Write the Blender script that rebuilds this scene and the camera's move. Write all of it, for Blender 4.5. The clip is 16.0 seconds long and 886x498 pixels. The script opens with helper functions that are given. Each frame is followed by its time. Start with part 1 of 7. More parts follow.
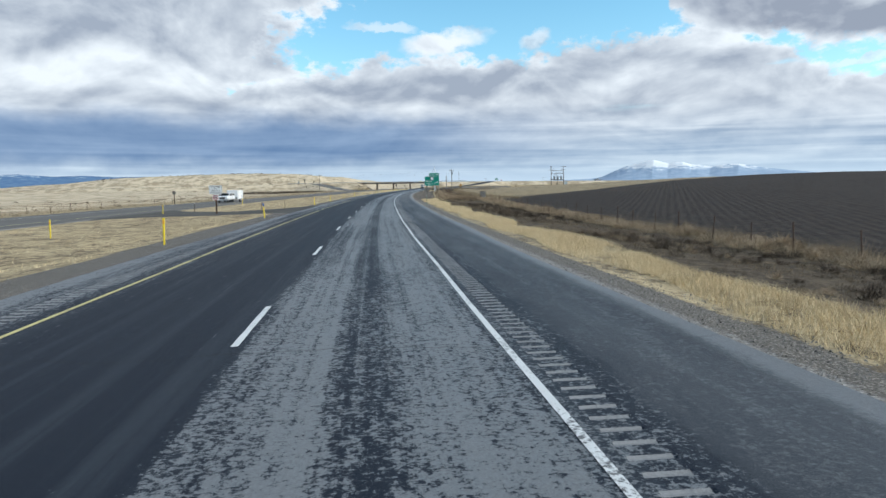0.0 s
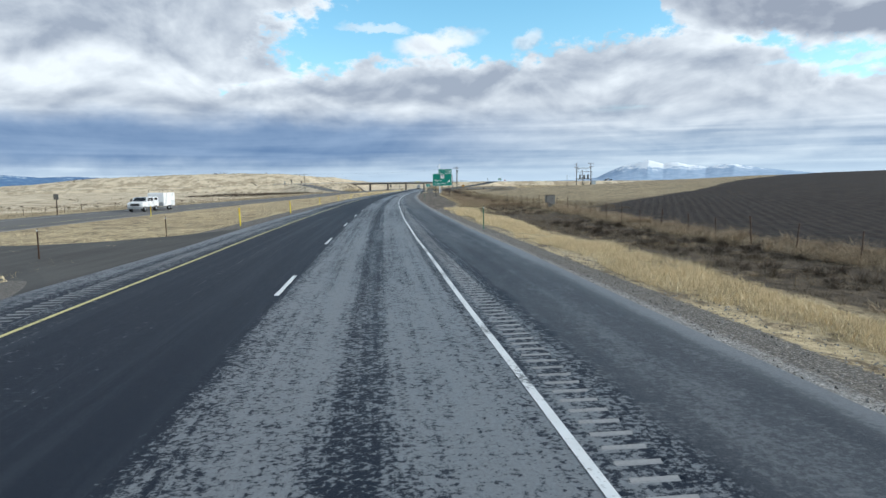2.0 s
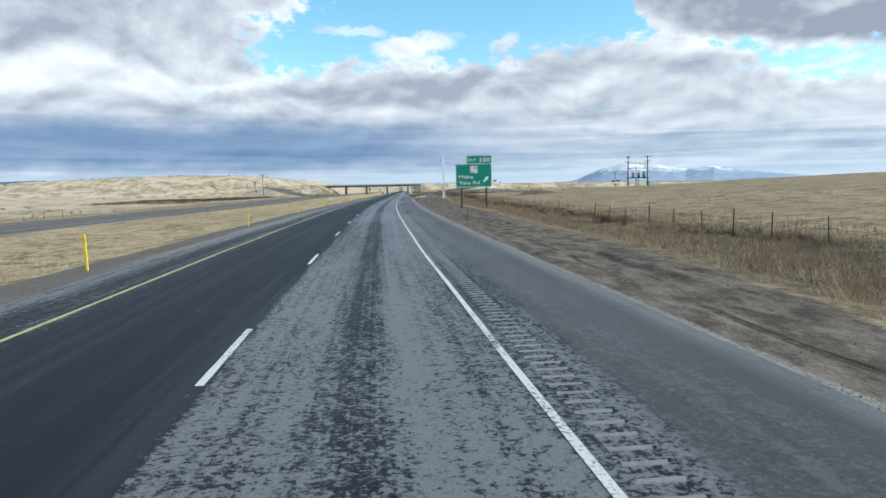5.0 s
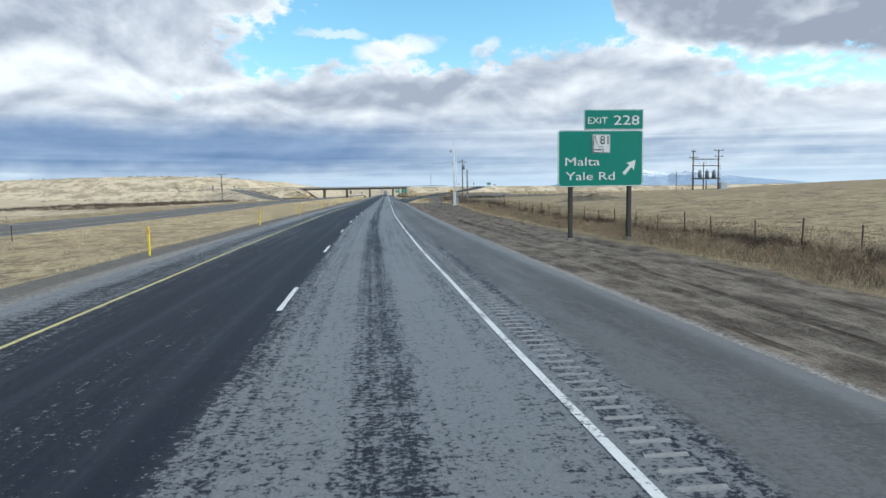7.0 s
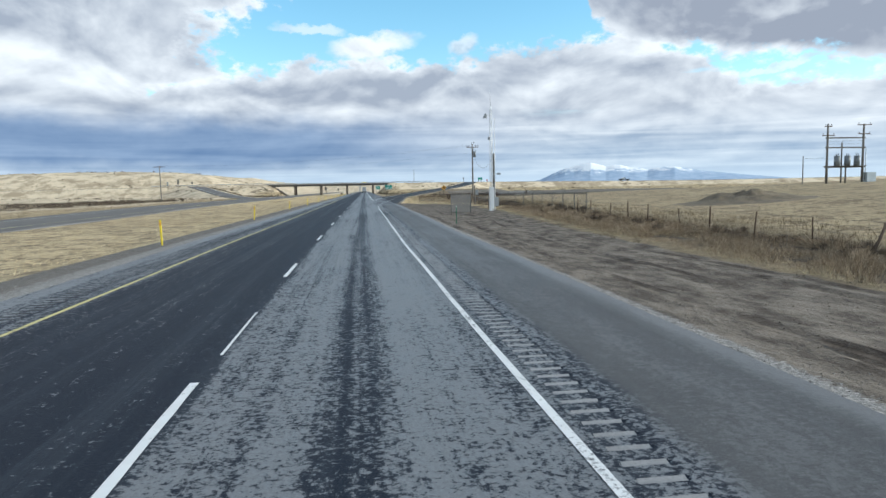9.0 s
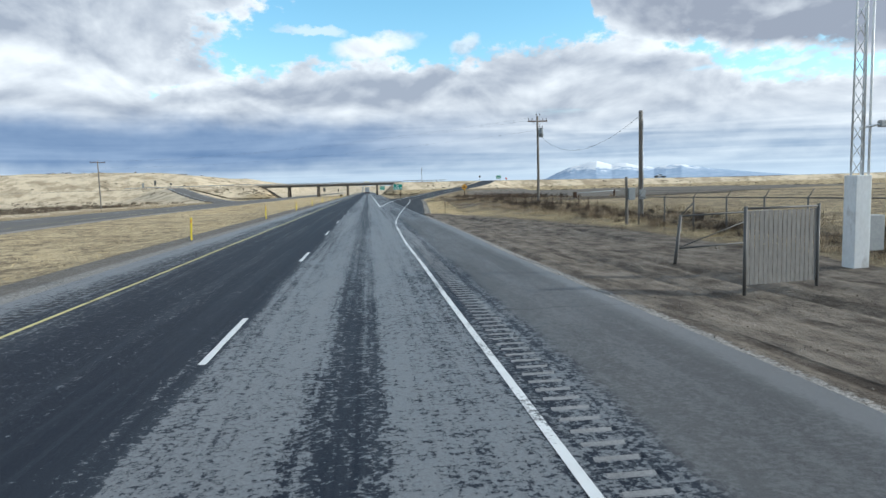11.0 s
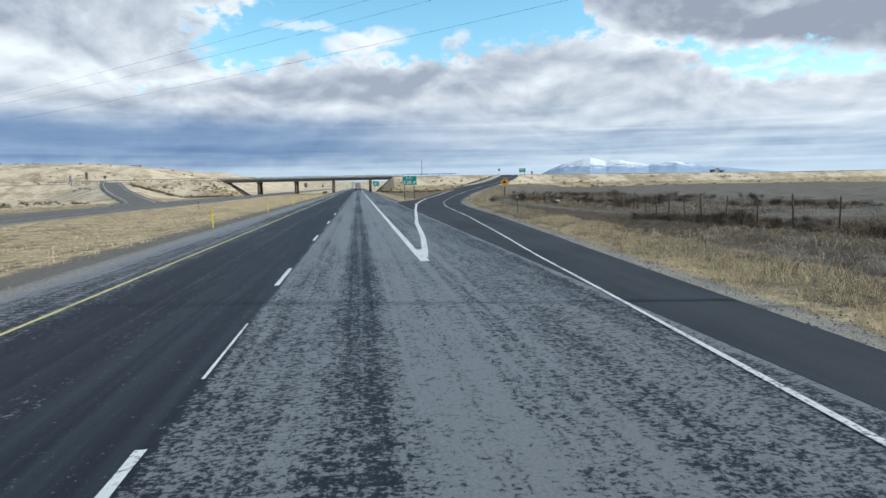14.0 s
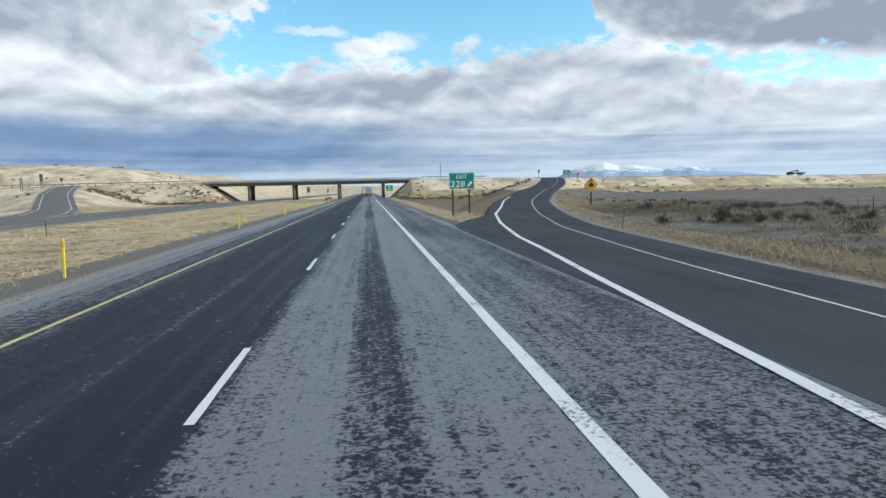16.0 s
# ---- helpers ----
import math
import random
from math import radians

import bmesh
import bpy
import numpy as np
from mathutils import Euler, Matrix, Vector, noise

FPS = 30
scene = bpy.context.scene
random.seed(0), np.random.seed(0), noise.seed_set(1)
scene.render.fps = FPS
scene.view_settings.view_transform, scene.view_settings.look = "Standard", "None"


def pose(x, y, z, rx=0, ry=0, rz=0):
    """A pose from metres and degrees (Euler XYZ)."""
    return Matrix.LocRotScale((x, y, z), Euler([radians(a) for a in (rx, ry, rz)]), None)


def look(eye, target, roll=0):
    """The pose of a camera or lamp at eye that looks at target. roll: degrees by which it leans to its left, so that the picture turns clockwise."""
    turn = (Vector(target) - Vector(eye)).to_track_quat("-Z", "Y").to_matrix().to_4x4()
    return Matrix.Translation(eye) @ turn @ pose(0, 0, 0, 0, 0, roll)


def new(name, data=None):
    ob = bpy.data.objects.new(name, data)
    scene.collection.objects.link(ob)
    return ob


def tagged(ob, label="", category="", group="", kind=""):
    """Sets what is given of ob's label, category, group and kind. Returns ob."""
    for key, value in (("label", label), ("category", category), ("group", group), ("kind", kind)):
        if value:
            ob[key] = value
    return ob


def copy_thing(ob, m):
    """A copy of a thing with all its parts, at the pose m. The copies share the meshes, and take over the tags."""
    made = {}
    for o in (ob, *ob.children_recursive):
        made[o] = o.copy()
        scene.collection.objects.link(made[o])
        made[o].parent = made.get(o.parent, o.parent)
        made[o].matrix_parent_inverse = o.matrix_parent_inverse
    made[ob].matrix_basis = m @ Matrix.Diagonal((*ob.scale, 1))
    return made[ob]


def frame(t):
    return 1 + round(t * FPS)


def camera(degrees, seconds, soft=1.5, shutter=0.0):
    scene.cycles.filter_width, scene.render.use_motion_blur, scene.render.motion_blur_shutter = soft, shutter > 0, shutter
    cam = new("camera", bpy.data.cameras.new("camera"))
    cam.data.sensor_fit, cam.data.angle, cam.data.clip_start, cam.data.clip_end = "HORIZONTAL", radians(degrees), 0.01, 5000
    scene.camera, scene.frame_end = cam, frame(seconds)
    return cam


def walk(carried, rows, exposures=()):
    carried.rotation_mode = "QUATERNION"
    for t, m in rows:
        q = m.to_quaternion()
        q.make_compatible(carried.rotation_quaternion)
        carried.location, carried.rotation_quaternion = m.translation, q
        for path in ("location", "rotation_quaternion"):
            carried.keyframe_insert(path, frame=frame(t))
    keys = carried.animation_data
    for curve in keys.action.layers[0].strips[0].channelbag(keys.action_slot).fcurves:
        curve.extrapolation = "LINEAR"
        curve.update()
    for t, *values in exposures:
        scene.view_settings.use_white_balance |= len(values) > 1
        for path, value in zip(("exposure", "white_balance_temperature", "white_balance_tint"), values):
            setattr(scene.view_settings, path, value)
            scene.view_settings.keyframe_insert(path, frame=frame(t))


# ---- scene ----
cam = camera(68.73, 16.0)
PATH = [
    (0, look((13.551, 0.887, 2.164), (13.669, 10.839, 1.195), -0.89)),
    (0.5, look((12.516, 11.853, 2.164), (12.656, 21.804, 1.192), -0.88)),
    (1, look((11.538, 22.887, 2.164), (11.693, 32.836, 1.158), -0.96)),
    (1.5, look((10.610, 33.999, 2.164), (10.784, 43.951, 1.205), -0.99)),
    (2, look((9.691, 45.132, 2.164), (9.914, 55.083, 1.204), -0.95)),
    (2.5, look((8.819, 56.294, 2.164), (9.017, 66.245, 1.199), -1.49)),
    (3, look((7.999, 67.467, 2.164), (8.263, 77.417, 1.206), -1.56)),
    (3.5, look((7.263, 78.599, 2.164), (7.638, 88.543, 1.179), -0.95)),
    (4, look((6.572, 89.723, 2.164), (7.022, 99.666, 1.203), -0.80)),
    (6.5, look((3.365, 144.680, 2.164), (4.037, 154.617, 1.273), -1.51)),
    (7, look((2.965, 155.637, 2.164), (3.809, 165.563, 1.292), -0.88)),
    (7.5, look((2.677, 166.641, 2.164), (3.930, 176.523, 1.290), -1.52)),
    (8, look((2.450, 177.678, 2.164), (3.730, 187.559, 1.303), -1.57)),
    (8.5, look((2.268, 188.768, 2.164), (3.511, 198.650, 1.261), -1.60)),
    (9, look((2.128, 199.926, 2.164), (3.300, 209.813, 1.233), -1.06)),
    (11.5, look((2.196, 255.953, 2.164), (3.318, 265.847, 1.234), -1.63)),
    (12, look((2.136, 267.102, 2.164), (3.279, 276.985, 1.159), -1.68)),
    (12.5, look((2.035, 278.229, 2.164), (3.191, 288.112, 1.162), -1.66)),
    (13, look((1.945, 289.359, 2.164), (3.068, 299.246, 1.169), -1.18)),
    (13.5, look((1.895, 300.493, 2.164), (3.388, 310.317, 1.040), -1.32)),
    (14, look((1.881, 311.644, 2.164), (3.148, 321.514, 1.175), -1.26)),
    (14.5, look((1.861, 322.873, 2.164), (3.037, 332.760, 1.235), -1.16)),
    (15, look((1.804, 334.178, 2.164), (2.920, 344.073, 1.247), -1.10)),
    (15.5, look((1.761, 345.488, 2.164), (2.908, 355.375, 1.200), -1.36)),
    (16, look((1.751, 356.730, 2.164), (2.869, 366.626, 1.253), -1.19)),
]
walk(cam, PATH, exposures=((0.0, 0.04, 5800, 5), (2.5, 0.06, 5800, 5), (4.0, 0.13, 5830, 5), (7.0, 0.14, 5830, 5), (12.0, 0.12, 5830, 5), (14.0, 0.06, 5830, 5), (16.0, 0.06, 5830, 5)))

# ---- world, sun ----
SUN_AZ, SUN_EL = radians(101.5), radians(20.5)      # right of straight ahead, above the horizon; the long pole shadows point so


def build_world():
    w = bpy.data.worlds.new("sky")
    scene.world = w
    w.use_nodes = True
    nt = w.node_tree
    nt.nodes.clear()
    N, L = nt.nodes.new, nt.links.new

    def m(op, a, b=None, c=None, clamp=False):
        n = N("ShaderNodeMath")
        n.operation, n.use_clamp = op, clamp
        for i, v in enumerate((a, b, c)):
            if v is None:
                continue
            if isinstance(v, (int, float)):
                n.inputs[i].default_value = v
            else:
                L(v, n.inputs[i])
        return n.outputs[0]

    def ramp(v, a, b, lo=0.0, hi=1.0):
        n = N("ShaderNodeMapRange")
        n.interpolation_type = "SMOOTHSTEP"
        L(v, n.inputs[0])
        for i, q in enumerate((a, b, lo, hi)):
            n.inputs[i + 1].default_value = q
        return n.outputs[0]

    def mix(f, a, b):
        n = N("ShaderNodeMix")
        n.data_type = "RGBA"
        if isinstance(f, (int, float)):
            n.inputs[0].default_value = f
        else:
            L(f, n.inputs[0])
        for i, v in ((6, a), (7, b)):
            if isinstance(v, tuple):
                n.inputs[i].default_value = (*v, 1)
            else:
                L(v, n.inputs[i])
        return n.outputs[2]

    def noise_at(x, y, z, scale, detail=7.0, rough=0.55, dist=0.0):
        c = N("ShaderNodeCombineXYZ")
        for i, v in enumerate((x, y, z)):
            if isinstance(v, (int, float)):
                c.inputs[i].default_value = v
            else:
                L(v, c.inputs[i])
        n = N("ShaderNodeTexNoise")
        L(c.outputs[0], n.inputs["Vector"])
        n.inputs["Scale"].default_value, n.inputs["Detail"].default_value = scale, detail
        n.inputs["Roughness"].default_value, n.inputs["Distortion"].default_value = rough, dist
        return n.outputs["Fac"]

    tc = N("ShaderNodeTexCoord")
    sp = N("ShaderNodeSeparateXYZ")
    L(tc.outputs["Generated"], sp.inputs[0])
    x, y, z = sp.outputs
    az = m("ARCTAN2", x, y)                          # radians to the right of straight ahead
    el = m("MAXIMUM", m("ARCSINE", z), 0.0)
    lg = m("LOGARITHM", m("ADD", el, 0.09), 2.71828)

    sky = N("ShaderNodeTexSky")
    sky.sky_type, sky.sun_disc = "NISHITA", False
    sky.sun_elevation, sky.sun_rotation = SUN_EL, SUN_AZ
    sky.air_density, sky.dust_density, sky.ozone_density = 1.0, 0.4, 1.5
    hsv = N("ShaderNodeHueSaturation")
    L(sky.outputs[0], hsv.inputs["Color"])
    hsv.inputs["Saturation"].default_value, hsv.inputs["Hue"].default_value = 1.12, 0.478
    clear = N("ShaderNodeVectorMath")
    clear.operation = "SCALE"
    L(hsv.outputs[0], clear.inputs[0])
    clear.inputs["Scale"].default_value = 0.205

    # cloud cover: broken layers that flatten towards the horizon
    def billow(a, b, z, scale, detail):
        """Rounded cumulus heads: inverted cells in three sizes."""
        c = N("ShaderNodeCombineXYZ")
        for i, v in enumerate((a, b)):
            L(v, c.inputs[i])
        c.inputs[2].default_value = z
        wob = N("ShaderNodeTexNoise")
        L(c.outputs[0], wob.inputs["Vector"])
        wob.inputs["Scale"].default_value, wob.inputs["Detail"].default_value = scale * 1.3, 1.0 + detail
        off = N("ShaderNodeVectorMath")
        off.operation = "MULTIPLY_ADD"
        L(wob.outputs["Color"], off.inputs[0])
        off.inputs[1].default_value = (0.5 / scale,) * 3
        L(c.outputs[0], off.inputs[2])
        v = N("ShaderNodeTexVoronoi")
        v.feature, v.normalize = "SMOOTH_F1", True
        L(off.outputs[0], v.inputs["Vector"])
        for k, q in (("Scale", scale), ("Detail", detail), ("Roughness", 0.5), ("Lacunarity", 2.3), ("Smoothness", 0.35)):
            v.inputs[k].default_value = q
        return m("SUBTRACT", 1.0, v.outputs["Distance"])

    def line(v, rows):
        """Piecewise straight curve of v through rows of (v, value)."""
        v0, v1 = rows[0][0], rows[-1][0]
        r = N("ShaderNodeValToRGB")
        L(m("DIVIDE", m("SUBTRACT", v, v0), v1 - v0, clamp=True), r.inputs[0])
        cr = r.color_ramp
        while len(cr.elements) < len(rows):
            cr.elements.new(0.5)
        for e, (p, q) in zip(cr.elements, rows):
            e.position, e.color = (p - v0) / (v1 - v0), (q, q, q, 1)
        return r.outputs[0]

    def layer(du, dv, su=6.6, sv=2.9, detail=6.0):
        a = m("ADD", m("MULTIPLY", az, su), du)
        b = m("ADD", m("MULTIPLY", lg, sv), dv)
        return m("ADD", m("MULTIPLY", noise_at(a, b, 8.1, 1.0, detail, 0.52, 0.35), 0.7), m("MULTIPLY", billow(a, b, 0.4, 1.15, 2.2), 0.3))

    # ragged edges: coarse swing, cauliflower heads, fine fray
    swing = m("SUBTRACT", noise_at(m("MULTIPLY", az, 9.0), m("MULTIPLY", el, 14.0), 1.3, 1.0, 4.0, 0.55), 0.5)
    head = m("SUBTRACT", billow(m("MULTIPLY", az, 12.0), m("MULTIPLY", el, 20.0), 0.4, 1.0, 2.5), 0.62)
    fray = m("SUBTRACT", noise_at(m("MULTIPLY", az, 40.0), m("MULTIPLY", el, 62.0), 6.3, 1.0, 5.0, 0.6), 0.5)
    rough = m("ADD", m("MULTIPLY", swing, 4.5), m("ADD", m("MULTIPLY", head, 4.2), m("MULTIPLY", fray, 3.6)))
    # crest of the long bank ahead, flank of the big cloud on the left, foot of the dark one on the right
    bank_top = line(az, ((-0.9, 0.16), (-0.26, 0.155), (-0.18, 0.168), (0.014, 0.186), (0.15, 0.195), (0.32, 0.207), (0.42, 0.204), (0.49, 0.182), (0.53, 0.146), (0.60, 0.130), (0.67, 0.134), (0.76, 0.16), (0.95, 0.17)))
    flank = line(el, ((0.0, 0.30), (0.150, 0.24), (0.165, 0.30), (0.185, 0.275), (0.205, 0.28), (0.235, 0.315), (0.28, 0.355), (0.34, 0.42), (0.6, 0.42)))
    foot = line(az, ((0.0, 0.52), (0.30, 0.44), (0.345, 0.245), (0.40, 0.207), (0.46, 0.190), (0.55, 0.177), (0.72, 0.150), (0.95, 0.14)))
    over_bank = m("SUBTRACT", el, bank_top)
    past_flank = m("SUBTRACT", az, m("SUBTRACT", flank, 0.5))
    under_foot = m("SUBTRACT", foot, el)
    open_sky = m("MINIMUM", m("DIVIDE", over_bank, 0.016), m("MINIMUM", m("DIVIDE", past_flank, 0.035), m("DIVIDE", under_foot, 0.016)))
    wa = m("ADD", az, m("MULTIPLY", swing, 0.10))
    we = m("ADD", el, m("MULTIPLY", m("ADD", swing, fray), 0.028))

    def blob(a0, e0, ra, re, tilt=0.0):
        da = m("SUBTRACT", wa, a0)
        p = m("DIVIDE", da, ra)
        q = m("DIVIDE", m("SUBTRACT", m("SUBTRACT", we, e0), m("MULTIPLY", da, tilt)), re)
        return ramp(m("ADD", m("MULTIPLY", p, p), m("MULTIPLY", q, q)), 1.5, 0.3)

    # overhead and behind: broken cover
    away = m("MAXIMUM", ramp(el, 0.30, 0.42), ramp(m("ABSOLUTE", az), 0.85, 1.05))
    broken = m("MULTIPLY", m("SUBTRACT", layer(0.0, 0.0, 2.2, 1.8), 0.60), 9.0)
    open_sky = m("ADD", m("MULTIPLY", open_sky, m("SUBTRACT", 1.0, away)), m("MULTIPLY", broken, away))
    seams = m("MULTIPLY", ramp(layer(4.3, 2.0, 5.0, 7.0), 0.62, 0.70), m("MULTIPLY", ramp(el, 0.10, 0.13), m("MULTIPLY", ramp(el, 0.185, 0.15), ramp(az, 0.05, 0.3))))
    clear_f = m("MAXIMUM", ramp(m("SUBTRACT", open_sky, rough), -0.75, 0.35), m("MULTIPLY", seams, 0.75))
    puffs = m("MAXIMUM", blob(0.016, 0.212, 0.055, 0.019, 0.12), m("MAXIMUM", m("MULTIPLY", blob(-0.075, 0.232, 0.06, 0.008), 0.55), m("MULTIPLY", blob(0.152, 0.211, 0.026, 0.013, 0.3), 0.7)))
    puffs = m("MAXIMUM", puffs, m("MULTIPLY", blob(0.585, 0.153, 0.05, 0.006, 0.2), 0.6))
    cov = m("MAXIMUM", m("SUBTRACT", 1.0, clear_f), puffs)

    # light and shade on the cloud bodies: tops bright, feet grey, flattening to strata near the horizon
    here = layer(0.0, 0.0)
    relief = m("MULTIPLY", m("SUBTRACT", here, layer(-0.05, 0.20)), 3.8)
    strata = m("MULTIPLY", m("SUBTRACT", noise_at(m("MULTIPLY", az, 2.6), m("MULTIPLY", lg, 9.0), 5.5, 1.0, 5.0, 0.5, 0.5), 0.5), 3.4)
    near_rim = m("MULTIPLY", ramp(m("SUBTRACT", open_sky, rough), -1.6, 0.0), ramp(m("ADD", here, m("MULTIPLY", fray, 0.4)), 0.42, 0.62))
    low = ramp(el, 0.15, 0.05)
    tone = m("ADD", m("ADD", 0.48, m("MULTIPLY", relief, m("SUBTRACT", 1.0, m("MULTIPLY", low, 0.55)))), m("MULTIPLY", strata, m("MULTIPLY", low, 0.55)))
    tone = m("ADD", tone, m("ADD", m("MULTIPLY", near_rim, 0.45), m("MULTIPLY", fray, 0.22)))
    belly = m("MULTIPLY", ramp(m("ABSOLUTE", m("ADD", over_bank, 0.038)), 0.026, 0.006), ramp(m("ABSOLUTE", m("SUBTRACT", az, 0.12)), 0.38, 0.20))
    gloom = m("MULTIPLY", ramp(m("SUBTRACT", el, foot), -0.002, 0.018), ramp(az, 0.33, 0.44))
    crown = m("MULTIPLY", ramp(el, 0.195, 0.225), ramp(az, -0.17, -0.24))
    heaps = m("MULTIPLY", ramp(m("ABSOLUTE", m("SUBTRACT", el, 0.158)), 0.034, 0.008), ramp(az, -0.20, -0.27))
    tone = m("ADD", tone, m("SUBTRACT", m("MULTIPLY", heaps, 0.28), m("ADD", m("MULTIPLY", belly, 0.40), m("ADD", m("MULTIPLY", gloom, 0.42), m("MULTIPLY", crown, 0.26)))), clamp=True)
    shade = mix(ramp(el, 0.03, 0.13), (0.36, 0.45, 0.57), (0.395, 0.42, 0.48))
    shade = mix(m("MULTIPLY", gloom, 0.8), shade, (0.34, 0.355, 0.41))
    white = mix(ramp(el, 0.0, 0.10), (0.72, 0.79, 0.84), (0.96, 0.945, 0.93))
    body = mix(tone, shade, white)
    # slate-blue rain band low ahead, towards the left, and a pale strip of sky under it
    band = m("MULTIPLY", ramp(m("ABSOLUTE", m("SUBTRACT", m("ADD", el, m("MULTIPLY", swing, 0.05)), 0.068)), 0.055, 0.014), ramp(az, 0.30, -0.12))
    body = mix(m("MULTIPLY", band, 0.88), body, mix(m("MULTIPLY", tone, 0.55), (0.115, 0.20, 0.36), (0.36, 0.47, 0.64)))
    glow = m("MULTIPLY", ramp(el, 0.036, 0.006), ramp(az, -0.55, 0.0, 0.35, 1.0))
    body = mix(m("MULTIPLY", glow, 0.75), body, (0.66, 0.75, 0.83))
    col = mix(cov, clear.outputs[0], body)
    bg = N("ShaderNodeBackground")
    L(col, bg.inputs[0])
    bg.inputs[1].default_value = 1.0
    out = N("ShaderNodeOutputWorld")
    L(bg.outputs[0], out.inputs[0])


build_world()
sun = bpy.data.lights.new("sun", "SUN")
sun.energy, sun.angle, sun.color = 3.75, radians(0.8), (1.0, 0.92, 0.80)
sun_ob = new("sun", sun)
sun_ob.matrix_world = look((0, 0, 300), (-math.sin(SUN_AZ) * math.cos(SUN_EL), -math.cos(SUN_AZ) * math.cos(SUN_EL), 300 - math.sin(SUN_EL)))


# ---- materials ----
class Nodes:
    """Small wrapper to write a node material in few lines."""

    def __init__(self, name):
        self.mat = bpy.data.materials.new(name)
        self.mat.use_nodes = True
        self.nt = self.mat.node_tree
        self.bsdf = self.nt.nodes["Principled BSDF"]
        self.out = self.nt.nodes["Material Output"]

    def add(self, kind, **attrs):
        n = self.nt.nodes.new(kind)
        for k, v in attrs.items():
            setattr(n, k, v)
        return n

    def put(self, socket, v):
        if isinstance(v, (int, float)):
            socket.default_value = v
        elif isinstance(v, tuple):
            socket.default_value = (*v, 1) if len(socket.default_value) == 4 else v
        else:
            self.nt.links.new(v, socket)

    def math(self, op, a, b=None, clamp=False):
        n = self.add("ShaderNodeMath", operation=op, use_clamp=clamp)
        self.put(n.inputs[0], a)
        if b is not None:
            self.put(n.inputs[1], b)
        return n.outputs[0]

    def ramp(self, v, a, b, lo=0.0, hi=1.0):
        n = self.add("ShaderNodeMapRange", interpolation_type="SMOOTHSTEP")
        self.put(n.inputs[0], v)
        for i, q in enumerate((a, b, lo, hi)):
            n.inputs[i + 1].default_value = q
        return n.outputs[0]

    def mix(self, f, a, b, mode="MIX"):
        n = self.add("ShaderNodeMix", data_type="RGBA", blend_type=mode)
        self.put(n.inputs[0], f)
        self.put(n.inputs[6], a)
        self.put(n.inputs[7], b)
        return n.outputs[2]

    def coords(self, kind="Object", scale=(1, 1, 1)):
        t = self.add("ShaderNodeTexCoord")
        m = self.add("ShaderNodeMapping")
        m.inputs["Scale"].default_value = scale
        self.nt.links.new(t.outputs[kind], m.inputs[0])
        return m.outputs[0]

    def noise(self, vec, scale, detail=4.0, rough=0.55, dist=0.0):
        n = self.add("ShaderNodeTexNoise")
        self.put(n.inputs["Vector"], vec)
        for k, v in (("Scale", scale), ("Detail", detail), ("Roughness", rough), ("Distortion", dist)):
            n.inputs[k].default_value = v
        return n.outputs["Fac"]

    def bump(self, height, strength=0.3, distance=0.02):
        n = self.add("ShaderNodeBump")
        n.inputs["Strength"].default_value, n.inputs["Distance"].default_value = strength, distance
        self.put(n.inputs["Height"], height)
        self.nt.links.new(n.outputs[0], self.bsdf.inputs["Normal"])

    def done(self, color, rough=0.7, metal=0.0, spec=None):
        self.put(self.bsdf.inputs["Base Color"], color)
        self.put(self.bsdf.inputs["Roughness"], rough)
        self.put(self.bsdf.inputs["Metallic"], metal)
        if spec is not None:
            self.bsdf.inputs["Specular IOR Level"].default_value = spec
        return self.mat


def plain(name, c, rough=0.6, metal=0.0, var=0.25, scale=6.0, stretch=(1, 1, 1), bump=0.15, dirt=None):
    """Painted or raw surface with grain, a slow drift of tone, and optional dirt."""
    n = Nodes(name)
    v = n.coords("Object", stretch)
    fine = n.noise(v, scale * 6, 5)
    slow = n.noise(v, scale * 0.35, 3)
    dark = tuple(q * (1 - var) for q in c)
    pale = tuple(min(1, q * (1 + var * 0.6)) for q in c)
    col = n.mix(n.ramp(n.math("ADD", n.math("MULTIPLY", fine, 0.5), n.math("MULTIPLY", slow, 0.5)), 0.3, 0.7), dark, pale)
    if dirt:
        col = n.mix(n.ramp(n.noise(v, scale, 6), 0.52, 0.72, 0, 0.8), col, dirt)
    n.bump(fine, bump, 0.01)
    return n.done(col, n.ramp(slow, 0.3, 0.7, rough * 0.85, min(1, rough * 1.15)), metal)


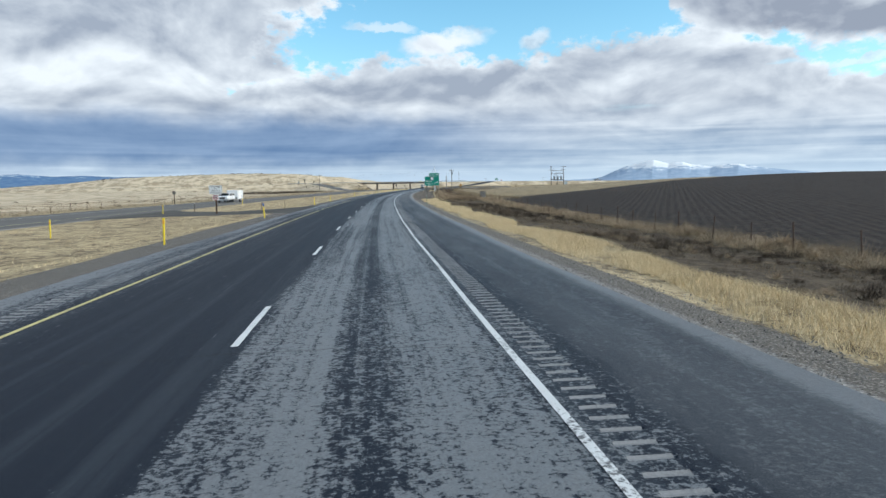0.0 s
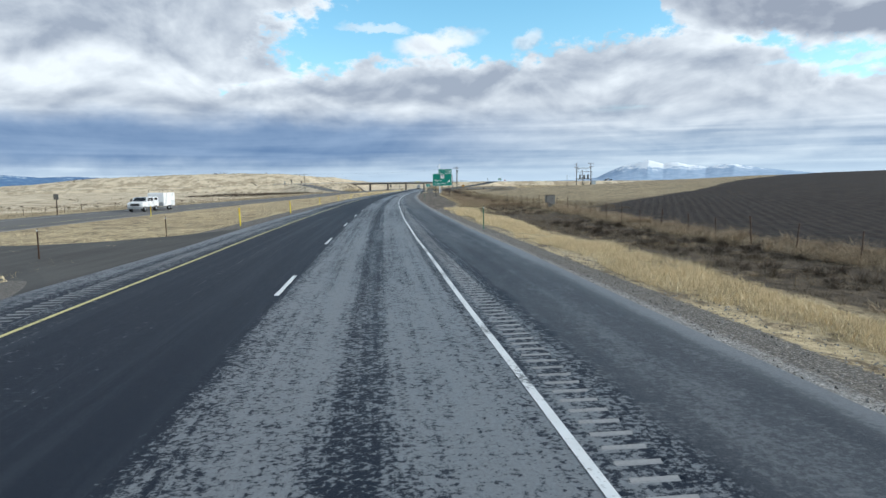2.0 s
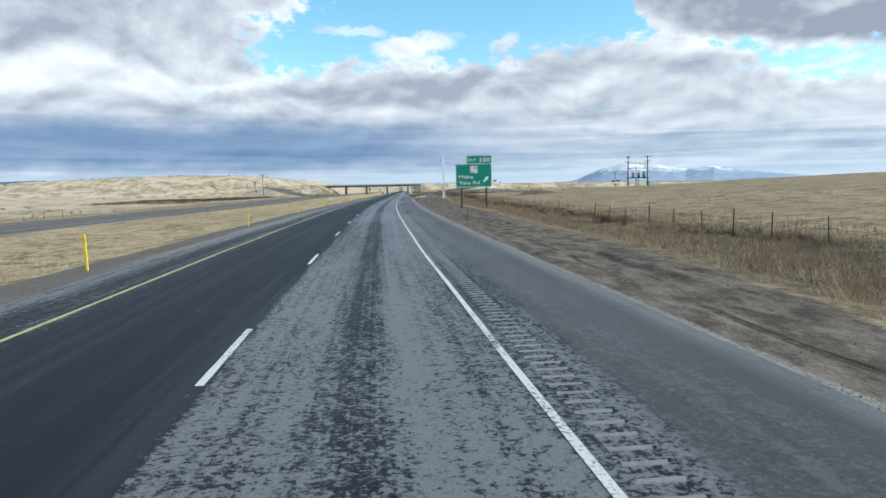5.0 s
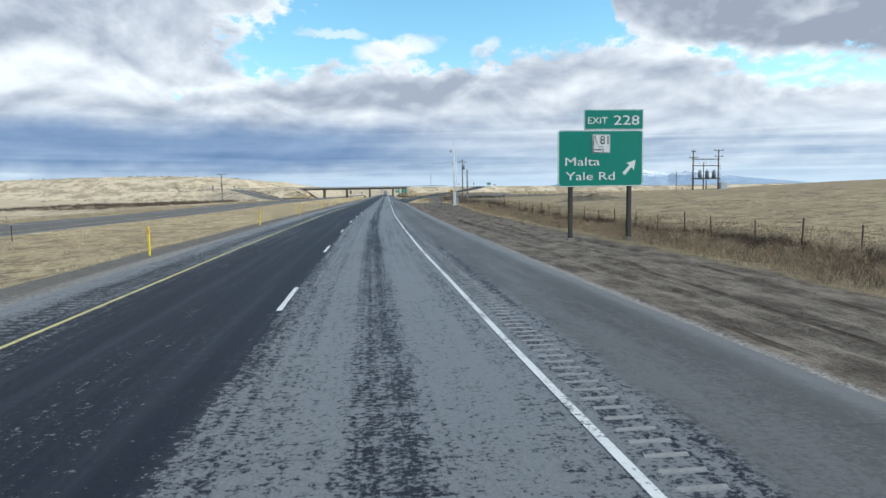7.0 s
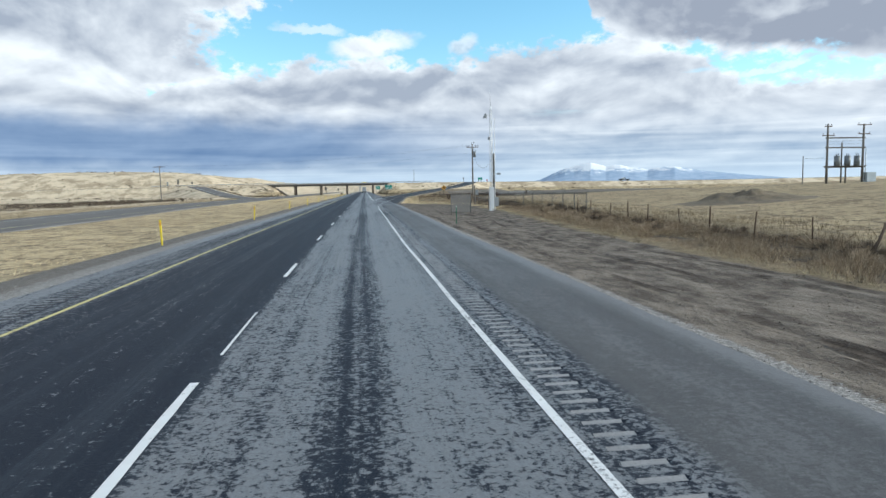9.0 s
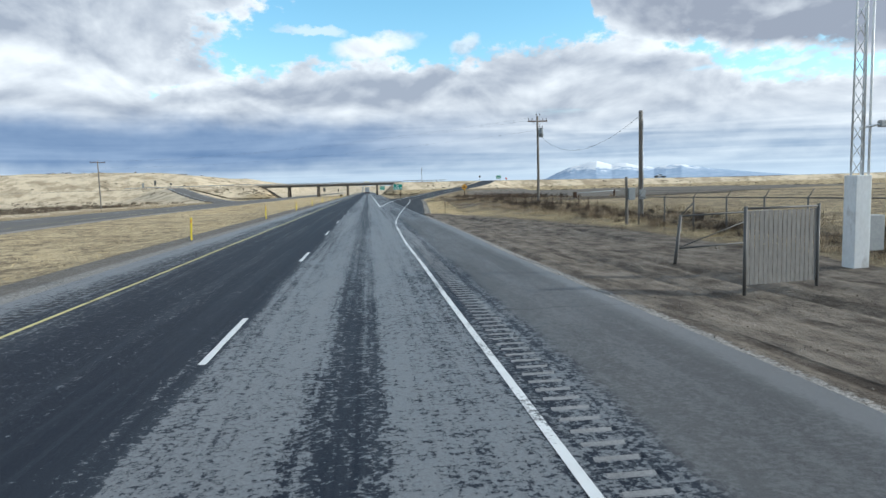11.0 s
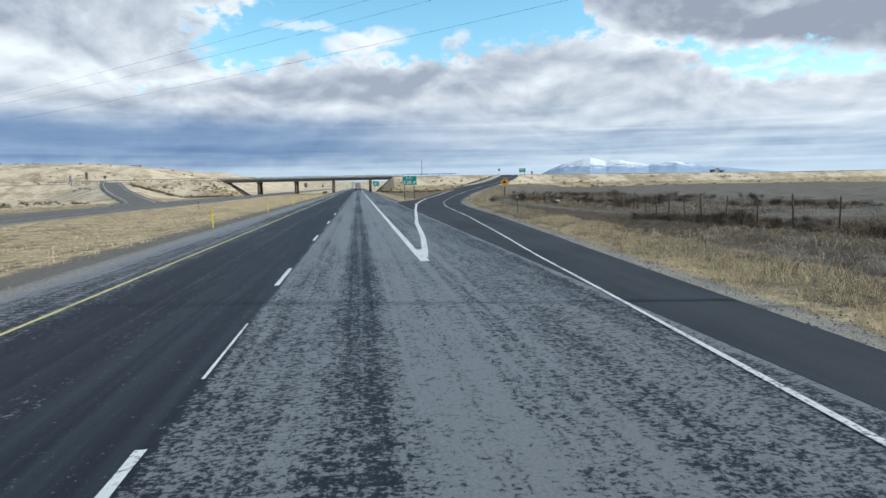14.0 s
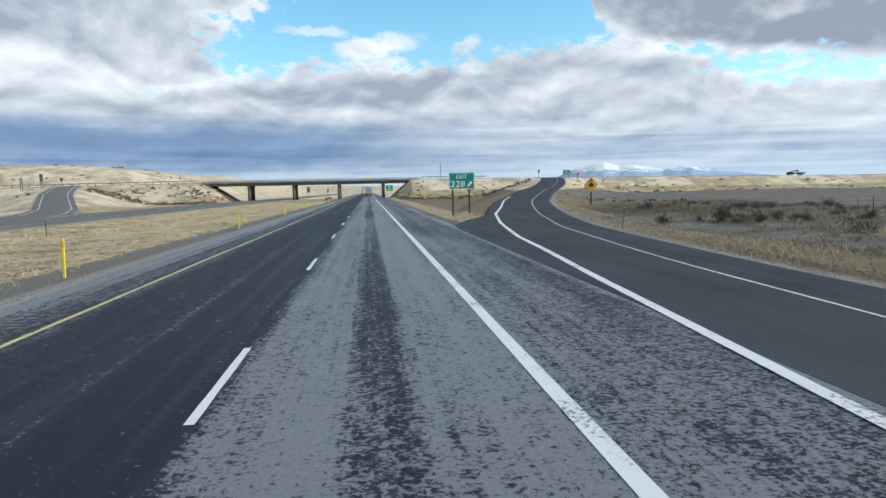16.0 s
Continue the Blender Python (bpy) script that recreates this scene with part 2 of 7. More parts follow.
def asphalt_main():
    """Worn chip seal: pale polished wheel tracks, dark oil strip, dark passing lane; UV is (offset, chainage) in metres."""
    n = Nodes("worn_asphalt")
    uv = n.add("ShaderNodeUVMap", uv_map="UVMap").outputs[0]
    sp = n.add("ShaderNodeSeparateXYZ")
    n.put(sp.inputs[0], uv)
    u, s = sp.outputs[0], sp.outputs[1]

    def vec(su, ss, off=0.0):
        c = n.add("ShaderNodeCombineXYZ")
        n.put(c.inputs[0], n.math("MULTIPLY", u, su))
        n.put(c.inputs[1], n.math("MULTIPLY", s, ss))
        c.inputs[2].default_value = off
        return c.outputs[0]

    wob = n.noise(vec(0.5, 0.12, 3.1), 1.0, 5, 0.6)
    uu = n.math("ADD", u, n.math("MULTIPLY", n.math("SUBTRACT", wob, 0.5), 0.42))
    r = n.add("ShaderNodeValToRGB")
    n.put(r.inputs[0], n.math("DIVIDE", n.math("ADD", uu, 6.0), 14.0))
    stops = ((-5.9, 0.66), (-5.1, 0.60), (-4.75, 0.44), (-3.7, 0.36), (-3.2, 0.22), (-2.4, 0.10), (-1.7, 0.18), (-1.0, 0.08), (-0.02, 0.10), (0.16, 0.50), (1.32, 0.61), (1.62, 0.37),
             (2.02, 0.36), (2.35, 0.62), (3.3, 0.61), (3.7, 0.50), (4.45, 0.46), (4.75, 0.40), (5.05, 0.46), (5.55, 0.45), (5.85, 0.40), (6.35, 0.38), (6.62, 0.66), (7.2, 0.70))
    cr = r.color_ramp
    while len(cr.elements) < len(stops):
        cr.elements.new(0.5)
    for e, (p, v) in zip(cr.elements, stops):
        e.position, e.color = (p + 6) / 14, (v, v, v, 1)
    drift = n.math("MULTIPLY", n.math("SUBTRACT", n.noise(vec(0.35, 0.045, 9.0), 1.0, 5), 0.5), 0.55)
    streak = n.math("MULTIPLY", n.math("SUBTRACT", n.noise(vec(4.2, 0.022, 6.0), 1.0, 6, 0.7), 0.5), n.ramp(u, 4.3, 4.9, 0.85, 0.30))
    wear = n.math("ADD", r.outputs[0], n.math("ADD", drift, n.math("ADD", streak, n.ramp(s, 110, 210, 0.0, 0.07))))
    lobes = n.noise(vec(2.6, 0.7, 1.7), 1.0, 5, 0.65)
    wear = n.math("ADD", wear, n.math("MULTIPLY", n.math("SUBTRACT", lobes, 0.5), 0.45))
    rag = n.math("SUBTRACT", n.noise(vec(6.0, 5.0), 1.0, 5, 0.7), 0.5)
    chips = n.noise(vec(15.0, 17.0, 7.0), 1.0, 5, 0.75)
    lump = n.math("ADD", n.math("MULTIPLY", rag, 1.05), n.math("MULTIPLY", n.math("SUBTRACT", chips, 0.5), 1.9))
    # the shoulder before the exit is a smoother, finer mat
    mat_on = n.math("MULTIPLY", n.ramp(n.math("ADD", u, n.math("MULTIPLY", n.math("SUBTRACT", lobes, 0.5), 0.5)), 4.45, 4.75), n.ramp(s, 302, 284))
    lump = n.math("MULTIPLY", lump, n.math("SUBTRACT", 1.0, n.math("MULTIPLY", mat_on, 0.45)))
    pale = n.ramp(n.math("SUBTRACT", n.math("SUBTRACT", wear, 0.5), lump), -0.12, 0.15)
    grain = n.noise(vec(60, 60, 4.0), 1.0, 3, 0.7)
    even = n.math("ADD", n.ramp(u, 6.1, 6.6, 0.34, 0.85), n.math("ADD", n.math("MULTIPLY", n.math("SUBTRACT", grain, 0.5), 0.7), n.math("MULTIPLY", n.math("SUBTRACT", n.noise(vec(0.8, 0.10, 2.2), 1.0, 5, 0.6), 0.5), 0.7)), clamp=True)
    pale = n.math("ADD", n.math("MULTIPLY", pale, n.math("SUBTRACT", 1.0, n.math("MULTIPLY", mat_on, 0.66))), n.math("MULTIPLY", even, n.math("MULTIPLY", mat_on, 0.66)))
    # blue of the reflected sky is put into the dark asphalt tones
    dark = n.mix(n.ramp(grain, 0.3, 0.7), (0.009, 0.013, 0.021), (0.022, 0.029, 0.043))
    dark = n.mix(n.ramp(n.noise(vec(2.2, 0.03, 11.0), 1.0, 5, 0.65), 0.45, 0.68, 0, 0.55), dark, (0.050, 0.060, 0.073))
    light = n.mix(n.noise(vec(30, 18, 2.0), 1.0, 4, 0.7), (0.080, 0.089, 0.097), (0.245, 0.258, 0.27))
    col = n.mix(pale, dark, light)
    col = n.mix(n.math("MULTIPLY", n.math("MULTIPLY", mat_on, n.ramp(s, 95, 135)), n.ramp(grain, 0.3, 0.7, 0.35, 0.6)), col, (0.135, 0.131, 0.124))
    # transverse cracks and sealed joints
    jv = n.math("ADD", s, n.math("MULTIPLY", n.noise(vec(0.7, 0.02, 5.0), 1.0, 4), 1.3))
    cell = n.math("ABSOLUTE", n.math("SUBTRACT", n.math("FRACT", n.math("DIVIDE", jv, 19.0)), 0.5))
    crack = n.math("MULTIPLY", n.ramp(cell, 0.0022, 0.0008), n.ramp(n.noise(vec(0.12, 0.05, 8.0), 1.0, 2), 0.42, 0.55))
    col = n.mix(n.math("MULTIPLY", crack, 0.45), col, (0.012, 0.013, 0.015))
    n.bump(n.math("ADD", n.math("MULTIPLY", chips, 0.7), grain), 0.4, 0.010)
    n.put(n.bsdf.inputs["Specular IOR Level"], n.ramp(pale, 0, 1, 0.08, 0.45))
    return n.done(col, n.ramp(pale, 0, 1, 0.60, 0.52), 0.0)


def asphalt_plain(name, lo, hi):
    n = Nodes(name)
    v = n.coords("Object")
    g = n.noise(v, 40, 4, 0.7)
    slow = n.noise(v, 0.25, 5, 0.6)
    streak = n.noise(n.coords("Object", (0.9, 0.06, 1)), 1.0, 5, 0.6)
    f = n.math("ADD", n.math("MULTIPLY", g, 0.4), n.math("ADD", n.math("MULTIPLY", slow, 0.25), n.math("MULTIPLY", streak, 0.45)))
    n.bump(g, 0.4, 0.01)
    return n.done(n.mix(n.ramp(f, 0.32, 0.68), lo, hi), 0.9, 0.0, 0.08)


def paint_mat(name, c, under):
    """Road paint worn through to the asphalt in flecks."""
    n = Nodes(name)
    v = n.coords("Object")
    wear = n.ramp(n.math("ADD", n.math("MULTIPLY", n.noise(v, 16, 6, 0.72), 0.6), n.math("ADD", n.math("MULTIPLY", n.noise(v, 0.6, 3), 0.4), n.math("MULTIPLY", n.add("ShaderNodeObjectInfo").outputs["Random"], 0.05))), 0.56, 0.66)
    n.bump(n.noise(v, 70, 3), 0.25, 0.006)
    tone = n.mix(n.noise(v, 2.5, 4), tuple(q * 0.72 for q in c), c)
    return n.done(n.mix(wear, tone, under), 0.65, 0.0, 0.4)


def ground_mat():
    """Dry steppe: straw over soil; painted zone weights turn it to gravel, bare dirt, ploughed soil, grey field or pale
    hillside. Zone alpha and the grey put cloud shade into the colour.
    """
    n = Nodes("dry_ground")
    v = n.coords("Object")
    z1 = n.add("ShaderNodeAttribute", attribute_name="zone")
    z2 = n.add("ShaderNodeAttribute", attribute_name="zone_b")
    a1 = n.add("ShaderNodeSeparateColor")
    a2 = n.add("ShaderNodeSeparateColor")
    n.put(a1.inputs[0], z1.outputs["Color"])
    n.put(a2.inputs[0], z2.outputs["Color"])
    gravel, dirt, plough = a1.outputs
    grey, pale, brown = a2.outputs
    big = n.noise(v, 0.035, 5, 0.6)
    mid = n.noise(v, 0.45, 6, 0.65)
    fine = n.noise(v, 9, 5, 0.7)
    tuft = n.noise(n.coords("Object", (1, 0.7, 1)), 2.6, 6, 0.7)
    straw = n.mix(n.ramp(fine, 0.3, 0.7), (0.36, 0.28, 0.16), (0.66, 0.54, 0.335))
    soil = n.mix(n.ramp(fine, 0.3, 0.7), (0.070, 0.052, 0.036), (0.150, 0.115, 0.078))
    col = n.mix(n.ramp(n.math("ADD", n.math("MULTIPLY", tuft, 0.6), n.math("MULTIPLY", mid, 0.4)), 0.45, 0.58, 0.0, 0.85), straw, soil)
    col = n.mix(n.ramp(big, 0.4, 0.65, 0, 0.35), col, (0.26, 0.20, 0.12))

    # zone alpha: cloud shade right of the road, mixed in as a darker tone
    col = n.mix(n.math("MULTIPLY", z1.outputs["Alpha"], 0.85), col, n.mix(n.ramp(n.math("ADD", n.math("MULTIPLY", fine, 0.4), n.math("ADD", n.math("MULTIPLY", mid, 0.35), n.math("MULTIPLY", big, 0.25))), 0.41, 0.59), (0.058, 0.046, 0.029), (0.175, 0.137, 0.088)))

    def edge(w, rough):
        return n.ramp(n.math("ADD", w, n.math("MULTIPLY", n.math("SUBTRACT", rough, 0.5), 1.1)), 0.36, 0.6)

    brownc = n.mix(n.ramp(n.math("ADD", n.math("MULTIPLY", tuft, 0.6), n.math("MULTIPLY", fine, 0.4)), 0.36, 0.64), (0.024, 0.019, 0.014), (0.150, 0.116, 0.078))
    col = n.mix(edge(brown, mid), col, brownc)
    hill = n.mix(n.ramp(n.noise(v, 0.11, 9, 0.72), 0.42, 0.60), (0.70, 0.59, 0.42), (0.40, 0.32, 0.215))
    hill = n.mix(n.ramp(n.noise(n.coords("Object", (0.5, 1, 1)), 0.09, 8, 0.75), 0.55, 0.68, 0, 0.5), hill, (0.185, 0.150, 0.106))
    col = n.mix(edge(pale, mid), col, hill)
    # grey of the flat field stands for the cloud shade lying on it
    greyc = n.mix(n.ramp(n.noise(v, 0.3, 6, 0.65), 0.35, 0.65), (0.10, 0.092, 0.082), (0.20, 0.18, 0.15))
    col = n.mix(edge(grey, mid), col, greyc)
    fur = n.add("ShaderNodeTexWave", wave_type="BANDS", bands_direction="X")
    turn = n.add("ShaderNodeMapping")
    turn.inputs["Rotation"].default_value = (0, 0, radians(20))
    n.put(turn.inputs[0], n.coords("Object", (0.46, 0.46, 1)))
    n.put(fur.inputs["Vector"], turn.outputs[0])
    fur.inputs["Scale"].default_value, fur.inputs["Distortion"].default_value = 1.0, 1.8
    fur.inputs["Detail"].default_value, fur.inputs["Detail Scale"].default_value = 4.0, 0.35
    furrow = n.math("ADD", n.math("MULTIPLY", fur.outputs["Fac"], 0.13), n.math("MULTIPLY", n.noise(v, 1.3, 7, 0.72), 0.87))
    ploughc = n.mix(n.ramp(furrow, 0.25, 0.75), (0.014, 0.011, 0.010), (0.058, 0.046, 0.037))
    col = n.mix(edge(plough, mid), col, ploughc)
    dirtc = n.mix(n.ramp(n.noise(n.coords("Object", (1.3, 0.6, 1)), 1.0, 8, 0.75), 0.36, 0.64), (0.072, 0.059, 0.047), (0.225, 0.194, 0.158))
    sx = n.add("ShaderNodeSeparateXYZ")
    n.put(sx.inputs[0], v)
    bend = n.math("ADD", sx.outputs[0], n.math("MULTIPLY", n.noise(n.coords("Object", (0.05, 0.035, 1)), 1.0, 3), 5.0))
    rut = n.ramp(n.math("ABSOLUTE", n.math("SUBTRACT", n.math("FRACT", n.math("DIVIDE", bend, 1.75)), 0.5)), 0.10, 0.04)
    rut = n.math("MULTIPLY", rut, n.ramp(n.noise(v, 0.22, 4, 0.6), 0.46, 0.58))
    dirtc = n.mix(n.math("MULTIPLY", rut, n.ramp(n.noise(v, 3.0, 4, 0.7), 0.3, 0.55, 0.2, 0.85)), dirtc, (0.050, 0.038, 0.029))
    col = n.mix(edge(dirt, mid), col, dirtc)
    peb = n.add("ShaderNodeTexVoronoi")
    n.put(peb.inputs["Vector"], v)
    peb.inputs["Scale"].default_value = 22
    gravc = n.mix(n.ramp(n.math("ADD", n.math("MULTIPLY", peb.outputs["Distance"], 0.9), n.math("MULTIPLY", fine, 0.5)), 0.3, 0.8), (0.33, 0.305, 0.27), (0.125, 0.114, 0.10))
    col = n.mix(edge(gravel, fine), col, gravc)
    fines = n.mix(n.ramp(n.noise(v, 26, 4, 0.7), 0.35, 0.65), (0.17, 0.165, 0.155), (0.40, 0.385, 0.36))
    col = n.mix(edge(z2.outputs["Alpha"], fine), col, fines)
    n.bump(n.math("ADD", n.math("MULTIPLY", tuft, 1.0), n.math("ADD", n.math("MULTIPLY", fine, 0.35), n.math("SUBTRACT", n.math("MULTIPLY", fur.outputs["Fac"], n.math("MULTIPLY", plough, 0.18)), n.math("MULTIPLY", n.math("MULTIPLY", rut, dirt), 0.5)))), 0.8, 0.12)
    return n.done(col, 0.95, 0.0, 0.2)


ROADTOP = asphalt_main()
RAMP_TOP = asphalt_plain("ramp_asphalt", (0.026, 0.031, 0.037), (0.066, 0.075, 0.086))
RUMBLE_TOP = asphalt_plain("rumble_asphalt", (0.055, 0.061, 0.068), (0.125, 0.133, 0.142))
# lit and shaded look of the grooves, put into a pale and a dark tone
PALE_GROOVE = asphalt_plain("pale_groove_asphalt", (0.15, 0.155, 0.16), (0.31, 0.315, 0.32))
DARK_GROOVE = asphalt_plain("dark_groove_asphalt", (0.030, 0.032, 0.036), (0.085, 0.088, 0.092))
WB_TOP = asphalt_plain("old_grey_asphalt", (0.105, 0.102, 0.098), (0.19, 0.184, 0.175))
WHITE_LINE = paint_mat("white_road_paint", (0.80, 0.82, 0.82), (0.10, 0.105, 0.11))
YELLOW_LINE = paint_mat("yellow_road_paint", (0.72, 0.64, 0.28), (0.09, 0.09, 0.085))
GROUND = ground_mat()


# ---- plan of the road: chainage s, offset u to the right of the lane line ----
CURVE, TANGENT = 0.000432, 232.5


def lane(s):
    """Place on the lane line at chainage s and the road's heading there (left of +y)."""
    d = max(TANGENT - s, 0.0)
    a = CURVE * d
    return (CURVE * d * d / 2, TANGENT - (d - CURVE ** 2 * d ** 3 / 6), a) if d > 0 else (0.0, s, 0.0)


def pt(s, u, z=0.0):
    x, y, a = lane(s)
    return Vector((x + u * math.cos(a), y + u * math.sin(a), z))


def chain(x, y):
    """Arrays x, y to chainage and offset."""
    s = np.array(y, float)
    for _ in range(4):
        d = np.maximum(TANGENT - s, 0)
        a = CURVE * d
        cx, cy = CURVE * d * d / 2, np.where(d > 0, TANGENT - (d - CURVE ** 2 * d ** 3 / 6), s)
        s = s - (x - cx) * np.sin(a) + (y - cy) * np.cos(a)
    d = np.maximum(TANGENT - s, 0)
    a = CURVE * d
    cx, cy = CURVE * d * d / 2, np.where(d > 0, TANGENT - (d - CURVE ** 2 * d ** 3 / 6), s)
    return s, (x - cx) * np.cos(a) + (y - cy) * np.sin(a)


def smooth(v, a, b):
    t = np.clip((np.asarray(v, float) - a) / (b - a), 0, 1)
    return t * t * (3 - 2 * t)


OFF_RAMP = ((296, 4.6, 0), (330.8, 5.6, 0), (350.8, 7.4, 0), (373.8, 8.9, 0), (392.8, 11.1, 0), (405.8, 13.3, 0.1), (420.8, 16.4, 0.3), (436.8, 20.2, 0.6), (465.8, 29.3, 1.5), (495.8, 40, 2.5), (520.8, 48, 3.4), (545.8, 55.5, 4.5), (568.8, 62, 5.5), (582.8, 66, 5.75))
ON_RAMP = ((425, -35.5, -0.15), (448, -41, -0.1), (470, -49.5, 0.25), (490, -58.5, 1.3), (515, -69.5, 3.0), (545, -81, 4.7), (570, -90, 5.6), (580, -93, 5.8))
EDGE = ((-84, 3.66), (270, 3.66), (284, 3.8), (292.6, 4.2), (299.4, 4.68), (306.4, 5.2), (311, 5.6), (317, 6.12), (330, 7.1), (337, 7.72), (345, 8.35), (351, 8.85), (358.6, 9.4), (366, 9.85), (373.6, 10.3), (383, 11.3), (391, 12.2), (405.2, 14.8), (421.5, 18.4), (436.8, 22.2), (465.8, 31.4), (495.8, 42.2), (520.8, 50.4), (545.8, 58), (566.8, 63.5))


def along(rows, s, k):
    return np.interp(s, [r[0] for r in rows], [r[k] for r in rows])


def wb_z(s):
    return -0.55 + 0.40 * smooth(s, 250, 330)


def cross_z(x):
    return np.interp(x, [-400, -60, 20, 70, 200, 420, 900], [3.5, 5.9, 5.9, 5.65, 4.4, 5.2, 4.5])


CROSS_Y = 581.5


def bumps(x, y):
    return 0.5 * np.sin(x * 0.031 + 1.3) * np.cos(y * 0.027) + 0.3 * np.sin(x * 0.083 + y * 0.061) + 0.2 * np.cos(x * 0.19 - y * 0.13)


def ground_z(x, y):
    x, y = np.asarray(x, float), np.asarray(y, float)
    s, u = chain(x, y)
    far = np.interp(s, [-80, 60, 106, 150, 180, 230, 262, 300, 320, 345, 420, 600], [-.7, -.45, -.02, .1, .25, .5, .2, .2, .5, .2, -.25, -.2])
    fz = np.interp(s, [-80, 60, 80, 94, 106, 130, 150, 213, 230, 262, 300, 320, 345, 420, 600], [-.8, -.62, -.58, -.38, -.12, -.15, -.22, -.23, -.06, .12, .2, .5, .2, -.25, -.2])
    verge = -0.16 + (fz + 0.16) * smooth(u, 9, 17)
    slope = 0.036 * (1 - smooth(s, 285, 350))
    field = fz + (far - fz) * smooth(u, 20, 55) + slope * (np.clip(u, 18, 140) - 18) + (0.25 * smooth(u, 20, 60)) * smooth(s, 300, 350)
    field = field - 0.012 * np.clip(u - 160, 0, 350)
    right = np.where(u < 17, verge, field)
    # wheel ruts in the dirt of the pull-off
    rut = np.zeros_like(u)
    for k, base in enumerate((7.9, 9.0, 10.0, 11.2, 12.4)):
        c = base + 0.7 * np.sin(s * 0.043 + 1.7 * k) + 0.22 * np.sin(s * 0.13 + k)
        rut = rut - 0.085 * np.exp(-((u - c) / 0.17) ** 2) + 0.048 * np.exp(-((np.abs(u - c) - 0.36) / 0.13) ** 2)
    broken = 0.45 + 0.55 * np.sin(s * 0.31 + u * 0.9) * np.sin(s * 0.117 + 2)
    dirt_out = np.interp(s, [95, 112, 130, 180, 230, 262, 276, 290, 302, 312], [7, 9.0, 11.2, 12.7, 12.9, 14.4, 14.0, 12.0, 9.2, 7])
    right = right + rut * np.clip(broken, 0, 1) * smooth(s, 108, 122) * smooth(s, 306, 290) * smooth(dirt_out - u, 0.1, 0.9) * smooth(u, 7.0, 7.4)
    right = np.where(u < 7.0, -0.10, np.where(u < 9, right + 0.16 - 0.10 - 0.06 * smooth(u, 7.0, 9), right))
    wz = wb_z(s)
    med = np.minimum(-0.16 + 0 * u, wz) - 0.25 * np.sin(np.clip((-u - 7.5) / 17, 0, 1) * math.pi)
    left = -0.10 + (med + 0.10) * smooth(-u, 6.2, 12)
    left = left + (wz - 0.12 - left) * smooth(-u, 21, 25)
    left = np.where(u < -38.4, wz - 0.3 + 0.2 * smooth(-u, 40, 80), left)
    z = np.where(u > 0, right, left)
    z = z + np.where((u > 20) | (u < -42), 0.35 * bumps(x, y) * smooth(np.abs(u), 20, 120), 0.06 * bumps(x * 6, y * 6) * smooth(np.abs(u + 14.5) , -1, 0) * ((u < -8) & (u > -24) | (u > 9)))
    # low bank that carries the crossover through the median
    t = np.clip((u + 25.6) / 20.2, 0, 1)
    away = np.clip(np.abs(s - 71.5 - (1 - t) * 6.0) - 4.6 - 7.0 * np.abs(2 * t - 1) ** 3, 0, 200)
    bank = np.interp(u, [-25.6, -16, -7, -5.4], [-0.55, -0.52, -0.12, -0.06]) - 0.05 - np.clip(away - 2.0, 0, 200) * 0.12
    z = np.where((u > -25.4) & (u < -5.6), np.maximum(z, bank), z)
    # swell of hills far to the left of the road
    yy = y - 679
    hill = 16.5 * np.exp(-((x + 190) / 240) ** 2 - (yy / np.where(yy < 0, 52, 700)) ** 2) * smooth(y, 592, 660)
    hill = hill + 12 * np.exp(-((x + 120) / 500) ** 2 - ((y - 1750) / 600) ** 2) * smooth(y, 620, 900)
    hill = hill * (1 + 0.10 * bumps(x * 0.9, y * 0.9))
    z = z + hill * np.maximum(smooth(-x, 44, 110), smooth(y, 1090, 1400))
    z = z + 2.5 * smooth(-u, 70, 260) * smooth(s, 60, 420) * (0.7 + 0.5 * bumps(x * 0.5, y * 0.5))
    # ramps and the crossing road on their banks
    for rows, w, drop in ((OFF_RAMP, 4.6, 0.30), (ON_RAMP, 4.4, 0.30)):
        on = (s > rows[0][0]) & (s < rows[-1][0] + 6)
        d = np.abs(u - along(rows, s, 1)) * 0.94
        bank = along(rows, s, 2) - 0.12 - np.clip(d - w, 0, 60) * drop
        z = np.where(on & (d < w), along(rows, s, 2) - 0.12, np.where(on, np.maximum(z, bank), z))
    d = np.abs(y - CROSS_Y)
    gapx = np.maximum(np.clip((-42.5 - x) / 8.0, 0, 1), np.clip((x - 9.0) / 7.0, 0, 1))
    bank = (cross_z(x) - 0.10 - np.clip(d - 6.5, 0, 60) * 0.42) * gapx + (-0.6) * (1 - gapx)
    z = np.maximum(z, bank)
    return z


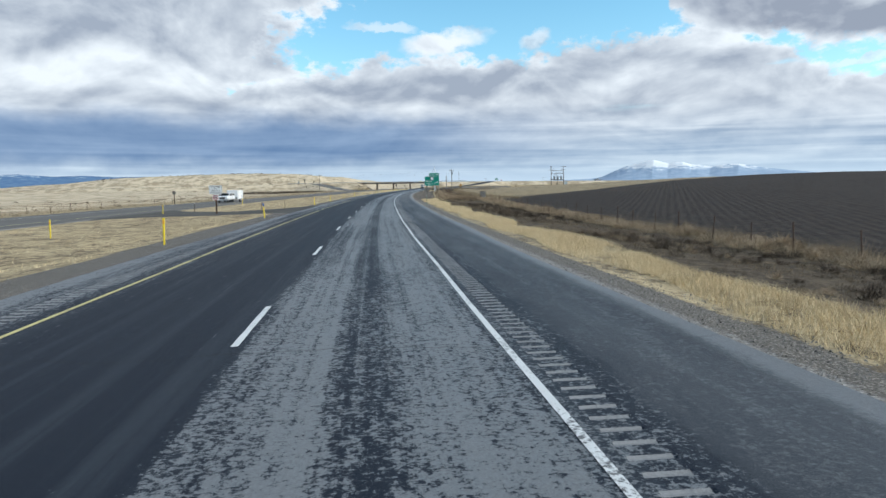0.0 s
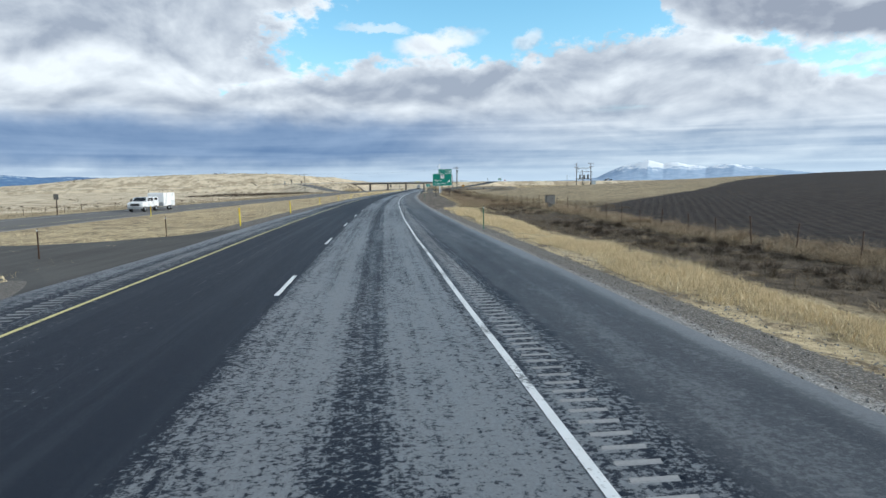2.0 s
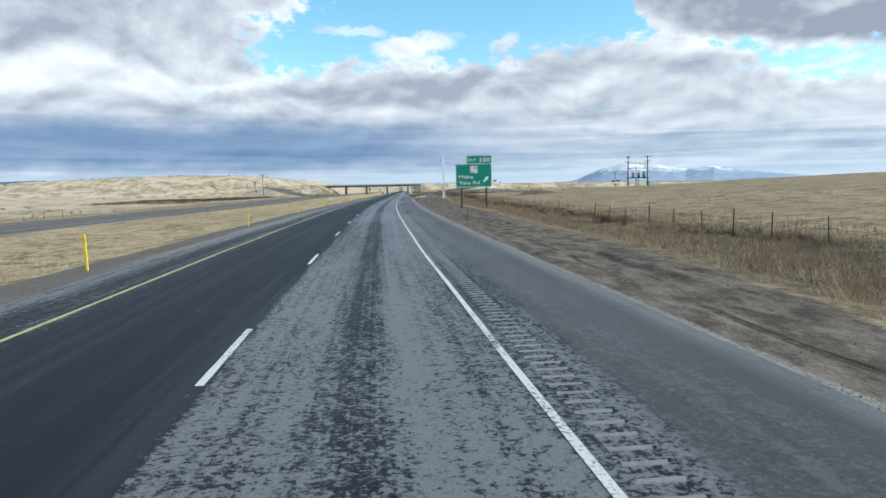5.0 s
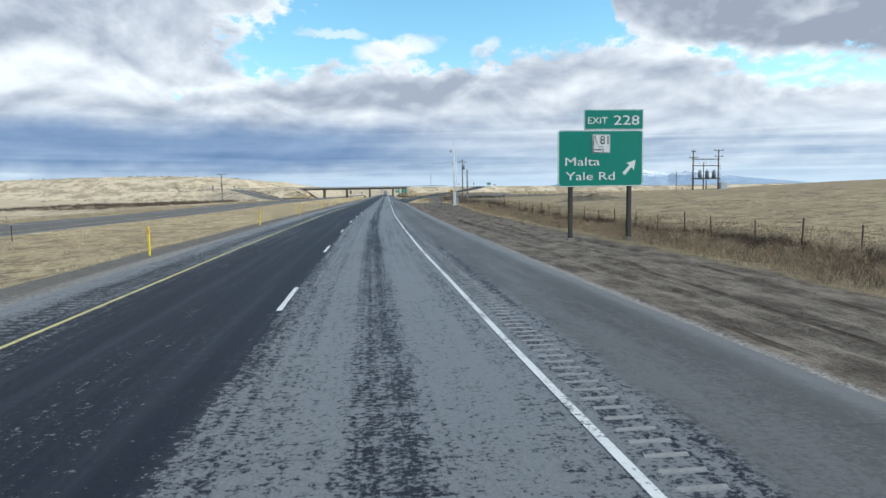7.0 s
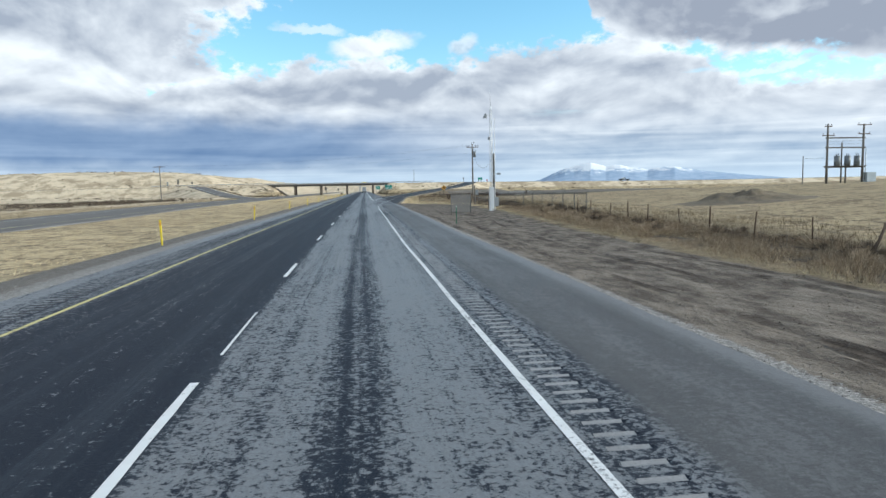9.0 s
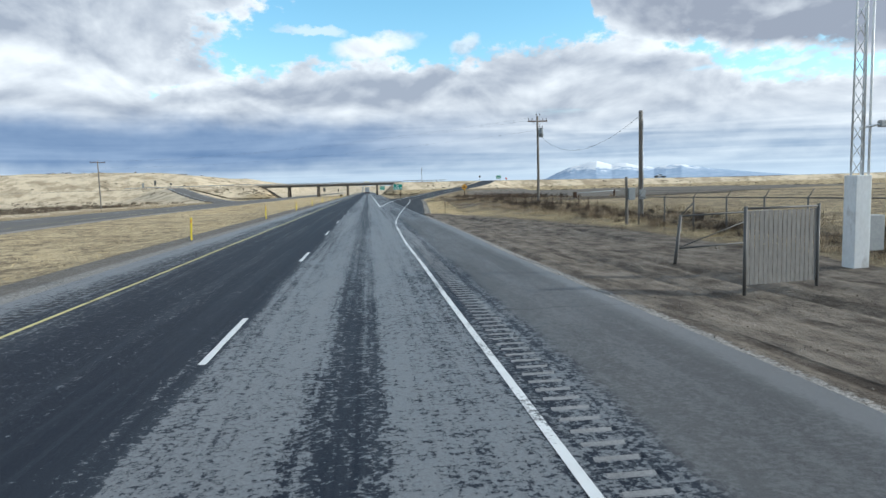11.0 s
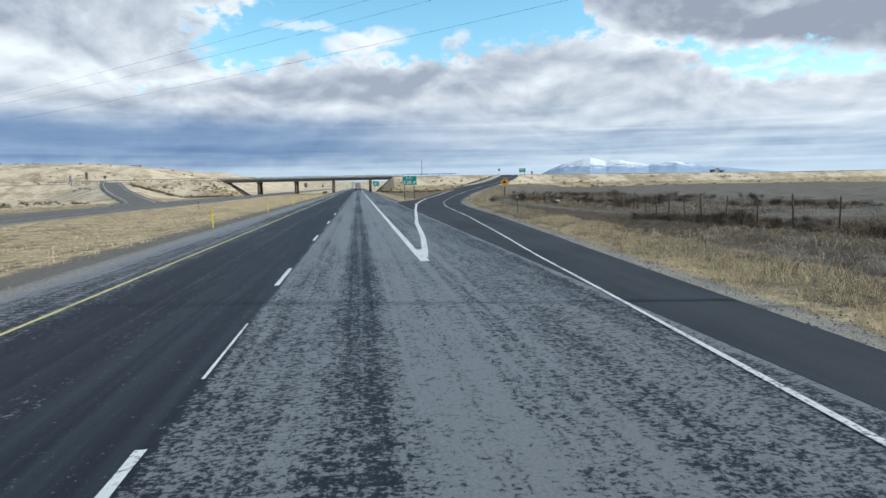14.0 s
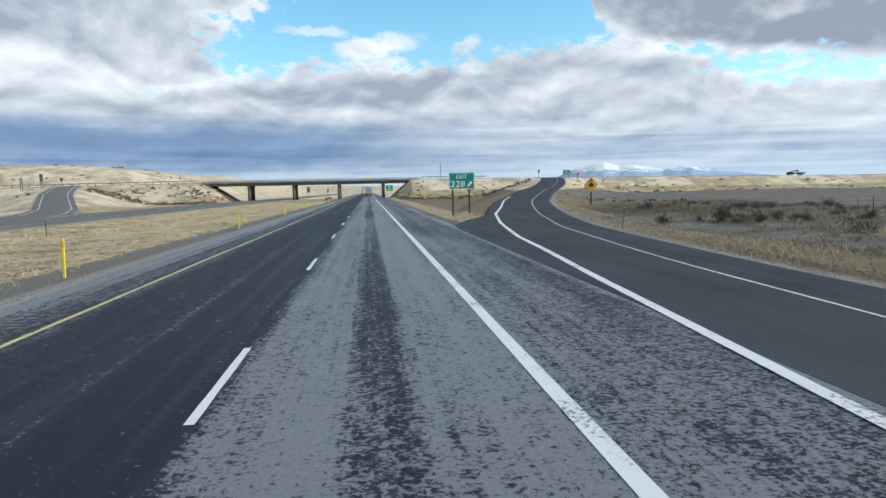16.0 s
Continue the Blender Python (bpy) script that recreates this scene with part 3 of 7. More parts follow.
def build_ground():
    def axis(*spans):
        out = []
        for a, b, st in spans:
            out += list(np.arange(a, b, st))
        return np.array(out)

    xs = axis((-4800, -1500, 300), (-1500, -500, 80), (-500, -140, 14), (-140, -48, 4), (-48, -26, 1.5), (-26, 6.4, 0.7), (6.4, 18.5, 0.16), (18.5, 32, 0.7), (32, 70, 2), (70, 200, 6), (200, 700, 30), (700, 4801, 320))
    ys = axis((-1500, -200, 160), (-200, -20, 20), (-20, 450, 2), (450, 720, 3.5), (720, 1300, 20), (1300, 5001, 180))
    X, Y = np.meshgrid(xs, ys)
    Z = ground_z(X, Y)
    S, U = chain(X, Y)
    ny, nx = X.shape
    co = np.stack([X, Y, Z], -1).reshape(-1, 3)
    idx = np.arange(ny * nx).reshape(ny, nx)
    quads = np.stack([idx[:-1, :-1], idx[:-1, 1:], idx[1:, 1:], idx[1:, :-1]], -1).reshape(-1, 4)
    me = bpy.data.meshes.new("ground")
    me.vertices.add(len(co))
    me.vertices.foreach_set("co", co.ravel())
    me.loops.add(quads.size)
    me.loops.foreach_set("vertex_index", quads.ravel())
    me.polygons.add(len(quads))
    me.polygons.foreach_set("loop_start", np.arange(0, quads.size, 4))
    me.update(calc_edges=True)
    me.polygons.foreach_set("use_smooth", np.ones(len(quads), bool))
    dirt_out = np.interp(S, [95, 112, 130, 180, 230, 262, 276, 290, 302, 312], [7, 9.0, 11.2, 12.7, 12.9, 14.4, 14.0, 12.0, 9.2, 7])
    wavy = 6 * bumps(X * 0.8, Y * 0.8)
    zone = np.zeros((ny, nx, 4), np.float32)
    zone[..., 0] = np.maximum(smooth(U, 6.3, 6.9) * smooth(U, 8.2, 7.6) * (1 - 0.96 * smooth(S, 105, 115) * smooth(S, 312, 300)), smooth(U, -8.4, -7.5) * (U < 0)) * smooth(Y, 1080, 1000)
    zone[..., 1] = smooth(dirt_out - U, -0.8, 0.8) * (U > 6.5) * (S > 92) * (S < 314)
    zone[..., 1] = np.maximum(zone[..., 1], 0.55 * smooth(S, 285, 296) * smooth(S, 350, 325) * smooth(U, 11, 12.5) * smooth(U, 17.5, 15))
    edge_s = 104 + np.clip(U - 21, 0, 25) * 1.35 + np.clip(U - 46, 0, 500) * 1.5
    zone[..., 2] = smooth(U + 0.5 * bumps(X * 3, Y * 3), 19.6, 20.8) * smooth(edge_s - S + wavy * smooth(U, 22, 50), -5, 5)
    ragged = U + 0.8 * bumps(X * 5, Y * 5) + 0.5 * bumps(X * 13, Y * 11)
    # alpha weight: where cloud shade is painted over verge and fields
    zone[..., 3] = smooth(ragged, 9.8, 11.6) * (1 - 0.72 * smooth(U, 19.5, 23) * smooth(S, 110, 130) * smooth(S, 345, 315)) * (0.8 + 0.2 * smooth(S, 115, 95) + 0.1 * smooth(S, 300, 330)) * smooth(Y, 560, 520)
    zb = np.zeros((ny, nx, 4), np.float32)
    # grey weight: the cloud-shaded field beyond the ramp, shade put into its colour
    zb[..., 0] = smooth(S, 322, 345) * smooth(U, 30, 42) * (1 - smooth(Z, 0.9, 1.6)) * (Y < 560)
    zb[..., 0] = np.maximum(zb[..., 0], 0.7 * smooth(S, 325, 345) * smooth(U, 15, 19) * smooth(S, 430, 395))
    zb[..., 1] = np.maximum(smooth(Y, 560, 640), smooth(-U + wavy, 40, 66)) * smooth(U, 260, 160)
    zb[..., 1] = np.maximum(zb[..., 1], smooth(Z, 1.2, 2.5) * (Y > 420))
    zb[..., 2] = 0.85 * smooth(ragged, 10.0, 11.8) * smooth(U, 19.4, 18.2) * smooth(S, 112, 92) + (0.50 + 0.22 * smooth(S, 190, 240) * smooth(S, 285, 262) - 0.08 * smooth(S, 262, 285)) * smooth(ragged - dirt_out, 0.4, 2.0) * smooth(U, 20, 18.5) * smooth(S, 100, 115) * smooth(S, 350, 320)
    zb[..., 2] = np.maximum(zb[..., 2], 0.9 * smooth(U - along(EDGE, S, 1) + 0.7 * bumps(X * 5, Y * 5), 4.6, 6.4) * smooth(S, 302, 322) * smooth(S, 460, 400) * smooth(U, 60, 40))
    zb[..., 3] = 0.66 * smooth(U, 6.3, 6.6) * smooth(U, 7.5, 7.0) * (S < 312)
    ramp_out = np.maximum(along(EDGE, S, 1) + 2.0, 6.95)
    zb[..., 3] = np.maximum(zb[..., 3], 0.55 * smooth(U - ramp_out, -0.3, 0.1) * smooth(U - ramp_out, 1.6, 0.7) * (S > 304) * (S < 570))
    zb[..., 3] = np.maximum(zb[..., 3], 0.62 * smooth(U, -7.0, -6.2) * (U < -4) * smooth(S, 95, 150))
    for name, data in (("zone", zone), ("zone_b", zb)):
        at = me.color_attributes.new(name, "FLOAT_COLOR", "POINT")
        at.data.foreach_set("color", data.reshape(-1))
    me.materials.append(GROUND)
    return tagged(new("ground", me), "dry steppe ground of straw grass, gravel verges and ploughed soil", "ground", "", "structure")


def sweep(name, stations, offsets, mat, height, skirt=0.35, uv_off=0.0):
    """A strip along chainages: offsets(s) gives the cross points, height(s, u) the level; UV is (offset, chainage)."""
    bm = bmesh.new()
    lay = bm.loops.layers.uv.new("UVMap")
    rows, meta = [], []
    for s in stations:
        us = list(offsets(s))
        row = [bm.verts.new(pt(s, u, height(s, u))) for u in us]
        m = [(u, s) for u in us]
        if skirt:
            row = [bm.verts.new(pt(s, us[0] - 0.25, height(s, us[0]) - skirt))] + row + [bm.verts.new(pt(s, us[-1] + 0.25, height(s, us[-1]) - skirt))]
            m = [(us[0] - 0.25, s)] + m + [(us[-1] + 0.25, s)]
        rows.append(row)
        meta.append(m)
    for i in range(len(rows) - 1):
        for j in range(len(rows[0]) - 1):
            f = bm.faces.new((rows[i][j], rows[i][j + 1], rows[i + 1][j + 1], rows[i + 1][j]))
            for lp, q in zip(f.loops, (meta[i][j], meta[i][j + 1], meta[i + 1][j + 1], meta[i + 1][j])):
                lp[lay].uv = q
    me = bpy.data.meshes.new(name)
    bm.to_mesh(me)
    bm.free()
    me.materials.append(mat)
    return new(name, me)


ground = build_ground()
FLAT = lambda s, u: 0.0
ST = [x * 6.0 for x in range(-14, 180)]
LEFT_EDGE = lambda s: -5.55 + 0.10 * math.sin(s * 0.17 + 2) + 0.05 * math.sin(s * 0.71)

RIGHT_EDGE = lambda s: 6.75 + 0.12 * math.sin(s * 0.21) + 0.06 * math.sin(s * 0.83 + 1)

# right of way of the main carriageway, with strips left open for the milled rumble grooves
RUM_L, RUM_R = (-4.62, -4.14), (3.86, 4.30)
road = tagged(sweep("road", ST, lambda s: (RUM_L[1], -2, 0, 2, RUM_R[0]), ROADTOP, FLAT, 0), "worn two-lane freeway carriageway with pale wheel tracks", "road", "", "structure")


def child(ob, parent, label=""):
    ob.parent = parent
    if label:
        ob["label"] = label
    return ob


child(sweep("shoulder", ST, lambda s: (RUM_R[1], 5.5, RIGHT_EDGE(s)), ROADTOP, FLAT, 0.3), road)
child(sweep("shoulder", ST, lambda s: (LEFT_EDGE(s), -5, RUM_L[0]), ROADTOP, FLAT, 0.3), road)


def rumble(u0, u1, s0, s1, pale_end):
    """Milled grooves every 0.3 m, 14 mm deep."""
    bm = bmesh.new()
    lay = bm.loops.layers.uv.new("UVMap")
    prev, s = None, s0
    prof = ((0.0, 0.0), (0.20, 0.0), (0.225, -0.014), (0.262, -0.014), (0.295, 0.0))
    while s < s1:
        for j, (ds, dz) in enumerate(prof):
            ends = (u0, u0 + 0.03, u1 - 0.03, u1)
            row = [bm.verts.new(pt(s + ds, u, dz if 0 < k < 3 else 0.0)) for k, u in enumerate(ends)]
            q = [(u, s + ds) for u in ends]
            if prev:
                for k in range(3):
                    f = bm.faces.new((prev[0][k], prev[0][k + 1], row[k + 1], row[k]))
                    for lp, w in zip(f.loops, (prev[1][k], prev[1][k + 1], q[k + 1], q[k])):
                        lp[lay].uv = w
                    # groove floors take the pale tone up to the given chainage, then the dark
                    f.material_index = (1 if s < pale_end else 2) if j > 2 and k == 1 else 0
            prev = (row, q)
        s += 0.3
    me = bpy.data.meshes.new("rumble_strip")
    bm.to_mesh(me)
    bm.free()
    for mat in (ROADTOP, PALE_GROOVE, DARK_GROOVE):
        me.materials.append(mat)
    return child(new("rumble_strip", me), road, "milled rumble grooves in worn asphalt")


rumble(*RUM_R, -84, 279, 280)
rumble(*RUM_L, -84, 560, 112)
child(sweep("asphalt_infill", [279 + 6 * k for k in range(133)], lambda s: RUM_R, ROADTOP, FLAT, 0), road)
child(sweep("asphalt_infill", [560 + 6 * k for k in range(85)], lambda s: RUM_L, ROADTOP, FLAT, 0), road)

# paint
LINE_UP = lambda s, u: 0.006
fine = [x * 3.0 for x in range(-28, 360)]
wig = lambda s: 0.02 * math.sin(s * 0.13) + 0.012 * math.sin(s * 0.41)
child(sweep("yellow_edge_line", fine, lambda s: (-3.66 - 0.048 + wig(s), -3.66 + 0.048 + wig(s)), YELLOW_LINE, LINE_UP, 0), road, "worn yellow edge line")
RAMP_Z = lambda s, u: float(along(OFF_RAMP, s, 2)) + 0.012 if s > 296 else 0.006
child(sweep("white_edge_line", [x * 3.0 for x in range(-28, 189)], lambda s: (float(along(EDGE, s, 1)) - (0.05 if s < 320 else 0.04) + wig(s), float(along(EDGE, s, 1)) + (0.05 if s < 320 else 0.04) + wig(s)), WHITE_LINE, RAMP_Z, 0), road, "long white edge line that follows the exit ramp")
child(sweep("white_edge_line", [331.5 + 3 * k for k in range(243)], lambda s: (3.66 - 0.10, 3.66 + 0.10), WHITE_LINE, LINE_UP, 0), road, "white edge line past the gore")
GORE = ((330.4, 3.74), (332.3, 3.95), (338.5, 4.5), (344, 4.85), (349, 5.15), (356, 5.8), (363, 6.35), (372, 7.15), (379, 7.85), (385, 8.35), (396.5, 9.9), (408, 11.85), (421, 15.0), (437, 18.6), (451, 22.7))
child(sweep("gore_line", [330.8 + 2 * k for k in range(60)], lambda s: (float(along(GORE, s, 1)) - 0.105, float(along(GORE, s, 1)) + 0.105), WHITE_LINE, lambda s, u: float(along(OFF_RAMP, s, 2)) + 0.016, 0), road, "broad white gore stripe")
child(sweep("gore_nose", [329.9, 330.8, 331.8, 333.3], lambda s: (3.57, 3.84 + max(0, s - 330.8) * 0.12), WHITE_LINE, lambda s, u: 0.01, 0), road)


def dash_mesh():
    bm = bmesh.new()
    for k in range(6):
        y0, y1 = k * 0.508, (k + 1) * 0.508
        w0, w1 = 0.052 + 0.004 * math.sin(k * 2.1), 0.052 + 0.004 * math.sin((k + 1) * 2.1)
        q = [(-w0, y0, 0), (w0, y0, 0), (w1, y1, 0), (-w1, y1, 0)]
        bm.faces.new([bm.verts.new(v) for v in q])
    bmesh.ops.remove_doubles(bm, verts=bm.verts, dist=0.001)
    me = bpy.data.meshes.new("lane_dash")
    bm.to_mesh(me)
    bm.free()
    me.materials.append(WHITE_LINE)
    return me


DASH = dash_mesh()
# thin remains of an older dash
for s in (208.7, 319.2):
    x, y, a = lane(s)
    ob = new("worn_dash", DASH)
    ob.matrix_world = pose(x + 0.04, y, 0.005, 0, 0, math.degrees(a)) @ Matrix.Diagonal((0.4, 1, 1, 1))
    child(ob, road, "thin worn remains of an older lane dash")
for k in range(-5, 60):
    s = 9.33 + 12.192 * k
    ob = new("lane_dash", DASH)
    x, y, a = lane(s)
    ob.matrix_world = pose(x, y, 0.006, 0, 0, math.degrees(a))
    child(ob, road)

# other roads


def ramp_sides(s):
    left = 6.62 if s < 392 else 6.62 + (float(along(OFF_RAMP, s, 1)) - 2.6 - 6.62) * float(smooth(s, 392, 408))
    right = max(float(along(EDGE, s, 1)) + 2.0, 6.95)
    return (left, (left + right) / 2, right)


off_ramp = tagged(sweep("off_ramp_road", [float(v) for v in np.arange(300, 583, 4)], ramp_sides, RAMP_TOP,
                        lambda s, u: float(along(OFF_RAMP, s, 2)) + 0.004, 0.12), "dark asphalt exit ramp climbing to the crossing road", "road", "", "structure")
wb = tagged(sweep("westbound_road", [-90 + 8 * k for k in range(150)], lambda s: (-38.0, -31.6, -25.4), WB_TOP, lambda s, u: float(wb_z(s)) + 0.02, 0.3), "grey asphalt opposite carriageway beyond the median", "road", "", "structure")
on_ramp = tagged(sweep("on_ramp_road", [float(v) for v in np.arange(425, 581, 5)], lambda s: (float(along(ON_RAMP, s, 1)) - 3.6, float(along(ON_RAMP, s, 1)), float(along(ON_RAMP, s, 1)) + 3.6), WB_TOP,
                       lambda s, u: float(along(ON_RAMP, s, 2)) + 0.03, 0.4), "grey asphalt slip road curving up to the crossing road", "road", "", "structure")
for off in (-2.6, 2.6):
    child(sweep("white_edge_line", [float(v) for v in np.arange(440, 578, 5)], lambda s: (float(along(ON_RAMP, s, 1)) + off - 0.06, float(along(ON_RAMP, s, 1)) + off + 0.06), WHITE_LINE, lambda s, u: float(along(ON_RAMP, s, 2)) + 0.04, 0), on_ramp)
for off, m in ((-28.1, YELLOW_LINE), (-35.3, WHITE_LINE)):
    child(sweep("edge_line", [-90 + 8 * k for k in range(150)], lambda s: (off - 0.06, off + 0.06), m, lambda s, u: float(wb_z(s)) + 0.03, 0), wb)


# ---- materials of the things ----
STEEL = plain("galvanised_steel", (0.42, 0.44, 0.46), 0.45, 0.8, 0.2, 5)
DARK_STEEL = plain("weathered_steel", (0.075, 0.072, 0.072), 0.6, 0.4, 0.35, 4, (1, 1, 0.4), 0.2, (0.12, 0.08, 0.05))
SIGN_GREEN = plain("sign_green", (0.004, 0.245, 0.18), 0.42, 0, 0.10, 0.9)
SIGN_WHITE = plain("sign_white", (0.86, 0.88, 0.88), 0.45, 0, 0.10, 2)
SIGN_BLACK = plain("sign_black", (0.02, 0.02, 0.022), 0.5, 0, 0.2, 3)
SIGN_YELLOW = plain("sign_amber", (0.72, 0.36, 0.03), 0.45, 0, 0.14, 2)
SIGN_RED = plain("sign_red", (0.45, 0.02, 0.02), 0.45, 0, 0.14, 2)
SIGN_BACK = plain("sign_back_aluminium", (0.16, 0.15, 0.14), 0.6, 0.4, 0.2, 3)
MARKER_YELLOW = plain("marker_yellow_plastic", (0.80, 0.62, 0.02), 0.5, 0, 0.15, 4)
MARKER_BLUE = plain("marker_blue_band", (0.03, 0.10, 0.36), 0.5, 0, 0.15, 4)
BROWN_POST = plain("rusty_post", (0.075, 0.042, 0.026), 0.8, 0.2, 0.4, 6)
GREEN_POST = plain("green_post_paint", (0.02, 0.15, 0.085), 0.6, 0.1, 0.3, 6)
OLD_WOOD = plain("weathered_pole_wood", (0.185, 0.168, 0.148), 0.9, 0, 0.45, 3, (6, 6, 0.5), 0.5)
FENCE_WOOD = plain("fence_post_wood", (0.14, 0.10, 0.07), 0.9, 0, 0.45, 4, (5, 5, 0.8), 0.4)
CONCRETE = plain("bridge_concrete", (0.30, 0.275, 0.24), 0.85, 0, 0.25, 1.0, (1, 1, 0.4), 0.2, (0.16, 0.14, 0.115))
# girder and pier concrete hold the shade under the deck in their colour
SHADED_GIRDER = plain("shaded_girder_concrete", (0.105, 0.095, 0.085), 0.85, 0, 0.35, 0.8, (1, 1, 0.3), 0.2, (0.05, 0.045, 0.04))
SHADED_PIER = plain("shaded_pier_concrete", (0.13, 0.105, 0.082), 0.85, 0, 0.3, 1.0, (1, 1, 0.4), 0.2, (0.06, 0.05, 0.04))
WHITE_METAL = plain("white_painted_metal", (0.74, 0.76, 0.77), 0.4, 0.1, 0.10, 3, (1, 1, 0.5), 0.1, (0.42, 0.40, 0.37))
GREY_METAL = plain("grey_painted_metal", (0.33, 0.35, 0.36), 0.5, 0.2, 0.15, 3)
PALE_BOX = plain("pale_blue_grey_box", (0.50, 0.56, 0.60), 0.5, 0.1, 0.15, 3)
CAN_GREY = plain("transformer_grey", (0.22, 0.24, 0.255), 0.5, 0.2, 0.2, 3)
PORCELAIN = plain("brown_porcelain", (0.06, 0.05, 0.055), 0.25, 0, 0.2, 5)
CHAINLINK = plain("zinc_wire", (0.12, 0.118, 0.115), 0.6, 0.3, 0.2, 5)
SLATS = plain("grey_privacy_slat", (0.20, 0.195, 0.185), 0.8, 0, 0.3, 3, (1, 1, 0.3))
TYRE = plain("tyre_rubber", (0.018, 0.018, 0.019), 0.85, 0, 0.3, 8)
DARK_GLASS = plain("dark_window_glass", (0.012, 0.016, 0.022), 0.08, 0, 0.1, 2, (1, 1, 1), 0.0)
WHITE_PAINT = plain("white_vehicle_paint", (0.78, 0.79, 0.80), 0.3, 0, 0.06, 1.5, (1, 1, 1), 0.03, (0.55, 0.54, 0.52))
SILVER_PAINT = plain("silver_trailer_panel", (0.46, 0.48, 0.50), 0.45, 0.3, 0.12, 1.5, (1, 1, 1), 0.05, (0.30, 0.29, 0.28))
BLACK_TRIM = plain("black_trim", (0.025, 0.025, 0.027), 0.6, 0, 0.2, 5)
RED_LENS = plain("red_lamp_lens", (0.40, 0.015, 0.015), 0.3, 0, 0.1, 5)
MOUND_SOIL = plain("brushy_soil", (0.17, 0.135, 0.088), 0.95, 0, 0.6, 2, (1, 1, 1), 0.9, (0.09, 0.072, 0.046))


# ---- shape helpers ----
def part(name, bm, mat, parent, label=""):
    me = bpy.data.meshes.new(name)
    bm.to_mesh(me)
    bm.free()
    me.materials.append(mat)
    ob = new(name, me)
    ob.parent = parent
    if label:
        ob["label"] = label
    return ob


def thing(name, label, category, s, u, z=None, group="", turn=0.0):
    """An Empty at the base of a thing, square to the road: local x to the right, y ahead."""
    ob = new(name)
    x, y, a = lane(s)
    p = pt(s, u)
    if z is None:
        z = float(ground_z(np.array([p.x]), np.array([p.y]))[0])
    ob.matrix_world = pose(p.x, p.y, z, 0, 0, math.degrees(a) + turn)
    return tagged(ob, label, category, group)


def level(s, u):
    p = pt(s, u)
    return float(ground_z(np.array([p.x]), np.array([p.y]))[0])


def box(x0, x1, y0, y1, z0, z1, bevel=0.0, bm=None):
    b = bmesh.new()
    bmesh.ops.create_cube(b, size=1.0, matrix=Matrix.Translation(((x0 + x1) / 2, (y0 + y1) / 2, (z0 + z1) / 2)) @ Matrix.Diagonal((x1 - x0, y1 - y0, z1 - z0, 1)))
    if bevel:
        bmesh.ops.bevel(b, geom=list(b.edges), offset=bevel, segments=2, affect="EDGES", profile=0.6)
    return merge(bm, b)


def merge(bm, b):
    if bm is None:
        return b
    me = bpy.data.meshes.new("tmp")
    b.to_mesh(me)
    b.free()
    bm.from_mesh(me)
    bpy.data.meshes.remove(me)
    return bm


def rod(p0, p1, r0, r1=None, seg=10, bm=None):
    p0, p1 = Vector(p0), Vector(p1)
    d = p1 - p0
    b = bmesh.new()
    bmesh.ops.create_cone(b, cap_ends=True, segments=seg, radius1=r0, radius2=r0 if r1 is None else r1, depth=d.length)
    bmesh.ops.transform(b, matrix=Matrix.Translation((p0 + p1) / 2) @ d.to_track_quat("Z", "Y").to_matrix().to_4x4(), verts=b.verts)
    for f in b.faces:
        f.smooth = len(f.verts) == 4
    return merge(bm, b)


def prism(points, y0, y1, bevel=0.0):
    """Outline in (x, z), drawn out from y0 to y1."""
    b = bmesh.new()
    f = b.faces.new([b.verts.new((x, y0, z)) for x, z in points])
    ex = bmesh.ops.extrude_face_region(b, geom=[f])
    bmesh.ops.translate(b, vec=(0, y1 - y0, 0), verts=[v for v in ex["geom"] if isinstance(v, bmesh.types.BMVert)])
    bmesh.ops.recalc_face_normals(b, faces=b.faces)
    if bevel:
        bmesh.ops.bevel(b, geom=list(b.edges), offset=bevel, segments=2, affect="EDGES")
    return b


def side_prism(points, x0, x1, bevel=0.0):
    """Outline in (y, z), drawn out from x0 to x1."""
    b = prism(points, x0, x1, bevel)
    bmesh.ops.transform(b, matrix=Matrix(((0, 1, 0, 0), (1, 0, 0, 0), (0, 0, 1, 0), (0, 0, 0, 1))), verts=b.verts)
    bmesh.ops.recalc_face_normals(b, faces=b.faces)
    return b


def round_plate(x0, x1, z0, z1, r, y, thick, rim=None):
    """Rounded rectangle standing across the road; rim: width of a frame instead of a full plate."""
    def ring(d, rr):
        out = []
        for cx, cz, a0 in ((x1 - d - rr, z1 - d - rr, 0), (x0 + d + rr, z1 - d - rr, 90), (x0 + d + rr, z0 + d + rr, 180), (x1 - d - rr, z0 + d + rr, 270)):
            out += [(cx + rr * math.cos(radians(a0 + k * 18)), cz + rr * math.sin(radians(a0 + k * 18))) for k in range(6)]
        return out

    if rim is None:
        return prism(ring(0, r), y, y + thick)
    b = bmesh.new()
    o, i = ring(0, r), ring(rim, max(r - rim, 0.01))
    vo = [[b.verts.new((x, yy, z)) for x, z in o] for yy in (y, y + thick)]
    vi = [[b.verts.new((x, yy, z)) for x, z in i] for yy in (y, y + thick)]
    n = len(o)
    for k in range(n):
        j = (k + 1) % n
        b.faces.new((vo[0][k], vi[0][k], vi[0][j], vo[0][j]))
        b.faces.new((vo[1][k], vo[1][j], vi[1][j], vi[1][k]))
        b.faces.new((vo[0][k], vo[0][j], vo[1][j], vo[1][k]))
        b.faces.new((vi[0][k], vi[1][k], vi[1][j], vi[0][j]))
    bmesh.ops.recalc_face_normals(b, faces=b.faces)
    return b


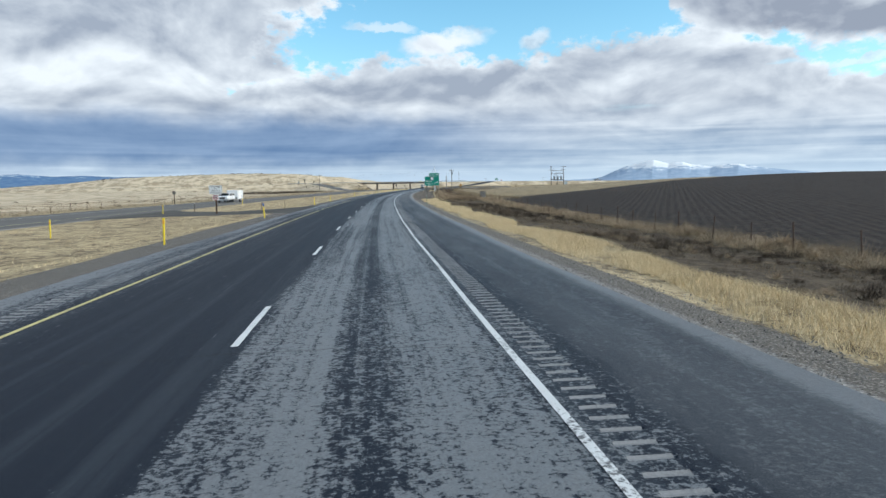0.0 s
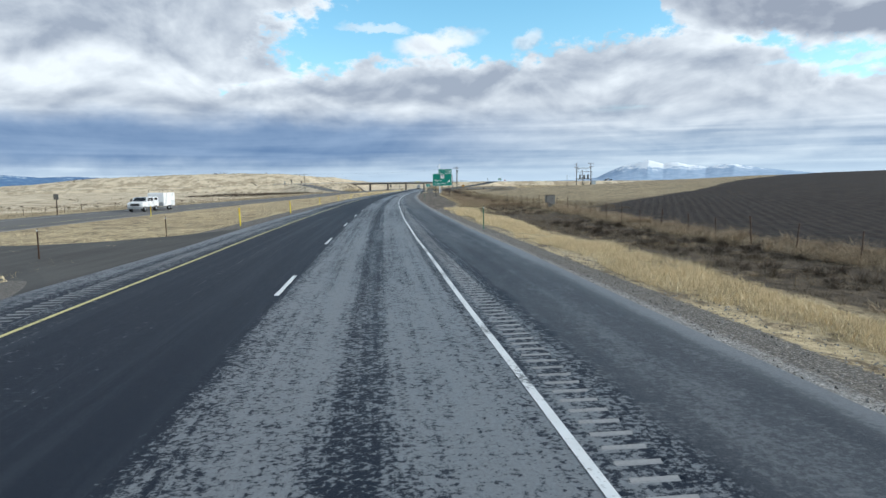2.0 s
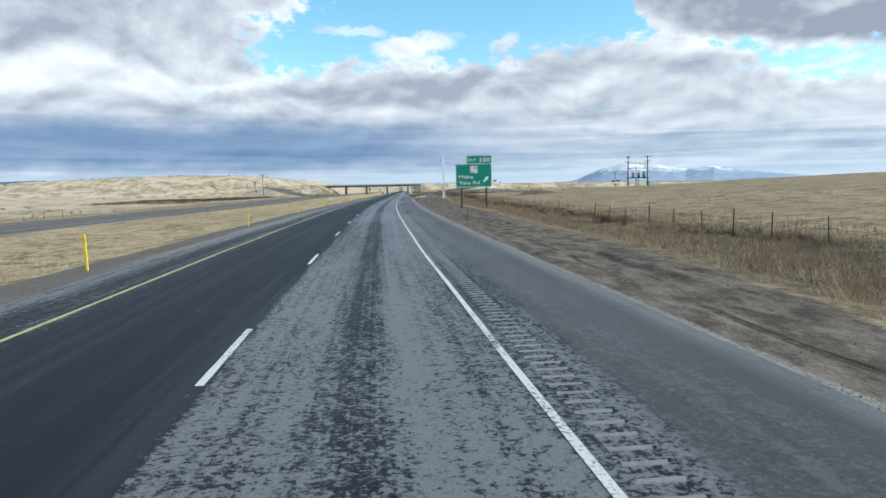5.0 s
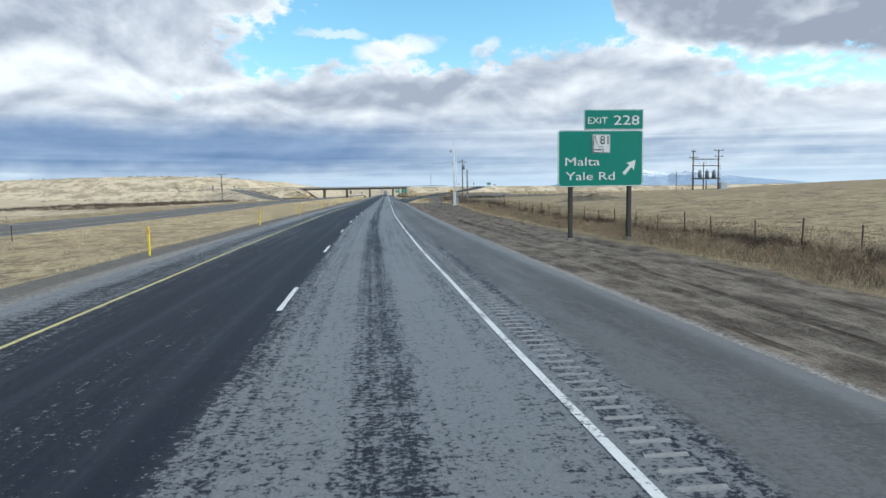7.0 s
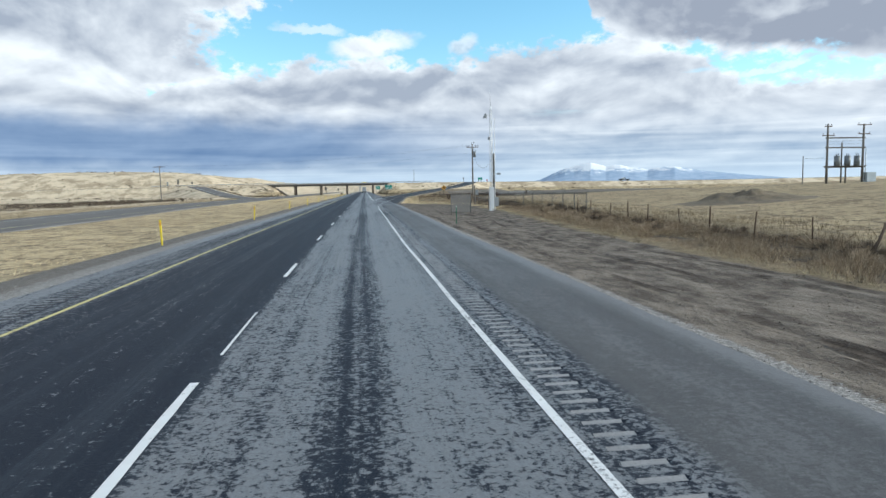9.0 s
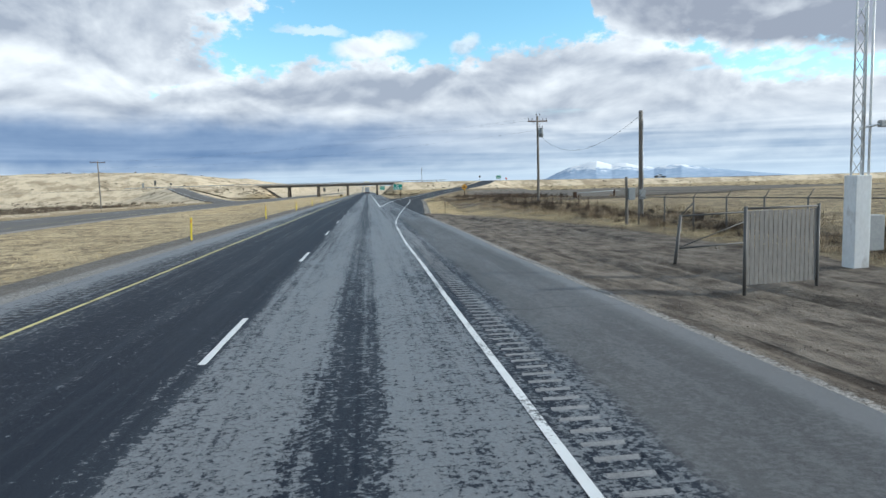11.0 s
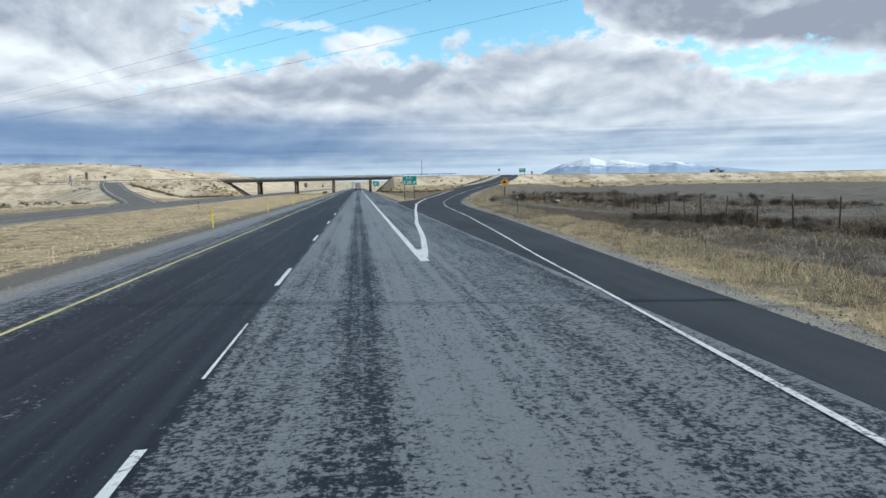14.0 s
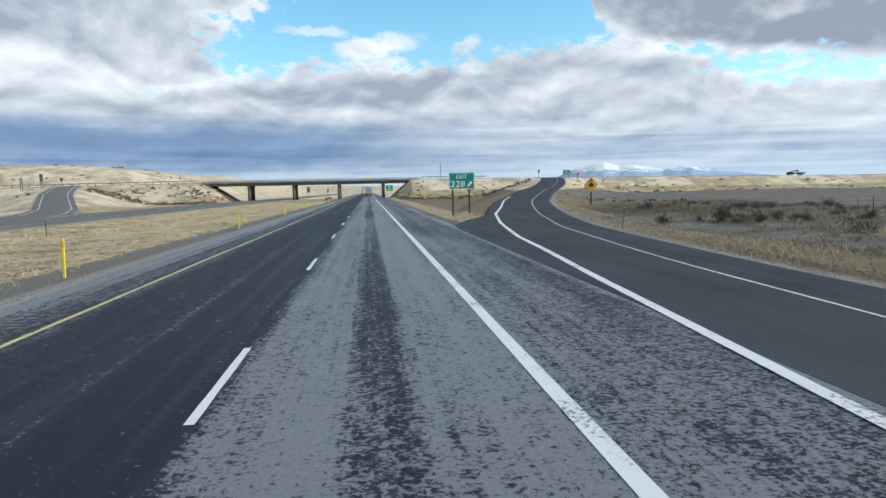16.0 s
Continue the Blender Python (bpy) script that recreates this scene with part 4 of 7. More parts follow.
def words(name, body, mat, parent, x0, x1, z0, z1, y, label="", bold=0.0):
    """Lettering in the built-in font, fitted into a rectangle that faces -y."""
    cu = bpy.data.curves.new("tmp_text", "FONT")
    cu.body, cu.extrude, cu.offset, cu.resolution_u = body, 0.004, bold, 3
    ob = bpy.data.objects.new("tmp_text", cu)
    scene.collection.objects.link(ob)
    bpy.context.view_layer.update()
    me = bpy.data.meshes.new_from_object(ob.evaluated_get(bpy.context.evaluated_depsgraph_get()))
    bpy.data.objects.remove(ob)
    bpy.data.curves.remove(cu)
    co = np.empty(len(me.vertices) * 3)
    me.vertices.foreach_get("co", co)
    co = co.reshape(-1, 3)
    lo, hi = co.min(0), co.max(0)
    X = x0 + (co[:, 0] - lo[0]) / (hi[0] - lo[0]) * (x1 - x0)
    Z = z0 + (co[:, 1] - lo[1]) / (hi[1] - lo[1]) * (z1 - z0)
    out = np.stack([X, y - 0.004 - co[:, 2], Z], 1)
    me.vertices.foreach_set("co", out.ravel())
    me.update()
    bm = bmesh.new()
    bm.from_mesh(me)
    bpy.data.meshes.remove(me)
    left = set(bm.verts)
    while left:
        seed = left.pop()
        island, todo = {seed}, [seed]
        while todo:
            for e in todo.pop().link_edges:
                for v in e.verts:
                    if v not in island:
                        island.add(v)
                        todo.append(v)
        left -= island
        one = bmesh.new()
        idx = {v: one.verts.new(v.co) for v in island}
        for f in {f for v in island for f in v.link_faces}:
            one.faces.new([idx[v] for v in f.verts])
        part(name, one, mat, parent, label)
    bm.free()


def arrow_up_right(x, z, size):
    """Exit arrow that points up and to the right, about its centre."""
    pts = [(-0.09, -0.5), (0.09, -0.5), (0.09, 0.08), (0.30, 0.02), (0.0, 0.5), (-0.30, 0.02), (-0.09, 0.08)]
    c, s_ = math.cos(radians(-42)), math.sin(radians(-42))
    return [(x + size * (a * c - b * s_), z + size * (a * s_ + b * c)) for a, b in pts]


def ibeam(x, y, z0, z1, w=0.15, d=0.2, t=0.018):
    bm = box(x - w / 2, x + w / 2, y - d / 2, y - d / 2 + t, z0, z1)
    box(x - w / 2, x + w / 2, y + d / 2 - t, y + d / 2, z0, z1, 0, bm)
    box(x - t / 2, x + t / 2, y - d / 2 + t, y + d / 2 - t, z0, z1, 0, bm)
    return bm


# ---- signs ----
def exit_direction_sign():
    sg = thing("exit_sign", "large green exit sign on two dark steel posts", "road sign", 185.0, 12.42, -0.12)
    up = 0.12
    x0, x1, z0, z1 = -2.04, 2.04, 2.32 + up, 4.92 + up
    part("panel", round_plate(x0, x1, z0, z1, 0.16, 0.0, 0.03), SIGN_GREEN, sg)
    part("border", round_plate(x0 + 0.015, x1 - 0.015, z0 + 0.015, z1 - 0.015, 0.15, -0.006, 0.008, 0.03), SIGN_WHITE, sg, "thin white border")
    t0, t1, tz0, tz1 = x1 - 2.84, x1, z1 + 0.02, z1 + 0.94
    part("exit_tab", round_plate(t0, t1, tz0, tz1, 0.04, 0.0, 0.03), SIGN_GREEN, sg, "green exit number tab")
    part("tab_border", round_plate(t0 + 0.012, t1 - 0.012, tz0 + 0.012, tz1 - 0.012, 0.04, -0.006, 0.008, 0.022), SIGN_WHITE, sg)
    k = 4.08 / 545.0

    def fx(px):
        return x0 + (px - 103) * k

    def fz(py):
        return z1 - (py - 172) * (2.6 / 371.0)

    words("letter", "EXIT", SIGN_WHITE, sg, fx(293), fx(418), fz(130), fz(88), -0.006, "", 0.0)
    words("letter", "228", SIGN_WHITE, sg, fx(458), fx(622), fz(138), fz(76), -0.006, "", 0.0)
    words("letter", "Malta", SIGN_WHITE, sg, fx(150), fx(370), fz(404), fz(350), -0.006, "", 0.0)
    words("letter", "Yale Rd", SIGN_WHITE, sg, fx(152), fx(466), fz(500), fz(447), -0.006, "", 0.0)
    part("arrow", prism(arrow_up_right(fx(562), fz(416), 0.86), -0.010, -0.002), SIGN_WHITE, sg)
    shield = part("route_marker", round_plate(fx(320), fx(436), fz(322), fz(200), 0.04, -0.012, 0.010), SIGN_WHITE, sg, "white square route marker")
    part("marker_border", round_plate(fx(322), fx(434), fz(320), fz(202), 0.04, -0.016, 0.005, 0.018), SIGN_BLACK, shield)
    words("digit", "81", SIGN_BLACK, shield, fx(371), fx(424), fz(264), fz(210), -0.014, "", 0.0)
    outline = ((330, 212), (341, 212), (343, 238), (352, 250), (349, 262), (358, 268), (362, 280), (374, 284), (390, 280), (391, 318), (330, 318), (330, 270), (326, 262), (330, 250))
    bm = None
    for (ax, ay), (bx, by) in zip(outline, outline[1:] + outline[:1]):
        bm = rod((fx(ax), -0.014, fz(ay)), (fx(bx), -0.014, fz(by)), 0.012, None, 6, bm)
    part("state_outline", bm, SIGN_BLACK, shield)
    part("marker_bar", box(fx(334), fx(384), -0.016, -0.011, fz(305), fz(297)), SIGN_BLACK, shield)
    for x in (-1.40, 1.44):
        p = part("post", ibeam(x, 0.16, -0.25, 4.7, 0.17, 0.2), DARK_STEEL, sg)
        part("footing", box(x - 0.16, x + 0.16, 0.0, 0.32, -0.25, 0.05, 0.02), CONCRETE, p)
    for z in (z0 + 0.3, z0 + 1.3, z0 + 2.3):
        part("stringer", box(x0 + 0.1, x1 - 0.1, 0.03, 0.065, z - 0.03, z + 0.03), STEEL, sg)
    for z in (tz0 + 0.2, tz1 - 0.2):
        part("tab_bracket", box(t0 + 0.5, t0 + 0.56, 0.03, 0.07, z1 - 0.6, z + 0.1), STEEL, sg)


def gore_sign():
    sg = thing("gore_exit_sign", "small green exit number sign on two brown posts in the gore", "road sign", 413.2, 9.9, -0.2)
    up = 0.2
    x0, x1, z0, z1 = -1.13, 1.13, 2.18 + up, 3.62 + up
    part("panel", round_plate(x0, x1, z0, z1, 0.09, 0, 0.03), SIGN_GREEN, sg)
    part("border", round_plate(x0 + 0.02, x1 - 0.02, z0 + 0.02, z1 - 0.02, 0.08, -0.006, 0.008, 0.04), SIGN_WHITE, sg)
    words("letter", "EXIT", SIGN_WHITE, sg, -0.48, 0.48, z0 + 0.92, z0 + 1.26, -0.006, "", 0.0)
    words("letter", "228", SIGN_WHITE, sg, -0.98, 0.28, z0 + 0.2, z0 + 0.72, -0.006, "", 0.0)
    part("arrow", prism(arrow_up_right(0.72, z0 + 0.45, 0.62), -0.010, -0.002), SIGN_WHITE, sg)
    for x in (-0.8, 0.66):
        part("post", box(x - 0.06, x + 0.06, 0.03, 0.15, -0.4, z1 - 0.1, 0.006), BROWN_POST, sg)


def emergency_sign():
    sg = thing("emergency_crossover_sign", "white text sign above a no U-turn sign, brown post", "road sign", 72.2, -15.6, -0.58)
    up = 0.58
    x0, x1, z0, z1 = -0.69, 0.69, 1.66 + up, 2.60 + up
    part("panel", round_plate(x0, x1, z0, z1, 0.05, 0, 0.02), SIGN_WHITE, sg)
    part("border", round_plate(x0 + 0.03, x1 - 0.03, z0 + 0.03, z1 - 0.03, 0.04, -0.005, 0.006, 0.018), SIGN_BLACK, sg)
    for row, (body, w) in enumerate((("AUTHORIZED", 0.50), ("AND", 0.15), ("EMERGENCY", 0.46), ("VEHICLES ONLY", 0.60))):
        zz = z1 - 0.11 - row * 0.205
        words("letter", body, SIGN_BLACK, sg, -w, w, zz - 0.12, zz, -0.004, "", 0.0)
    low = part("turn_panel", round_plate(-0.34, 0.34, 1.0 + up, 1.63 + up, 0.05, 0, 0.02), SIGN_WHITE, sg, "white square no U-turn sign")
    b = bmesh.new()
    cz = 1.315 + up
    for k in range(28):
        a0, a1 = k * math.tau / 28, (k + 1) * math.tau / 28
        q = [(math.cos(a) * r, -0.006, cz + math.sin(a) * r) for a, r in ((a0, 0.21), (a0, 0.27), (a1, 0.27), (a1, 0.21))]
        b.faces.new([b.verts.new(v) for v in q])
    bmesh.ops.remove_doubles(b, verts=b.verts, dist=0.0005)
    part("red_ring", b, SIGN_RED, low, "red ring")
    part("slash", rod((-0.17, -0.006, cz + 0.17), (0.17, -0.006, cz - 0.17), 0.026, None, 6), SIGN_RED, low)
    bm = rod((0.08, -0.008, cz - 0.15), (0.08, -0.008, cz + 0.06), 0.024, None, 6)
    for k in range(6):
        a0, a1 = radians(30 * k), radians(30 * (k + 1))
        rod((0.08 * math.cos(a0), -0.008, cz + 0.06 + 0.08 * math.sin(a0)), (0.08 * math.cos(a1), -0.008, cz + 0.06 + 0.08 * math.sin(a1)), 0.024, None, 6, bm)
    rod((-0.08, -0.008, cz + 0.06), (-0.08, -0.008, cz - 0.04), 0.024, None, 6, bm)
    rod((-0.08, -0.008, cz - 0.03), (-0.08, -0.008, cz - 0.15), 0.07, 0.003, 6, bm)
    part("turn_arrow", bm, SIGN_BLACK, low)
    part("post", box(-0.07, 0.07, 0.025, 0.165, -0.3, z1 - 0.05, 0.008), BROWN_POST, sg)


def diamond_sign():
    sg = thing("warning_sign", "amber diamond warning sign on a brown post beside the ramp", "road sign", 441.0, 31.4, -0.35)
    cz, r = 2.42 + 0.35, 0.98
    part("panel", prism([(0, cz - r), (r, cz), (0, cz + r), (-r, cz)], 0, 0.02, 0.004), SIGN_YELLOW, sg)
    b = bmesh.new()
    for (ax, az), (bx, bz) in (((0, -1), (1, 0)), ((1, 0), (0, 1)), ((0, 1), (-1, 0)), ((-1, 0), (0, -1))):
        q = [(ax * r * f, -0.005, cz + az * r * f) for f in (0.90, 0.95)] + [(bx * r * f, -0.005, cz + bz * r * f) for f in (0.95, 0.90)]
        b.faces.new([b.verts.new(v) for v in q])
    part("border", b, SIGN_BLACK, sg)
    part("symbol", prism([(-0.30, cz - 0.28), (0.30, cz - 0.28), (0.36, cz - 0.05), (0.22, cz + 0.25), (-0.22, cz + 0.25), (-0.36, cz - 0.05)], -0.008, -0.001), SIGN_BLACK, sg, "black symbol")
    part("symbol", prism([(-0.13, cz + 0.42), (0.13, cz + 0.42), (0.13, cz + 0.64), (-0.13, cz + 0.64)], -0.008, -0.001), SIGN_BLACK, sg, "black symbol")
    part("post", box(-0.08, 0.08, 0.022, 0.16, -0.3, cz + 0.8, 0.008), BROWN_POST, sg)


def small_sign(name, label, s, u, w, h, top, mat, posts=1, z=None, face=-1, group=""):
    sg = thing(name, label, "road sign", s, u, z, group)
    part("panel", round_plate(-w / 2, w / 2, top - h, top, min(w, h) * 0.08, 0, 0.025), mat, sg)
    part("border", round_plate(-w / 2 + 0.03, w / 2 - 0.03, top - h + 0.03, top - 0.03, min(w, h) * 0.07, -0.006, 0.008, 0.035), SIGN_WHITE if mat in (SIGN_GREEN, SIGN_RED) else mat, sg)
    for k in range(posts):
        x = 0 if posts == 1 else (-w * 0.32, w * 0.32)[k]
        part("post", box(x - 0.05, x + 0.05, 0.026, 0.126, -0.3, top - 0.05), BROWN_POST, sg)
    return sg


def bars(sg, w, z0, z1, rows):
    for k in range(rows):
        zz = z0 + (k + 0.5) * (z1 - z0) / rows
        part("writing_bar", box(-w * 0.36, w * (0.30 - 0.12 * (k % 2)), -0.012, -0.002, zz - 0.09, zz + 0.09), SIGN_WHITE, sg)


exit_direction_sign()
gore_sign()
emergency_sign()
diamond_sign()
g = small_sign("guide_sign", "green guide sign beyond the overpass", 640, 10.9, 3.0, 2.45, 4.75, SIGN_GREEN, 2, -0.1)
bars(g, 3.0, 2.5, 4.5, 3)
g = small_sign("guide_sign", "small green guide sign at the ramp top", 570, 68.2, 2.6, 1.6, 2.9, SIGN_GREEN, 2)
bars(g, 2.6, 1.5, 2.8, 2)
small_sign("stop_sign", "dark red sign on a post at the ramp top", 571, 72.4, 0.9, 0.9, 2.8, SIGN_RED, 1)
small_sign("sign_seen_from_behind", "dark bare back of a road sign on a post", 570, 58.6, 0.75, 0.9, 2.7, SIGN_BACK, 1)
small_sign("sign_seen_from_behind", "dark bare back of a road sign on a post", 130, -39.5, 0.6, 0.7, 2.6, SIGN_BACK, 1)
small_sign("sign_seen_from_behind", "dark bare back of a road sign on a post", 640, -23.7, 1.4, 2.2, 4.7, SIGN_BACK, 2)
small_sign("sign_seen_from_behind", "dark bare back of a road sign on a post", 640, -15.5, 0.8, 1.2, 3.8, SIGN_BACK, 1)
small_sign("sign_seen_from_behind", "dark bare back of a road sign on a post", 566, -90.5, 0.9, 1.0, 2.8, SIGN_BACK, 1)
small_sign("sign_seen_from_behind", "tall pale sign back at the slip road", 572, -105, 0.9, 2.2, 4.3, GREY_METAL, 2)
small_sign("sign_seen_from_behind", "tall pale sign back at the slip road", 574, -100, 1.0, 2.4, 4.6, SIGN_BACK, 2)


# ---- roadside markers ----
def marker(blue=False):
    m = thing("roadside_marker", "slender yellow plastic roadside marker post" + (" with a blue top" if blue else ""), "marker post", 0, 0, 0, "yellow markers along the median")
    bm = bmesh.new()
    rows = []
    for z, w, d in ((-0.15, 0.042, 0.02), (0.0, 0.042, 0.02), (0.5, 0.046, 0.022), (0.86 if blue else 1.05, 0.05, 0.024), (0.88 if blue else 1.13, 0.05, 0.024)):
        rows.append([bm.verts.new((x, y, z)) for x, y in ((-w, 0), (-w * 0.6, -d), (w * 0.6, -d), (w, 0), (w * 0.6, d * 0.5), (-w * 0.6, d * 0.5))])
    for a, b in zip(rows, rows[1:]):
        for k in range(6):
            bm.faces.new((a[k], a[(k + 1) % 6], b[(k + 1) % 6], b[k]))
    bm.faces.new(rows[-1])
    part("stem", bm, MARKER_YELLOW, m)
    if blue:
        part("top_band", box(-0.055, 0.055, -0.026, 0.016, 0.88, 1.16, 0.005), MARKER_BLUE, m, "blue band")
    else:
        part("reflector", box(-0.04, 0.04, -0.03, -0.0245, 0.86, 1.04, 0.002), SIGN_YELLOW, m)
    return m


mk = marker()
for k, s in enumerate((28.5, 87, 108, 132.5, 157, 181.8, 206, 229.8, 254, 279, 303.5, 328, 352, 376, 401, 425, 450, 475, 500)):
    x, y, a = lane(s)
    p = pt(s, -6.85)
    m4 = pose(p.x, p.y, level(s, -6.85), random.uniform(-2.5, 2.5), random.uniform(-3.5, 3.5), math.degrees(a))
    if k == 0:
        mk.matrix_world = m4
    else:
        copy_thing(mk, m4)
mb = marker(True)
p = pt(52.6, -6.9)
mb.matrix_world = pose(p.x, p.y, level(52.6, -6.9), 0, -4, math.degrees(lane(52.6)[2]))
for s, u in ((41, -17.4), (76, -22.5), (118, -23.5)):
    p = pt(s, u)
    copy_thing(mk, pose(p.x, p.y, level(s, u), 0, 1, math.degrees(lane(s)[2])))


def delineator(mat, label, h=1.2):
    d = thing("delineator_post", label, "marker post", 0, 0, 0, "delineator posts")
    bm = box(-0.024, 0.024, -0.005, 0.005, -0.3, h)
    box(-0.024, -0.018, 0.005, 0.022, -0.3, h, 0, bm)
    box(0.018, 0.024, 0.005, 0.022, -0.3, h, 0, bm)
    part("channel_post", bm, mat, d)
    b = bmesh.new()
    bmesh.ops.create_cone(b, cap_ends=True, segments=14, radius1=0.032, radius2=0.032, depth=0.012, matrix=Matrix.Translation((0, -0.012, h - 0.07)) @ Matrix.Rotation(math.pi / 2, 4, "X"))
    part("reflector", b, SIGN_WHITE, d, "round white reflector")
    return d


def stand(kind, spots):
    for k, (s, u, lean) in enumerate(spots):
        p = pt(s, u)
        m4 = pose(p.x, p.y, level(s, u), 0, lean, math.degrees(lane(s)[2]))
        if k == 0:
            kind.matrix_world = m4
        else:
            copy_thing(kind, m4)


stand(delineator(GREEN_POST, "green steel delineator post on the verge"), ((78.5, 7.5, 0), (154.5, 7.9, 1), (241, 7.9, 0), (358, 13.4, -1), (390.3, 15.3, 6)))
stand(delineator(BROWN_POST, "rusty brown delineator post"), ((69.6, -10.3, 0), (82.6, -10.0, 0), (80, -20.2, 0), (200, -21.5, 0), (401.8, -19.3, 0), (302.2, 8.95, 1.5)))


# ---- fences ----
def fence(name, label, spots, post_h, wires, mat=BROWN_POST, slim=0.03):
    f = new(name)
    tagged(f, label, "fence")
    tops = []
    pm = []
    for v in range(3):
        bm = bmesh.new()
        r = slim * (0.85 + 0.3 * v / 2)
        rod((0, 0, -0.3), (0.02 * (v - 1), 0, post_h * (0.92 + 0.08 * v)), r, r * 0.9, 6, bm)
        me = bpy.data.meshes.new("fence_post")
        bm.to_mesh(me)
        bm.free()
        me.materials.append(mat)
        pm.append(me)
    for k, (s, u) in enumerate(spots):
        p = pt(s, u)
        z = level(s, u)
        o = new("fence_post", pm[k % 3])
        o.matrix_world = pose(p.x, p.y, z, random.uniform(-4, 4), random.uniform(-4, 4), random.uniform(0, 180))
        o.parent = f
        tops.append(Vector((p.x, p.y, z)))
    for h in wires:
        bm = bmesh.new()
        prev = None
        for a, b in zip(tops, tops[1:]):
            for t in (0.0, 0.5):
                c = a.lerp(b, t) + Vector((0, 0, h - (0.03 if t else 0)))
                row = [bm.verts.new(c + Vector((0, 0, q))) for q in (-0.003, 0.003)]
                if prev:
                    bm.faces.new((prev[0], row[0], row[1], prev[1]))
                prev = row
        part("wire", bm, CHAINLINK, f)
    return f


rnd = random.Random(4)
spots = []
s = -30.0
while s < 252:
    spots.append((s, 18.4 - 0.6 * float(smooth(s, 90, 180)) + rnd.uniform(-0.08, 0.08)))
    s += rnd.uniform(2.8, 3.7)
fence("wire_fence", "wire fence on thin rusty posts along the field", spots, 1.12, (0.3, 0.58, 0.84, 1.04))
spots = []
s = 288.0
while s < 402:
    spots.append((s, 17.9 + 22 * float(smooth(s, 335, 420)) + rnd.uniform(-0.08, 0.08)))
    s += rnd.uniform(2.1, 2.6)
fence("wire_fence", "wire fence on thin rusty posts bordering the grey field", spots, 1.1, (0.3, 0.58, 0.84, 1.02))
spots = [(40 + 5.2 * k, -43 - 0.3 * math.sin(k)) for k in range(36)]
fence("wire_fence", "sparse wire fence beyond the opposite carriageway", spots, 1.1, (0.4, 0.8, 1.05), FENCE_WOOD, 0.04)

# brace made of three leaning sticks at the fence
for s in (63.2, 218.0):
    br = thing("fence_brace", "grey wooden tripod brace in the wire fence", "fence brace", s, 18.35 if s < 100 else 18.0)
    for x0, x1, y0 in ((-0.42, 0.05, 0.0), (0.45, -0.05, 0.05), (0.0, 0.0, 0.5)):
        part("stick", rod((x0, y0, -0.1), (x1, 0, 1.0), 0.03, 0.024, 7), FENCE_WOOD, br)


def chain_panel(parent, a, b, h, slats=False, bay=2.6):
    """Chain-link between two places a and b (x, y of the thing), with posts, rails and leaning barbed arms."""
    a, b = Vector((*a, 0)), Vector((*b, 0))
    d = b - a
    n = max(1, round(d.length / bay))
    side = Vector((-d.y, d.x, 0)).normalized()
    for k in range(n + 1):
        p = a + d * (k / n)
        post = part("post", rod(p + Vector((0, 0, -0.3)), p + Vector((0, 0, h + 0.05)), 0.036, None, 8), CHAINLINK, parent)
        if not slats:
            part("barb_arm", rod(p + Vector((0, 0, h)), p + side * 0.28 + Vector((0, 0, h + 0.32)), 0.016, None, 6), CHAINLINK, post)
    part("top_rail", rod(a + Vector((0, 0, h)), b + Vector((0, 0, h)), 0.024, None, 8), CHAINLINK, parent)
    if slats:
        m = int(d.length / 0.11)
        for k in range(m):
            p, q = a + d * ((k + 0.08) / m), a + d * ((k + 0.92) / m)
            bm = bmesh.new()
            f = [p + Vector((0, 0, 0.05)), q + Vector((0, 0, 0.05)), q + Vector((0, 0, h - 0.05)), p + Vector((0, 0, h - 0.05))]
            v0 = [bm.verts.new(c - side * 0.004) for c in f]
            v1 = [bm.verts.new(c + side * 0.004) for c in f]
            bm.faces.new(v0)
            bm.faces.new(v1[::-1])
            for j in range(4):
                bm.faces.new((v0[j], v1[j], v1[(j + 1) % 4], v0[(j + 1) % 4]))
            part("slat", bm, SLATS, parent)
    else:
        bm = bmesh.new()
        step, w = 0.13, 0.005
        L = d.length
        e = d.normalized()
        k = -int(h / step) - 1
        while k * step < L:
            for sg in (1, -1):
                t0, z0, t1, z1 = k * step, 0.05 if sg > 0 else h, k * step + h, h if sg > 0 else 0.05
                if t0 < 0:
                    z0, t0 = z0 + sg * -t0, 0
                if t1 > L:
                    z1, t1 = z1 - sg * (t1 - L), L
                if t1 <= t0:
                    continue
                p, q = a + e * t0 + Vector((0, 0, z0)), a + e * t1 + Vector((0, 0, z1))
                o = Vector((0, 0, w))
                bm.faces.new([bm.verts.new(c) for c in (p - o, q - o, q + o, p + o)])
            k += 1
        part("wire_mesh", bm, CHAINLINK, parent)
        for j in range(3):
            o = side * (0.09 * (j + 1)) + Vector((0, 0, h + 0.10 * (j + 1)))
            part("barbed_wire", rod(a + o, b + o, 0.006, None, 4), CHAINLINK, parent)


en = thing("chain_link_enclosure", "chain-link compound fence with leaning barbed-wire arms", "fence", 275.4, 15.3, 0.0)
chain_panel(en, (0.1, 0.0), (5.4, -22.4), 1.5, False, 1.92)


